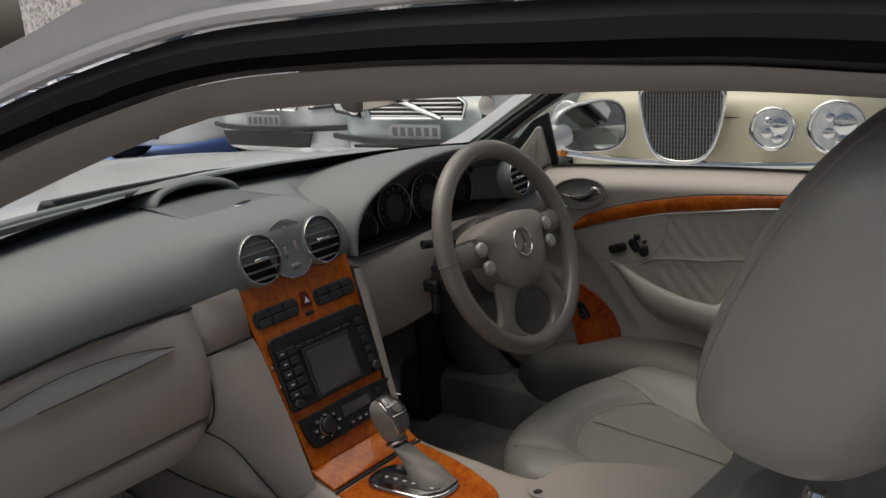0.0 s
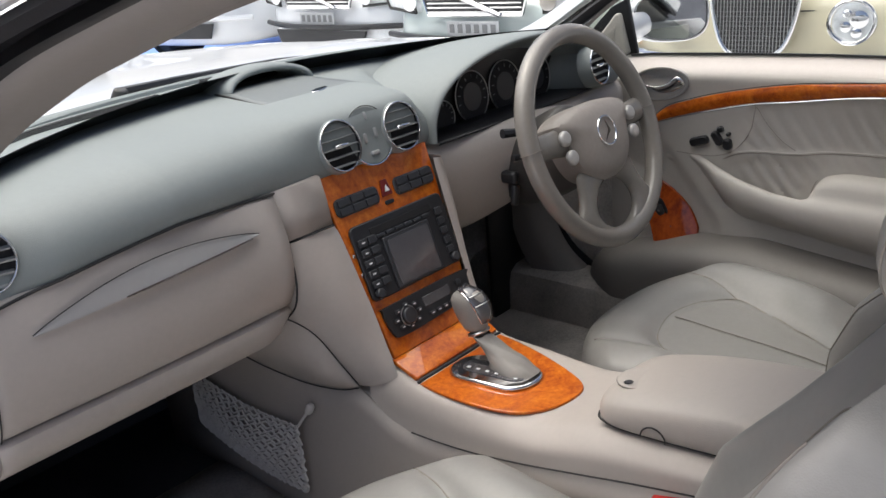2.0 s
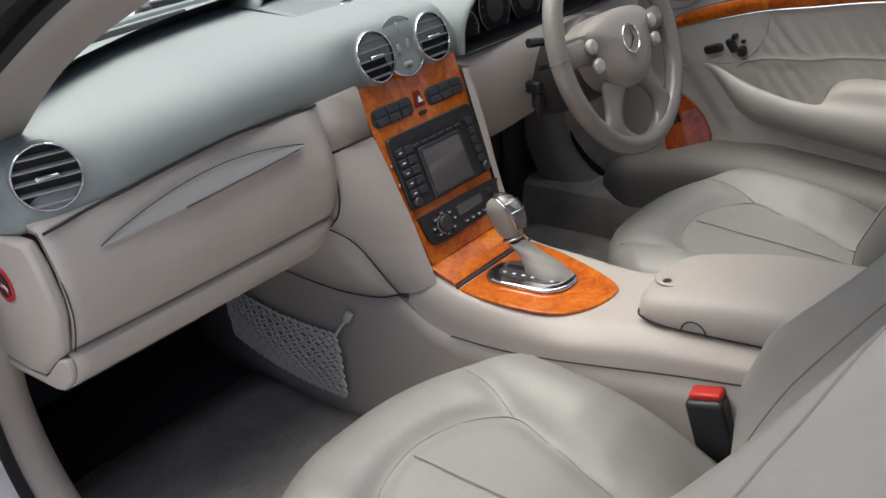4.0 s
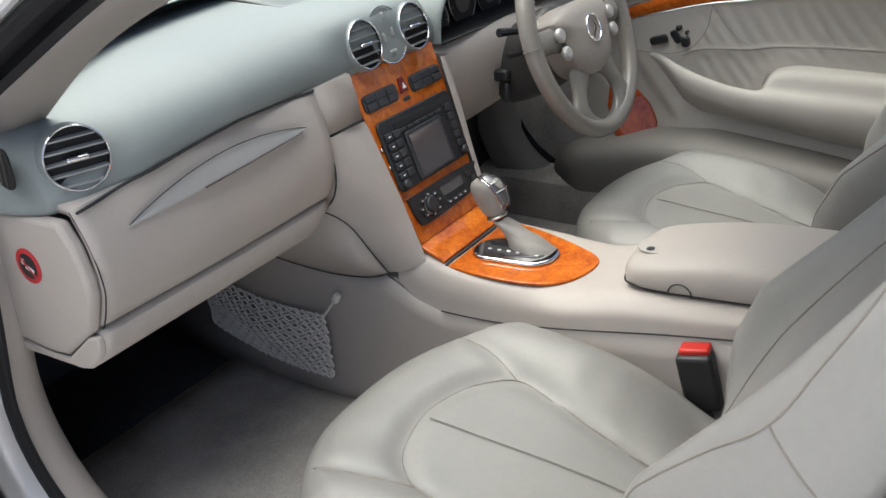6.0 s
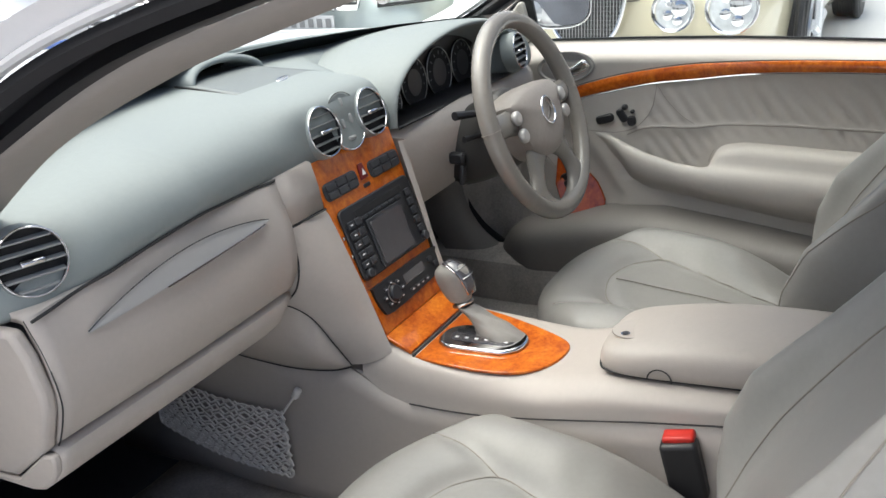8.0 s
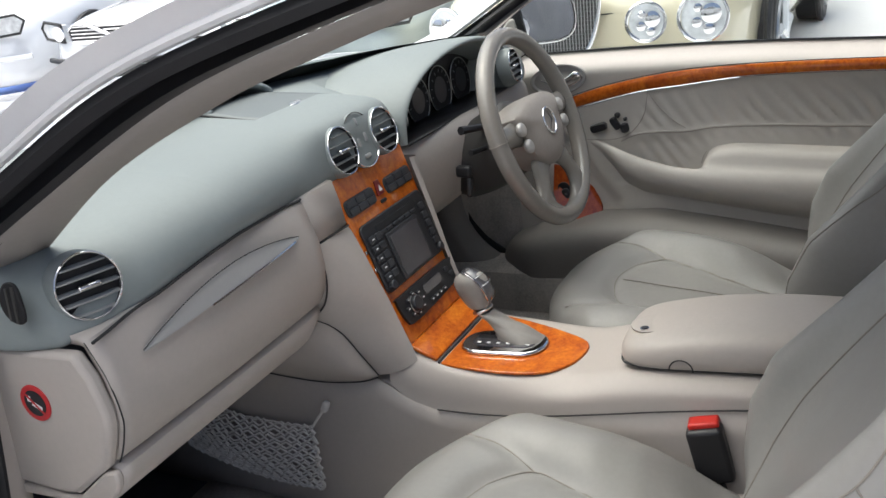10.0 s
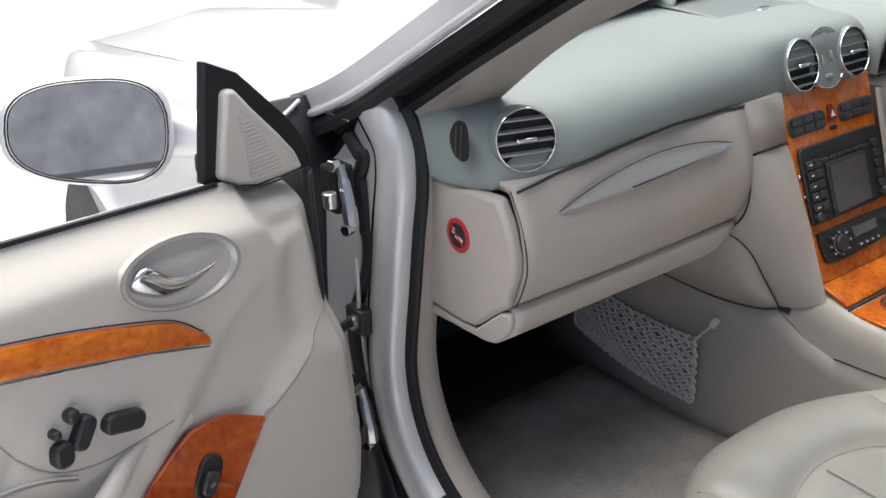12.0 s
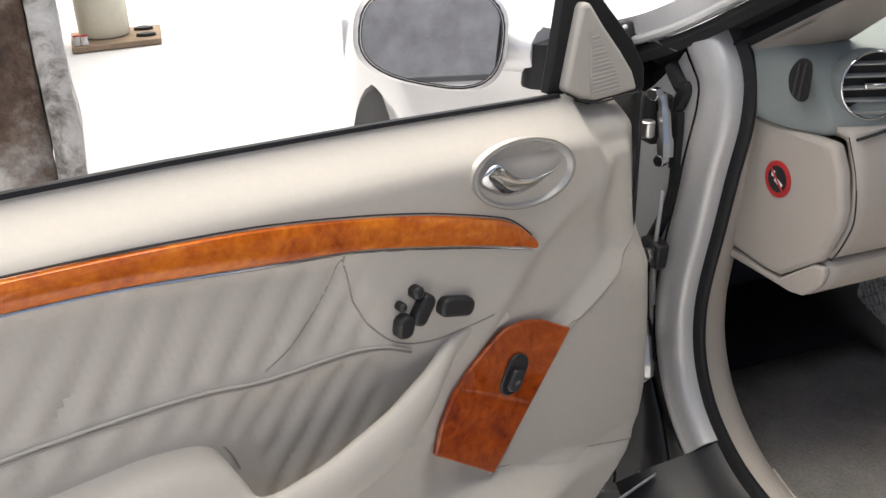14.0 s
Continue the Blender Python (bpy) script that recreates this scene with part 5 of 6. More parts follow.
def make_seat(cx):
    sx = Vector((cx, 0, 0))
    seat = thing("front_seat", (cx, -0.45, 0.26), "grey-beige leather front seat with stitched bolsters", "car seat", "front seats")
    rows = []
    for i in range(49):
        x = -0.222 + 0.444 * i / 48
        fy = front_y(x)
        row = []
        for d, dz in ((0.035, -0.15), (0.012, -0.11), (0.0, -0.06), (0.003, -0.030), (-0.012, -0.010), (-0.03, 0.0)):
            row.append(Vector((x, fy + d - 0.0, soft_z(x, fy) + dz)))
        for k in range(1, 37):
            y = fy - 0.03 - (0.66 + fy - 0.03) * k / 36
            row.append(Vector((x, y, soft_z(x, y))))
        rows.append([p + sx for p in row])
    for sgn, idx in ((-1, 0), (1, -1)):
        edge = rows[idx]
        side = [[p + Vector((sgn * dx, 0.0, dz)) for p in edge] for dx, dz in ((0.010, -0.010), (0.014, -0.03), (0.008, -0.09), (0.0, -0.14))]
        rows = (side[::-1] + rows) if sgn < 0 else (rows + side)
    cushion = part("cushion", grid(B(), rows), M["leather"], seat, "soft grey-beige leather cushion", sub=1)

    def stitch(pts, r=0.0011, n=6):
        path = smooth([(x, y, 0) for x, y in pts], n)
        return part("stitching", tube(B(), [Vector((p.x + cx, p.y, soft_z(p.x, p.y) + 0.0022)) for p in path], r, 6), M["seam"], cushion)

    stitch([(-0.065, -0.655), (-0.085, -0.52), (-0.118, -0.41), (-0.119, -0.355), (-0.088, -0.312), (-0.04, -0.293), (0.0, -0.288), (0.045, -0.294), (0.090, -0.313), (0.119, -0.352), (0.110, -0.41), (0.085, -0.52), (0.065, -0.655)])
    stitch([(-0.119, -0.352), (-0.142, -0.30), (-0.158, -0.238)])
    stitch([(0.119, -0.352), (0.142, -0.30), (0.158, -0.238)])
    stitch([(0.02, -0.655), (0.008, -0.48), (-0.012, -0.302)], 0.0009)
    base = part("seat_base", box(B(), (cx, -0.43, 0.315), (0.36, 0.36, 0.10)), M["black"], seat, "dark seat base and rails", bevel=0.02)
    for sgn in (-1, 1):
        part("seat_rail", box(B(), (cx + sgn * 0.15, -0.42, 0.268), (0.03, 0.55, 0.012)), M["satin"], base, bevel=0.003)
        part("side_cover", prism(B(), [(cx + sgn * 0.215, y, z) for y, z in ((-0.30, 0.33), (-0.32, 0.39), (-0.5, 0.40), (-0.66, 0.44), (-0.74, 0.44), (-0.74, 0.33))], (sgn * 0.016, 0, 0)), M["beige"], base, bevel=0.006)
    # backrest
    S_ = [0.0, 0.045, 0.104, 0.176, 0.224, 0.284, 0.342, 0.40, 0.455, 0.49, 0.505]
    W_ = [0.195, 0.206, 0.211, 0.209, 0.204, 0.196, 0.186, 0.172, 0.152, 0.125, 0.09]
    E_ = [0.045, 0.072, 0.096, 0.103, 0.092, 0.078, 0.067, 0.058, 0.050, 0.042, 0.034]

    def back_pt(s, idx, lift=0.0):
        """A place on the padded backrest: s up its length, idx round its section."""
        w, e = float(np.interp(s, S_, W_)), float(np.interp(s, S_, E_))
        t = 0.048 * (1 - 0.35 * (s / 0.505) ** 2)
        half = [(0.0, t - 0.006), (0.28, t - 0.004), (0.54, t + 0.001), (0.68, t + 0.35 * (e - t)), (0.80, e - 0.006), (0.90, e), (0.975, e * 0.80), (1.0, e * 0.35), (0.985, -t * 0.3), (0.90, -t * 0.9), (0.5, -t * 1.15)]
        P_ = [(f * w, o) for f, o in half] + [(0.0, -t * 1.2)] + [(-f * w, o) for f, o in half[:0:-1]]
        n, k = len(P_), math.floor(idx)
        u = idx - k
        a, b, c, d = (np.array(P_[(k + q) % n]) for q in (-1, 0, 1, 2))
        x, o = 0.5 * (2 * b + (c - a) * u + (2 * a - 5 * b + 4 * c - d) * u * u + (3 * b - a - 3 * c + d) * u ** 3)
        return sx + back_at(float(x), s, float(o) + lift)

    rows = [[back_pt(s, 22 * k / 110) for k in range(110)] for s in [0.49 * i / 60 for i in range(61)] + [0.497, 0.502, 0.505]]
    back = part("backrest", grid(B(), rows, cv=True, cap=True), M["leather"], seat, "leaning leather backrest with side bolsters", sharp=80)

    def bstitch(pts, r=0.0011):
        path = smooth([(s, k, 0) for s, k in pts], 8)
        return part("stitching", tube(B(), [back_pt(p.x, p.y, 0.0002) for p in path], r, 6), M["seam"], back)

    for sgn in (-1, 1):
        side = lambda k: k if sgn > 0 else 22 - k
        bstitch([(0.02, side(2.4)), (0.15, side(2.7)), (0.28, side(2.5)), (0.36, side(1.8)), (0.385, side(0.0) if sgn > 0 else 22)])
        bstitch([(0.06, side(5.0)), (0.18, side(5.3)), (0.25, side(5.7)), (0.307, side(6.2)), (0.36, side(6.0)), (0.41, side(5.7)), (0.47, side(5.0))])
        bstitch([(0.307, side(6.2)), (0.298, side(6.8)), (0.285, side(7.6)), (0.270, side(8.6))])
        part("headrest_post", tube(B(), [sx + back_at(sgn * 0.055, 0.45, 0.0), sx + back_at(sgn * 0.055, 0.53, 0.0)], 0.006, 10), M["chrome"], seat)
    knob_c = sx + Vector((-0.090, -0.905, 0.898))
    RN = Vector((-0.75, 0.2, 0.6)).normalized()
    ru_, rv_, _ = frame_of(RN)
    rel = part("release_bezel", prism(B(), [knob_c + ru_ * a + rv_ * b - RN * 0.004 for a, b in rounded(0.056, 0.050, 0.016, 5)], RN * 0.012), M["beige"], back, "seat tilt release in a moulded bezel", bevel=0.005, seg=3)
    # flat plate, its depth given only by the darker beige
    part("release_well", prism(B(), [knob_c + ru_ * a + rv_ * b + RN * 0.0078 for a, b in rounded(0.034, 0.032, 0.012, 5)], RN * 0.0008), M["shadebeige"], rel)
    part("release_lever", tube(B(), [knob_c + RN * 0.010 - rv_ * 0.010, knob_c + RN * 0.020 + rv_ * 0.004, knob_c + RN * 0.026 + rv_ * 0.030], [0.007, 0.0065, 0.005], 10), M["chrome"], rel, "chrome seat release lever")
    # headrest
    def head_at(x, z, off):
        return sx + Vector((x, -0.930 - 0.42 * (z - 1.0) + off, 0.950 + (z - 0.902) * 0.88 + 0.25 * off))

    HR = ((0.900, 0.060, 0.008), (0.903, 0.100, 0.026), (0.914, 0.120, 0.044), (0.945, 0.131, 0.057), (1.0, 0.134, 0.060), (1.05, 0.128, 0.055), (1.085, 0.112, 0.043), (1.103, 0.086, 0.026), (1.110, 0.045, 0.010))
    ctrl = [smooth([head_at(f * w, z, o * t + 0.010) for f, o in ((-1, 0), (-0.96, 0.55), (-0.8, 0.88), (-0.4, 1.0), (0, 1.02), (0.4, 1.0), (0.8, 0.88), (0.96, 0.55), (1, 0), (0.94, -0.6), (0.7, -0.95), (0, -1.05), (-0.7, -0.95), (-0.94, -0.6))], 5, True) for z, w, t in HR]
    cols = [smooth([r[k] for r in ctrl], 5) for k in range(len(ctrl[0]))]
    hr = part("headrest", grid(B(), [[c[q] for c in cols] for q in range(len(cols[0]))], cv=True, cap=True), M["leather"], seat, "padded leather headrest", sharp=80)
    for k in (8, 32):
        part("stitching", tube(B(), cols[k][6:36], 0.0010, 6), M["seam"], hr)
    return seat


seat_left = make_seat(-0.370)
copy_thing(seat_left, Matrix.Translation((0.375, -0.45, 0.26)))


# ---- doors ----
def ease(a, b, v):
    t = min(1.0, max(0.0, (v - a) / (b - a)))
    return t * t * (3 - 2 * t)


W_TOP = [(0.276, 0.764), (0.30, 0.785), (0.33, 0.799), (0.413, 0.826), (0.514, 0.850), (0.60, 0.864), (0.737, 0.878), (0.95, 0.892), (1.18, 0.90)]
W_BOT = [(0.272, 0.750), (0.30, 0.760), (0.357, 0.779), (0.469, 0.811), (0.563, 0.828), (0.677, 0.848), (0.80, 0.860), (0.95, 0.869), (1.18, 0.877)]


def belt(u):
    return float(np.interp(u, [0.0, 0.2, 0.424, 0.602, 0.738, 1.25], [0.860, 0.878, 0.897, 0.910, 0.917, 0.936]))


def bot_at(u):
    return float(np.interp(u, [a for a, b in W_BOT], [b for a, b in W_BOT]))


CREST = [(0.30, 0.700, 0.112), (0.34, 0.698, 0.118), (0.375, 0.697, 0.126), (0.41, 0.690, 0.138), (0.47, 0.674, 0.153), (0.54, 0.662, 0.163), (0.60, 0.660, 0.168), (0.75, 0.664, 0.172), (1.0, 0.67, 0.172), (1.13, 0.67, 0.160), (1.17, 0.668, 0.13)]
LOW = [(0.30, 0.690), (0.34, 0.685), (0.375, 0.672), (0.41, 0.640), (0.43, 0.612), (0.47, 0.592), (0.54, 0.588), (0.60, 0.582), (0.75, 0.566), (1.0, 0.555), (1.17, 0.56)]
PAD_Z = [(0.597, 0.655), (0.604, 0.675), (0.615, 0.688), (0.635, 0.698), (0.67, 0.706), (0.75, 0.708), (1.17, 0.715)]
SEAM = [(0.425, 0.700), (0.456, 0.715), (0.50, 0.722), (0.567, 0.728), (0.624, 0.740), (0.711, 0.748), (0.786, 0.752), (1.0, 0.760), (1.18, 0.764)]
LIP = [(0.05, 0.447), (0.105, 0.452), (0.16, 0.463), (0.231, 0.487), (0.331, 0.508), (0.40, 0.514), (0.474, 0.512), (0.612, 0.497), (1.22, 0.485)]


def lut(table, u):
    return float(np.interp(u, [q[0] for q in table], [q[1] for q in table]))


def edge_u(z):
    """Front edge of the lining."""
    return float(np.interp(z, [0.36, 0.385, 0.40, 0.418, 0.442, 0.47, 0.512, 0.591, 0.66, 0.767, 0.806, 0.87], [0.196, 0.165, 0.142, 0.109, 0.078, 0.066, 0.060, 0.063, 0.070, 0.086, 0.092, 0.100]))


def card_n(u, z):
    n = 0.083 + 0.042 * ease(0.0, 0.045, belt(u) - z)
    wb = bot_at(u)
    inset = ease(0.455, 0.50, u + 0.35 * max(0.0, 0.80 - z) * 0.4) * ease(0, 0.012, wb - z)
    if inset > 0 and z > 0.60:
        n -= 0.007 * inset
        low = lut(SEAM, u)
        # gathered leather folds, each a soft ridge between tight creases
        w = noise.noise((u * 5.0, z * 5.0, 0.0))
        ph = (u + 0.75 * z) * 92.0 + 2.2 * w
        fold = abs(math.sin(ph)) ** 0.85
        amp = 0.011 * (0.45 + 0.75 * ease(0.10, 0.0, z - low)) * (0.75 + 0.5 * noise.noise((u * 11, z * 3, 5.0)))
        if z < low:
            amp *= 0.8
        amp *= 0.85 * ease(0.0, 0.014, abs(z - low))
        if u > 0.575:
            amp *= ease(0.0, 0.035, z - lut(PAD_Z, max(u, 0.60)))
        n += inset * amp * (fold - 0.7)
        # a step at the piped seam
        n += 0.004 * inset * ease(0.006, -0.006, z - low)
    if 0.38 < u < 0.64 and z > 0.60:
        n -= 0.007 * ease(0.39, 0.45, u) * ease(0.63, 0.58, u) * ease(0.0, 0.03, lut(SEAM, u) - z)
    lip = lut(LIP, u)
    n += (0.012 * ease(0.02, 0.2, u) + 0.040 * ease(0.16, 0.34, u)) * ease(-0.006, 0.026, lip - z)
    # facets towards the front upper corner
    u0 = float(np.interp(z, [0.64, 0.70, 0.755, 0.809, 0.843, 0.87], [0.120, 0.168, 0.176, 0.174, 0.194, 0.185]))
    n -= 0.017 * ease(0.0, 0.040, u0 - u) * ease(0.655, 0.715, z)
    n -= 0.010 * ease(0.806, 0.822, z) * ease(0.0, 0.022, u0 - u) * ease(0.100, 0.120, u)
    # hollow between the switch panel and the loudspeaker
    ru = float(np.interp(z, [0.56, 0.60, 0.665, 0.745, 0.775], [0.43, 0.40, 0.350, 0.275, 0.225]))
    su = float(np.interp(z, [0.515, 0.60, 0.639, 0.657, 0.70], [0.318, 0.255, 0.219, 0.173, 0.112]))
    n -= 0.011 * ease(0.0, 0.045, ru - u) * ease(0.0, 0.05, u - su) * ease(0.800, 0.735, z) * ease(0.50, 0.54, z)
    n -= 0.018 * ease(0.028, 0.0, u - edge_u(z))
    return n


def make_door(P, label, wo, switches):
    door = thing("car_door", P(0.6, 0.05, 0.36), label, "car door", "front doors")
    fr = [i / 18 for i in range(18)]
    us = [0.20 + (1.22 - 0.20) * i / 190 for i in range(191)]
    rows = []
    for i in range(18 + len(us)):
        row = []
        for k in range(91):
            f = k / 90
            u = us[i - 18] if i >= 18 else 0.2
            for _ in range(2):
                z = 0.365 + (belt(u) - 0.365) * f
                u = us[i - 18] if i >= 18 else edge_u(z) + (0.2 - edge_u(z)) * fr[i]
            row.append(P(u, card_n(u, z), z))
        rows.append(row)
    part("door_card", grid(B(), rows), M["doorskin"], door, "pale vinyl door lining with gathered leather insert")
    part("belt_seal", grid(B(), [[P(u, n, belt(u) + dz) for u in [0.20 + 1.02 * i / 20 for i in range(21)]] for n, dz in ((0.0855, -0.003), (0.084, 0.0005), (0.080, 0.001), (0.070, -0.003), (0.060, -0.009))]), M["rubber"], door, "black window seal")
    # outer skin and shut face
    sk = []
    for zf, n in ((0.015, 0.061), (0.035, 0.012), (0.10, -0.028), (0.35, -0.045), (0.55, -0.048), (0.8, -0.035), (1.0, -0.01)):
        sk.append([P(0.05 + 1.2 * i / 16, n, belt(0.05 + 1.2 * i / 16) * (1 - zf) + 0.28 * zf) for i in range(17)])
    part("outer_skin", grid(B(), sk), M["silver"], door, "silver painted outer skin", solid=0.004)
    part("shut_face", grid(B(), [[P(u, n, z) for z in (0.35, 0.5, 0.7, 0.855)] for u, n in ((0.035, -0.03), (0.04, 0.03), (0.055, 0.06), (0.075, 0.085), (0.09, 0.095))]), M["rubber"], door, "dark shut face of the door", solid=0.003)
    part("door_bottom", grid(B(), [[P(0.05 + 1.17 * i / 8, n, z) for i in range(9)] for n, z in ((-0.01, 0.28), (0.05, 0.285), (0.10, 0.32), (0.13, 0.365))]), M["silver"], door, solid=0.003)
    # wood strip with bright edge
    wt = [(q.x, q.y) for q in smooth([(a, b, 0) for a, b in W_TOP], 5)]
    wb = [(q.x, q.y) for q in smooth([(a, b, 0) for a, b in W_BOT], 5)]
    rows = []
    for (ua, za), (ub, zb) in zip(wt, wb):
        rows.append([P(ua + (ub - ua) * f, 0.1225 + h, za + (zb - za) * f) for f, h in ((0, 0.0), (0.06, 0.006), (0.25, 0.0085), (0.5, 0.0095), (0.75, 0.008), (0.94, 0.005), (1.0, 0.0))])
    strip = part("wood_strip", grid(B(), rows), M["wood"], door, "glossy burl wood trim strip")
    part("strip_edge", tube(B(), [P(a, 0.1255, b - 0.0012) for a, b in wb], 0.0011, 6), M["chrome"], strip, "thin chrome edge")
    part("strip_gap", tube(B(), [P(a, 0.1245, b + 0.0012) for a, b in wt], 0.0009, 6), M["gap"], strip)
    # inner handle
    hc = (0.288, 0.831)
    def oval(sc, n, squ=1.0):
        return [P(hc[0] + sc * 0.060 * math.cos(t), n, hc[1] + sc * (0.031 * math.sin(t) + 0.008 * math.cos(t))) for t in [2 * math.pi * i / 36 for i in range(36)]]
    bowl = part("handle_bowl", grid(B(), [oval(1.10, 0.122), oval(1.08, 0.1285), oval(1.02, 0.1292), oval(0.97, 0.127), oval(0.90, 0.120), oval(0.7, 0.114), oval(0.3, 0.111), oval(0.05, 0.1105)], cv=True, cap=True), M["bowl"], door, "oval recess of the inner handle")
    part("bowl_rim", tube(B(), oval(1.085, 0.1284), 0.0008, 6, True), M["doorseam"], bowl)
    lv = [(0.344, 0.842, 0.834), (0.338, 0.850, 0.827), (0.328, 0.854, 0.821), (0.318, 0.846, 0.815), (0.308, 0.836, 0.812), (0.295, 0.829, 0.810), (0.280, 0.826, 0.811), (0.266, 0.826, 0.815), (0.254, 0.828, 0.821), (0.245, 0.830, 0.826)]
    part("handle_lever", grid(B(), [[P(u, 0.127 + 0.55 * (zt - zl) * 0.5 * math.cos(t) + 0.004 * math.sin(t), (zt + zl) / 2 + (zt - zl) / 2 * math.sin(t)) for t in [2 * math.pi * j / 14 for j in range(14)]] for u, zt, zl in lv], cv=True, cap=True), M["chrome"], bowl, "curved chrome door lever", sub=1)
    # seat adjustment switches
    pn = part("switch_panel_seam", tube(B(), [P(a.x, card_n(a.x, a.y) + 0.0002, a.y) for a in smooth([(0.487, 0.812, 0), (0.476, 0.757, 0), (0.446, 0.717, 0), (0.405, 0.700, 0), (0.36, 0.697, 0), (0.325, 0.697, 0)], 6)], 0.0009, 6), M["doorseam"], door)
    sw = [((0.420, 0.757), (0.012, 0.012), 0), ((0.437, 0.749), (0.008, 0.008), 0), ((0.414, 0.738), (0.030, 0.016), -55), ((0.435, 0.729), (0.018, 0.022), 10), ((0.376, 0.727), (0.040, 0.018), 18)]
    for (a, b), (w, h), ang in sw:
        r = radians(ang)
        o = [P(a + x * math.cos(r) - y * math.sin(r), 0.122, b + x * math.sin(r) + y * math.cos(r)) for x, y in rounded(w, h, min(w, h) * 0.42, 4)]
        d = P(0.5, 1.122, 0.5) - P(0.5, 0.122, 0.5)
        part("seat_switch", prism(B(), o, d * 0.013), M["black"], door, "black seat adjustment switch", bevel=0.003)
    # window switch in its wood plate
    d = P(0.5, 1.0, 0.5) - P(0.5, 0.0, 0.5)
    wp = part("switch_plate", prism(B(), [P(a, card_n(a, b) + 0.002, b) for a, b in wo], d * 0.006), M["redwood"], door, "dark burl wood window switch plate", bevel=0.002)
    for su, sz in switches:
        nb = card_n(su, sz) + (0.0125 if len(switches) == 1 else 0.014)
        o = [P(su + x * 0.85 - y * 0.5, nb, sz + x * 0.5 + y * 0.85) for x, y in rounded(0.030, 0.046, 0.014, 5)]
        ws = part("window_switch", prism(B(), o, d * 0.004), M["black"], wp, "black window switch", bevel=0.0015)
        o = [P(su + 0.002 + x * 0.85 - y * 0.5, nb + 0.0035, sz - 0.004 + x * 0.5 + y * 0.85) for x, y in rounded(0.018, 0.024, 0.006, 4)]
        part("switch_key", prism(B(), o, d * 0.006), M["button"], ws, bevel=0.002)
        part("switch_mark", prism(B(), [P(su + 0.002 + x, nb + 0.0098, sz - 0.005 + y) for x, y in ((-0.003, -0.002), (0.003, -0.002), (0.003, 0.002), (-0.003, 0.002))], d * 0.0004), M["tick"], ws)
    # armrest: a long pull that swells out of the lining
    rows = []
    for i in range(64):
        u = 0.30 + 0.87 * (i / 63) ** 1.4
        zc, zl = lut(CREST, u), lut(LOW, u)
        nc = float(np.interp(u, [q[0] for q in CREST], [q[2] for q in CREST]))
        h = zc - zl
        padk = ease(0.592, 0.612, u)
        dip = 0.060 * ease(0.37, 0.43, u) * (1 - padk)
        zp = lut(PAD_Z, u)
        back = (0.090 + 0.014 * padk, (zc - dip) * (1 - padk) + (zp + 0.004) * padk)
        mid = (nc - 0.013, (zc - dip) * (1 - padk) + (zp * 0.9 + zc * 0.1) * padk)
        sec = [back, ((back[0] + mid[0]) / 2, back[1] * 0.5 + mid[1] * 0.5), mid, (nc - 0.009, zc - 0.15 * dip - 0.001 + 0.008 * padk * (zp - zc) / 0.04), (nc, zc), (nc + 0.012 * min(1, h / 0.06), zc - 0.12 * h), (nc + 0.016 * min(1, h / 0.06), zc - 0.38 * h), (nc + 0.008 * min(1, h / 0.06), zc - 0.68 * h), (nc * 0.65 + 0.122 * 0.35, zc - 0.92 * h), (0.124, zl - 0.010), (0.112, zl - 0.018)]
        rows.append([P(u, n, z) for n, z in sec])
    part("armrest", grid(B(), rows), M["doorskin"], door, "smooth padded armrest with a pull recess", sub=1)
    part("armrest_seam", tube(B(), [P(q.x, 0.1185, q.y) for q in smooth([(a, b + 0.001, 0) for a, b in PAD_Z], 5)], 0.0009, 5), M["doorseam"], door)
    # seams of the lining
    part("piped_seam", tube(B(), [P(q.x, card_n(q.x, q.y) + 0.0006, q.y) for q in smooth([(a, b, 0) for a, b in SEAM], 8)], 0.0015, 6), M["doorskin"], door, "raised piping between the leather panels")
    # shadow under the piping, drawn as a thin line in seam colour
    part("seam_and_shade_line", tube(B(), [P(q.x, card_n(q.x, q.y - 0.003) + 0.0004, q.y - 0.0032) for q in smooth([(a, b, 0) for a, b in SEAM], 8)], 0.0011, 5), M["doorseam"], door)
    for pts in ([(0.488, 0.808), (0.505, 0.78), (0.535, 0.752), (0.565, 0.733)], [(0.080, 0.712), (0.104, 0.705), (0.14, 0.680), (0.177, 0.657), (0.20, 0.647), (0.223, 0.639), (0.27, 0.588), (0.328, 0.515)], [(0.092, 0.440), (0.16, 0.463), (0.231, 0.487), (0.328, 0.516)]):
        part("seam_and_shade_line", tube(B(), [P(q.x, card_n(q.x, q.y) + 0.0002, q.y) for q in smooth([(a, b, 0) for a, b in pts], 12)], 0.0008, 5), M["doorseam"], door)
    # finely perforated loudspeaker area
    rows = []
    for i in range(31):
        z = 0.470 + 0.228 * i / 30
        u1 = float(np.interp(z, [0.470, 0.515, 0.60, 0.639, 0.657, 0.700], [0.21, 0.318, 0.255, 0.219, 0.173, 0.112]))
        u0 = edge_u(z) + 0.012
        rows.append([P(u0 + (u1 - u0) * j / 20, card_n(u0 + (u1 - u0) * j / 20, z) + 0.0012, z) for j in range(21)])
    part("speaker_cover", grid(B(), rows), M["speaker"], door, "finely perforated loudspeaker area")
    # mirror sail
    tri = [(0.176, 0.962), (0.196, 0.881), (0.172, 0.868), (0.150, 0.862), (0.115, 0.861), (0.084, 0.861), (0.094, 0.882), (0.114, 0.906), (0.145, 0.939), (0.164, 0.962)]
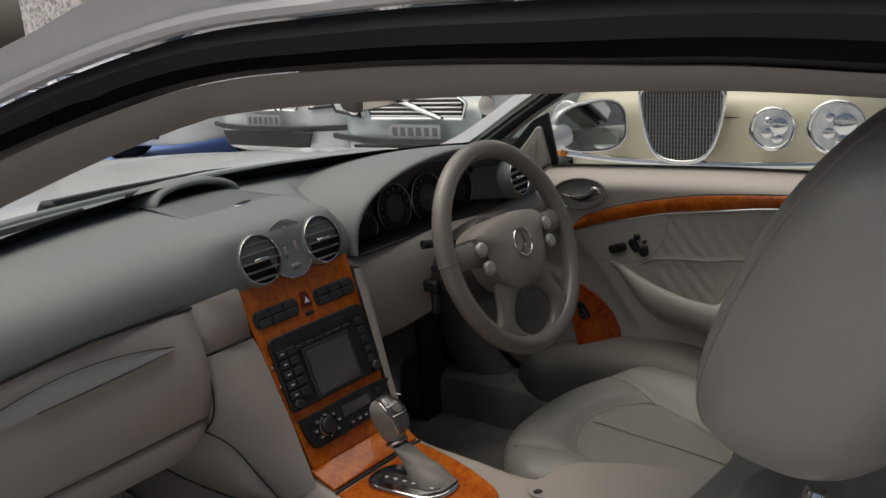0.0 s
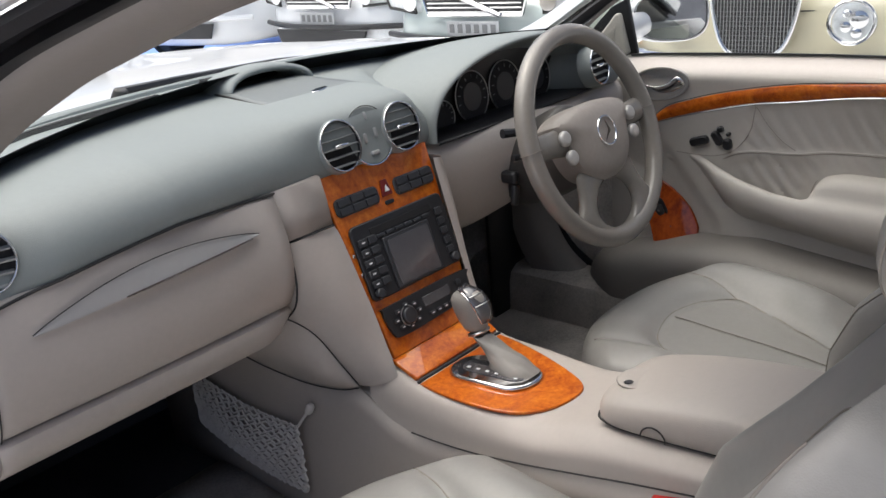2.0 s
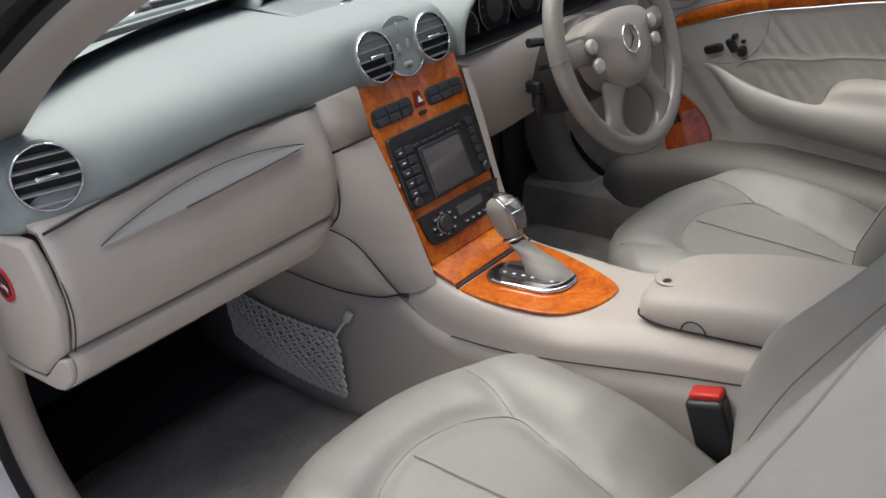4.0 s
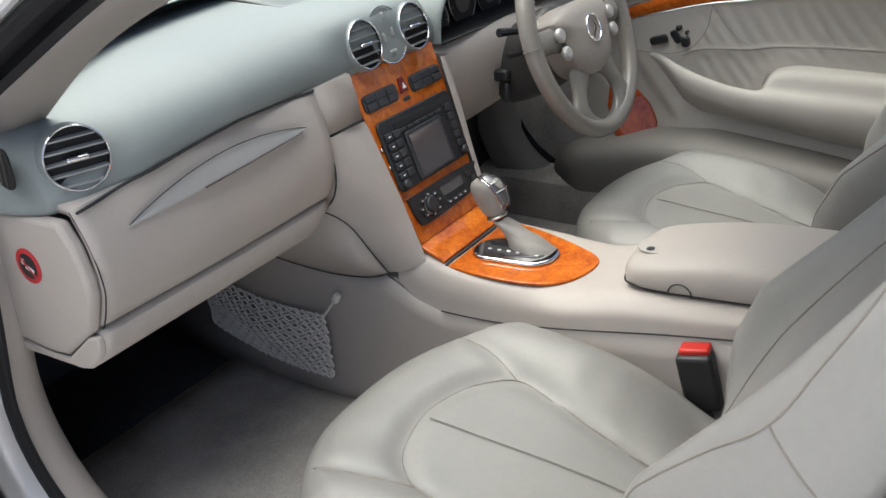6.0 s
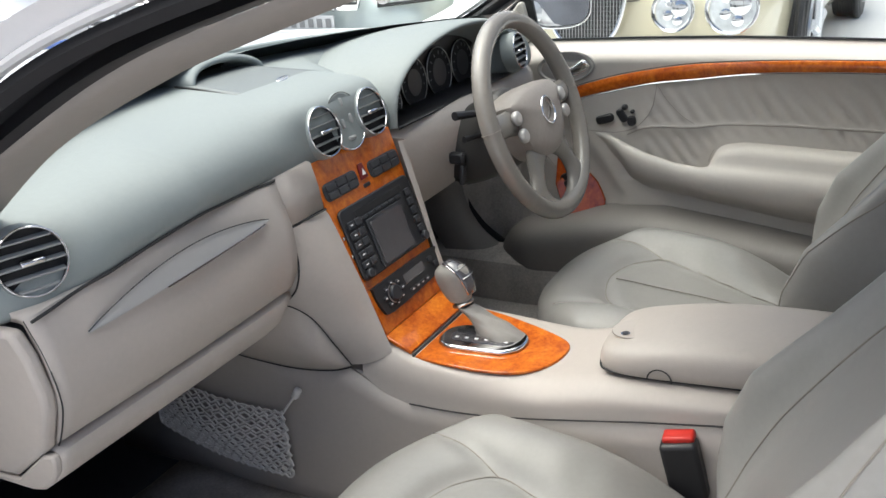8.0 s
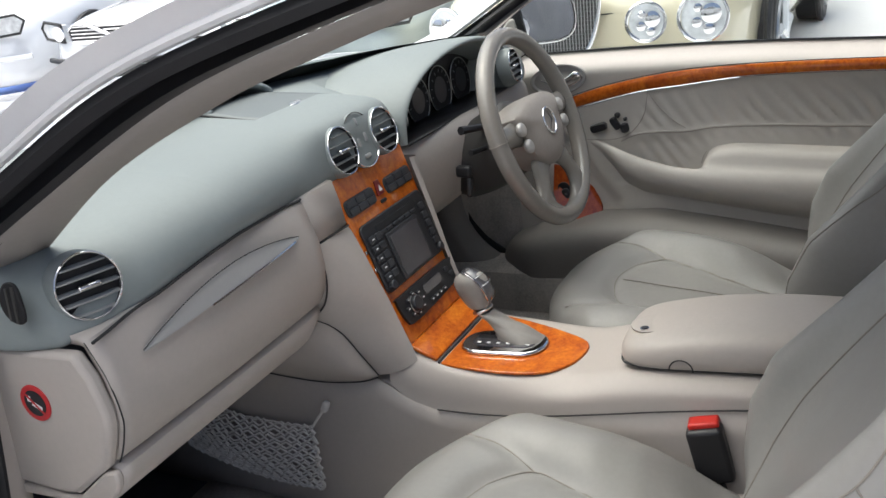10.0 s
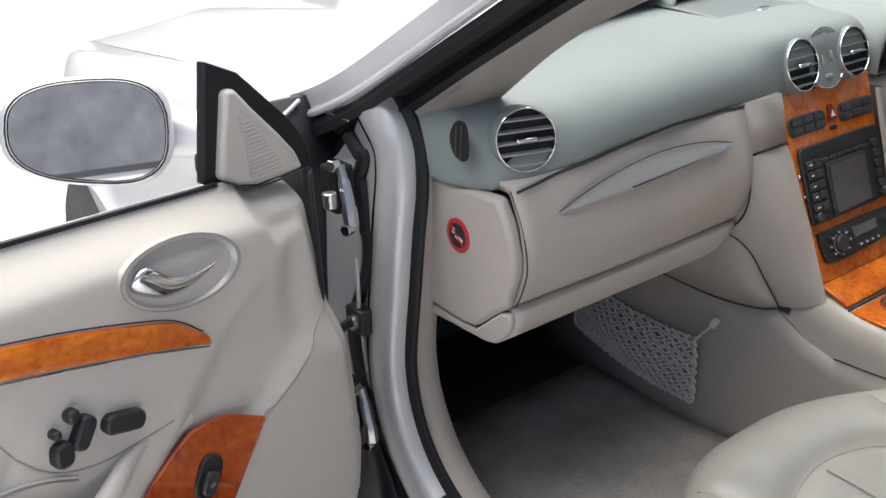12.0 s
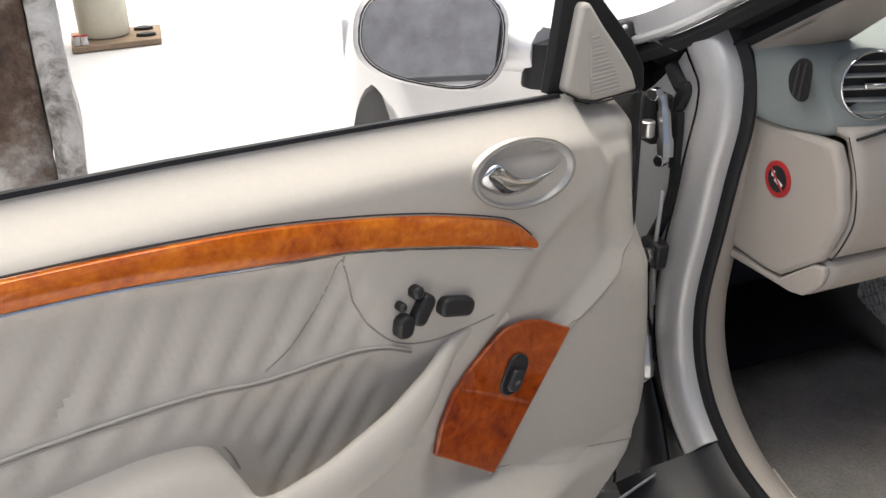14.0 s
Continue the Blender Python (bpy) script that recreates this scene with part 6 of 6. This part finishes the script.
    part("sail_frame", prism(B(), [P(a, 0.066, b) for a, b in ((0.188, 0.992), (0.210, 0.879), (0.150, 0.856), (0.062, 0.856), (0.064, 0.880), (0.086, 0.912), (0.150, 0.974))], d * 0.012), M["rubber"], door, "black sail window frame", bevel=0.002)
    sail = part("sail_cover", prism(B(), [P(a, 0.072, b) for a, b in tri], d * 0.016), M["doorskin"], door, "pale triangular mirror cover", bevel=0.005, seg=3)
    part("sail_gap", tube(B(), [P(a, 0.0885, b) for a, b in ((0.196, 0.8795), (0.172, 0.8665), (0.150, 0.860), (0.115, 0.859), (0.086, 0.859))], 0.0012, 5), M["gap"], sail)
    g = [(0.165, 0.935), (0.153, 0.930), (0.121, 0.885), (0.114, 0.869), (0.118, 0.865), (0.155, 0.868), (0.161, 0.874)]
    part("tweeter_grille", prism(B(), [P(a, 0.0878, b) for a, b in g], d * 0.0016), M["speaker"], sail, bevel=0.0006)
    for i in range(15):
        b = 0.870 + 0.0042 * i
        part("grille_rib", tube(B(), [P(float(np.interp(b, [0.866, 0.885, 0.930], [0.115, 0.1225, 0.154])), 0.0896, b), P(float(np.interp(b, [0.868, 0.935], [0.1595, 0.1640])), 0.0896, b)], 0.0007, 4), M["doorskin"], sail)
    return door


HP, DU, DN = Vector((-0.75, 0.19, 0)), Vector((-0.945, -0.327, 0)), Vector((0.327, -0.945, 0))


def open_side(u, n, z):
    return HP + DU * u + DN * n + Vector((0, 0, z))


def shut_side(u, n, z):
    return Vector((0.893 - n, 0.23 - u, z - 0.040 - 0.055 * max(0.0, u - 0.25)))


make_door(open_side, "open passenger door with pale lining and burl wood trim", [(0.406, 0.576), (0.398, 0.608), (0.384, 0.634), (0.364, 0.652), (0.335, 0.667), (0.307, 0.673), (0.28, 0.671), (0.255, 0.663), (0.221, 0.644), (0.331, 0.515)], ((0.301, 0.621),))
driver_door = make_door(shut_side, "closed driver door with beige lining and burl wood trim", [(0.373, 0.517), (0.372, 0.540), (0.366, 0.557), (0.354, 0.580), (0.336, 0.598), (0.314, 0.615), (0.288, 0.628), (0.262, 0.632), (0.258, 0.565), (0.304, 0.483)], ((0.292, 0.574), (0.318, 0.534)))


# long moulded map pocket at the foot of the driver door, shade put into its colour
rows = []
for i in range(41):
    y = 0.105 - 0.90 * i / 40
    zt = float(np.interp(y, [-0.8, -0.62, -0.47, -0.28, -0.146, -0.02, 0.05, 0.085, 0.105], [0.415, 0.443, 0.465, 0.488, 0.477, 0.449, 0.428, 0.405, 0.372]))
    fat = min(1.0, (0.112 - y) / 0.10) ** 0.5
    rows.append([Vector((0.815 - w * (0.35 + 0.65 * fat), y, z)) for w, z in ((0.0, zt + 0.004), (0.06, zt + 0.008), (0.11, zt + 0.005), (0.138, zt - 0.004), (0.153, zt - 0.022), (0.157, zt - 0.05), (0.152, zt - 0.09), (0.140, 0.30), (0.125, 0.24))])
part("map_pocket", grid(B(), rows), M["shadebeige"], driver_door, "moulded map pocket, coloured darker for the shade", solid=0.004, sub=1)


def make_mirror(c, face, foot, up=(0, 0, 1), w=0.086, h=0.055, label=""):
    mir = thing("wing_mirror", foot, label, "mirror", "wing mirrors")
    a = Vector(face).normalized()
    r = Vector(up).cross(a).normalized()
    uu = a.cross(r)
    c = Vector(c)
    def loop(sc, off, n=32):
        out = []
        for i in range(n):
            t = 2 * math.pi * i / n
            x, y = math.copysign(abs(math.cos(t)) ** 0.72, math.cos(t)), math.copysign(abs(math.sin(t)) ** 0.72, math.sin(t))
            out.append(c + a * off + r * (w * sc * x) + uu * (h * sc * y * (1 + 0.12 * x)))
        return out
    shell = part("housing", grid(B(), [loop(1.02, 0.004), loop(1.12, 0.0), loop(1.16, -0.015), loop(1.10, -0.045), loop(0.9, -0.075), loop(0.5, -0.095), loop(0.1, -0.10)], cv=True), M["silver"], mir, "silver mirror housing", sub=1)
    part("glass", prism(B(), loop(1.0, 0.0), a * 0.0008), M["mirror"], mir, "mirror glass", smooth=False)
    part("glass_edge", tube(B(), loop(1.03, 0.0015), 0.0022, 6, True), M["rubber"], mir)
    f = Vector(foot)
    part("arm", tube(B(), [c - a * 0.05 + (f - c) * 0.45, c - a * 0.035 + (f - c) * 0.75, f], [0.034, 0.030, 0.028], 12), M["silver"], mir)
    part("foot", tube(B(), [f + Vector((0, 0, 0.012)), f + Vector((0, 0, -0.04))], [0.022, 0.026], 12), M["rubber"], mir)
    return mir


make_mirror((-0.964, 0.262, 0.897), (-0.27, -0.93, 0.20), (-0.835, 0.235, 0.872), up=(0.14, 0, 1), w=0.080, h=0.053, label="silver wing mirror on the open passenger door")
make_mirror((1.06, 0.071, 0.885), (-0.62, -0.78, 0.10), (0.895, 0.115, 0.862), label="silver wing mirror on the closed driver door")

# ---- small things in the cabin ----
rv = thing("rear_view_mirror", (0.02, -0.12, 1.09), "dark-backed rear-view mirror under the roof", "mirror")
part("mirror_case", box(B(), (0.03, -0.215, 1.100), (0.21, 0.035, 0.055), Euler((0.15, 0, 0.12)).to_quaternion()), M["headliner"], rv, bevel=0.014, seg=3)
part("mirror_glass", box(B(), (0.032, -0.2345, 1.097), (0.195, 0.003, 0.043), Euler((0.15, 0, 0.12)).to_quaternion()), M["mirror"], rv, bevel=0.001)
part("mirror_stem", tube(B(), [(0.02, -0.19, 1.112), (0.02, -0.15, 1.125), (0.02, -0.12, 1.135)], 0.011, 10), M["headliner"], rv)

stk = thing("warning_sticker", (-0.6245, 0.053, 0.739), "round red airbag warning sticker on the dash end", "sticker")
part("sticker_disc", cyl(B(), (-0.6243, 0.053, 0.742), (-1, 0, 0), 0.0215, 0.0012, 32), M["lamp_red"], stk)
part("sticker_field", cyl(B(), (-0.6256, 0.053, 0.742), (-1, 0, 0), 0.0155, 0.0004, 28), M["black"], stk)
part("sticker_mark", box(B(), (-0.6264, 0.050, 0.739), (0.0005, 0.014, 0.005), Euler((0.4, 0, 0)).to_quaternion()), M["white"], stk)
part("sticker_mark", box(B(), (-0.6264, 0.060, 0.747), (0.0005, 0.005, 0.007)), M["white"], stk)
part("sticker_bar", box(B(), (-0.6268, 0.053, 0.742), (0.0005, 0.0025, 0.033), Euler((-0.8, 0, 0)).to_quaternion()), M["lamp_red"], stk)


# ---- parked cars round about ----
def make_car(nose, ahead, paint, label, kind, tall=1.0):
    f = Vector((ahead[0], ahead[1], 0)).normalized()
    r = Vector((f.y, -f.x, 0))
    o = Vector((nose[0], nose[1], 0))

    def C(s, w, z):
        return o - f * s + r * w + Vector((0, 0, z * tall))

    c = thing("parked_car", C(2.2, 0, 0), label, "car", "parked cars")
    SEC = [(0.0, 0.50, 0.26, 0.60), (0.06, 0.66, 0.22, 0.68), (0.22, 0.78, 0.20, 0.75), (0.6, 0.86, 0.20, 0.82), (1.35, 0.88, 0.20, 0.93), (2.3, 0.89, 0.20, 0.95), (3.6, 0.88, 0.20, 0.97), (4.3, 0.84, 0.22, 0.95), (4.62, 0.74, 0.26, 0.85), (4.7, 0.6, 0.3, 0.6)]
    rows = []
    for s, hw, zb, zt in SEC:
        h = zt - zb
        half = [(hw * 0.86, zb), (hw * 0.98, zb + 0.12 * h), (hw, zb + 0.4 * h), (hw * 0.985, zb + 0.72 * h), (hw * 0.92, zb + 0.92 * h), (hw * 0.72, zt), (hw * 0.3, zt + 0.025), ]
        rows.append([C(s, w, z) for w, z in half] + [C(s, -w, z) for w, z in half[::-1]])
    body = part("body", grid(B(), rows, cv=True, cap=True), paint, c, sub=1)
    G = [(1.30, 0.70, 0.93, 0.93), (1.75, 0.66, 0.94, 1.22), (2.1, 0.60, 0.94, 1.38), (2.7, 0.58, 0.95, 1.43), (3.3, 0.58, 0.95, 1.38), (3.9, 0.62, 0.96, 1.10), (4.1, 0.65, 0.96, 0.97)]
    part("cabin_glass", grid(B(), [[C(s, w, z) for w, z in ((hw * 1.15, zb), (hw * 1.04, zb + 0.6 * (zt - zb)), (hw * 0.9, zt), (0, zt + 0.02), (-hw * 0.9, zt), (-hw * 1.04, zb + 0.6 * (zt - zb)), (-hw * 1.15, zb))] for s, hw, zb, zt in G]), M["carglass"], c, sub=1)
    part("roof", grid(B(), [[C(s, w, z) for w, z in ((hw * 0.93, zt - 0.01), (hw * 0.5, zt + 0.02), (0, zt + 0.03), (-hw * 0.5, zt + 0.02), (-hw * 0.93, zt - 0.01))] for s, hw, zb, zt in G[2:5]]), paint, c, solid=-0.01, sub=1)
    for s in (0.85, 3.55):
        for sd in (-1, 1):
            t = part("wheel", cyl(B(), C(s, sd * 0.70, 0.325), r * sd, 0.325, 0.20, 36), M["rubber"], c, bevel=0.03, seg=3)
            part("arch", ring(B(), C(s, sd * 0.875, 0.335), r * sd, 0.345, 0.022, 28, 8), M["black"], t)
            part("rim", cyl(B(), C(s, sd * 0.895, 0.325), r * sd, 0.20, 0.008, 30), M["dark"], t)
            part("rim_edge", ring(B(), C(s, sd * 0.902, 0.325), r * sd, 0.212, 0.014, 36, 8), M["satin"], t)
            for k in range(5):
                a = radians(90 + 72 * k)
                part("spoke", tube(B(), [C(s, sd * 0.908, 0.325), C(s + 0.11 * math.cos(a), sd * 0.912, 0.325 + 0.11 * math.sin(a)), C(s + 0.205 * math.cos(a), sd * 0.905, 0.325 + 0.205 * math.sin(a))], [0.032, 0.024, 0.034], 8), M["whitepaint"], t)
    bump = [C(-0.075 + 0.20 * (w / 0.8) ** 2, w, 0) for w in [-0.8 + 1.6 * i / 16 for i in range(17)]]
    if kind == "oval":
        go = [(p.x, p.y) for p in smooth([(-0.188, 0.735, 0), (-0.10, 0.752, 0), (0.0, 0.756, 0), (0.10, 0.752, 0), (0.188, 0.735, 0), (0.196, 0.69, 0), (0.180, 0.58, 0), (0.145, 0.475, 0), (0.09, 0.420, 0), (0.0, 0.405, 0), (-0.09, 0.420, 0), (-0.145, 0.475, 0), (-0.180, 0.58, 0), (-0.196, 0.69, 0)], 4, True)]
        gr = part("grille", prism(B(), [C(-0.055 + 0.06 * (z - 0.5), w, z) for w, z in go], f * 0.02), M["black"], c, "shield-shaped dark mesh grille in a chrome surround")
        part("grille_ring", tube(B(), [C(-0.078 + 0.06 * (z - 0.5), w * 1.03, z) for w, z in go], 0.011, 10, True), M["chrome"], gr)
        def half(z):
            return float(np.interp(z, [0.405, 0.42, 0.475, 0.58, 0.69, 0.735, 0.756], [0.02, 0.09, 0.145, 0.180, 0.196, 0.188, 0.02]))
        for i in range(-12, 13):
            w = i * 0.0155
            zs_ = [0.407 + 0.347 * q / 40 for q in range(41) if half(0.407 + 0.347 * q / 40) > abs(w)]
            part("grille_bar", tube(B(), [C(-0.078 + 0.06 * (zs_[0] - 0.5), w, zs_[0]), C(-0.078 + 0.06 * (zs_[-1] - 0.5), w, zs_[-1])], 0.0022, 5), M["slat"], gr)
        for i in range(16):
            z = 0.42 + 0.0208 * i
            part("grille_wire", tube(B(), [C(-0.0765 + 0.06 * (z - 0.5), -half(z), z), C(-0.0765 + 0.06 * (z - 0.5), half(z), z)], 0.0014, 4), M["tick"], gr)
        for sd in (-1, 1):
            for w, rr, s in ((0.405, 0.088, -0.03), (0.655, 0.110, 0.035)):
                L = part("headlamp", cyl(B(), C(s + 0.04, sd * w, 0.56), f + r * sd * 0.25, rr, 0.05, 32), M["lens"], c, "round clear headlamp", bevel=0.012, seg=3)
                part("lamp_ring", ring(B(), C(s - 0.005, sd * w, 0.56), f + r * sd * 0.25, rr, 0.009, 36, 8), M["chrome"], L)
                for dw, dz, kr in ((0.25, 0.15, 0.42), (-0.35, -0.20, 0.30), (0.15, -0.48, 0.24), (-0.30, 0.40, 0.22)):
                    part("bulb_bowl", cyl(B(), C(s - 0.014, sd * (w + 0.012 + dw * rr), 0.56 + dz * rr), f + r * sd * 0.25, rr * kr, 0.006, 20, rr * kr * 0.6), M["chrome"], L)
            part("indicator", tube(B(), [C(0.06, sd * 0.71, 0.40), C(0.11, sd * 0.80, 0.405)], 0.022, 8), M["amber"], c)
        part("bumper_strip", tube(B(), [p + Vector((0, 0, 0.395)) for p in bump], 0.017, 8), M["chrome"], c)
        part("bonnet_line", tube(B(), [C(0.0 + 0.2 * (abs(w) / 0.8) ** 2, w, 0.60) for w in (-0.72, -0.5, -0.3, -0.16)], 0.003, 5), M["gap"], c)
        part("bonnet_line", tube(B(), [C(0.0 + 0.2 * (abs(w) / 0.8) ** 2, w, 0.60) for w in (0.16, 0.3, 0.5, 0.72)], 0.003, 5), M["gap"], c)
    else:
        gr = part("grille", prism(B(), [C(-0.01, w, z) for w, z in ((-0.34, 0.60), (0.34, 0.60), (0.37, 0.70), (0.31, 0.75), (-0.31, 0.75), (-0.37, 0.70))], f * 0.02), M["black"], c, "dark slatted grille")
        part("grille_frame", tube(B(), [C(-0.032, w, z) for w, z in ((-0.34, 0.60), (0.34, 0.60), (0.37, 0.70), (0.31, 0.75), (-0.31, 0.75), (-0.37, 0.70))], 0.010, 6, True), M["chrome"], gr)
        for i in range(5):
            part("grille_bar", tube(B(), [C(-0.034, -0.34, 0.617 + 0.028 * i), C(-0.034, 0.34, 0.617 + 0.028 * i)], 0.005, 5), M["satin"], gr)
        if kind == "slat":
            part("grille_slash", tube(B(), [C(-0.045, -0.20, 0.60), C(-0.045, 0.18, 0.755)], 0.016, 6), M["chrome"], gr)
        for sd in (-1, 1):
            L = part("headlamp", prism(B(), [C(0.02 + 0.35 * max(0, abs(w) - 0.4), sd * w, z) for w, z in ((0.43, 0.61), (0.73, 0.63), (0.78, 0.72), (0.72, 0.77), (0.44, 0.75))], f * 0.03 + r * sd * 0.03), M["lens"], c, "clear headlamp", bevel=0.008)
            part("bulb_bowl", cyl(B(), C(-0.005, sd * 0.50, 0.68), f, 0.055, 0.01, 20), M["chrome"], L)
            part("lamp_gap", tube(B(), [C(-0.012 + 0.35 * max(0, abs(w) - 0.4), sd * (w + 0.03), z) for w, z in ((0.43, 0.61), (0.73, 0.63), (0.78, 0.72), (0.72, 0.77), (0.44, 0.75))], 0.011, 6, True), M["gap"], L)
        part("air_intake", prism(B(), [C(-0.025, w, z) for w, z in ((-0.45, 0.30), (0.45, 0.30), (0.50, 0.42), (-0.50, 0.42))], f * 0.02), M["black"], c)
        pt = part("number_plate", prism(B(), [C(-0.045, w, z) for w, z in ((-0.19, 0.47), (0.19, 0.47), (0.19, 0.565), (-0.19, 0.565))], f * 0.006), M["plate"], c, bevel=0.002)
        for i in range(6):
            w = -0.15 + 0.06 * i
            part("plate_bar", prism(B(), [C(-0.0525, w + a, z) for a, z in ((-0.018, 0.490), (0.018, 0.490), (0.018, 0.545), (-0.018, 0.545))], f * 0.0012), M["tick"], pt)
        part("bumper_strip", tube(B(), [p + Vector((0, 0, 0.45 * tall)) for p in bump], 0.02, 8), M["black"] if kind == "slat" else paint, c)
    return c


make_car((3.20, 0.76), (-1, 0.0), M["cream"], "cream saloon with an oval grille and round headlamps", "oval")
make_car((3.40, 2.55), (-1, -0.04), M["greenpaint"], "pale green saloon with clear headlamps", "slat", 0.92)
make_car((3.80, 4.35), (-1, 0.02), M["whitepaint"], "white estate car with a slatted grille", "slat", 0.90)
make_car((3.65, 6.08), (-0.98, -0.18), M["whitepaint"], "white hatchback on the edge of the blue floor paint", "plain")
make_car((4.75, 9.55), (-0.98, -0.18), M["whitepaint"], "white car standing on the blue painted floor", "plain")

# ---- drum on a board by the wall ----
drum = thing("drum", (-1.26, 4.74, 0.035), "cream plastic drum standing on a wooden board", "drum")
part("drum_shell", grid(B(), [[Vector((-1.26 + rr * math.cos(t), 4.77 + rr * math.sin(t), z)) for t in [2 * math.pi * j / 32 for j in range(32)]] for rr, z in ((0.115, 0.036), (0.13, 0.04), (0.136, 0.06), (0.140, 0.30), (0.145, 0.31), (0.140, 0.32), (0.142, 0.60), (0.147, 0.61), (0.142, 0.62), (0.140, 0.86), (0.115, 0.89))], cv=True, cap=True), M["barrel"], drum)
board = thing("board", (-1.2, 4.7, 0), "worn flat wooden board on the concrete", "board")
part("plank", prism(B(), [(-1.44, 4.50, 0.004), (-0.98, 4.54, 0.004), (-0.95, 4.93, 0.004), (-1.44, 4.93, 0.004)], (0, 0, 0.030)), M["pallet"], board, bevel=0.004)
for i, (x, y) in enumerate(((-1.41, 4.56), (-1.37, 4.55))):
    can = thing("small_can", (x, y, 0.035), "small tin can with a red lid", "can")
    part("can_body", cyl(B(), (x, y, 0.036), (0, 0, 1), 0.017, 0.045, 16), M["white"], can)
    part("can_lid", cyl(B(), (x, y, 0.0815), (0, 0, 1), 0.0175, 0.007, 16), M["lamp_red"], can)
for y in (4.64, 4.82):
    sh = thing("dark_cover", (-1.05, y, 0.035), "flat dark rubber cover on the board", "cover")
    part("cover_body", grid(B(), [[Vector((-1.05 + sx_ * math.cos(t), y + sy_ * math.sin(t), z)) for t in [2 * math.pi * j / 20 for j in range(20)]] for sx_, sy_, z in ((0.055, 0.03, 0.0355), (0.05, 0.028, 0.05), (0.02, 0.012, 0.056))], cv=True, cap=True), M["rubber"], sh)
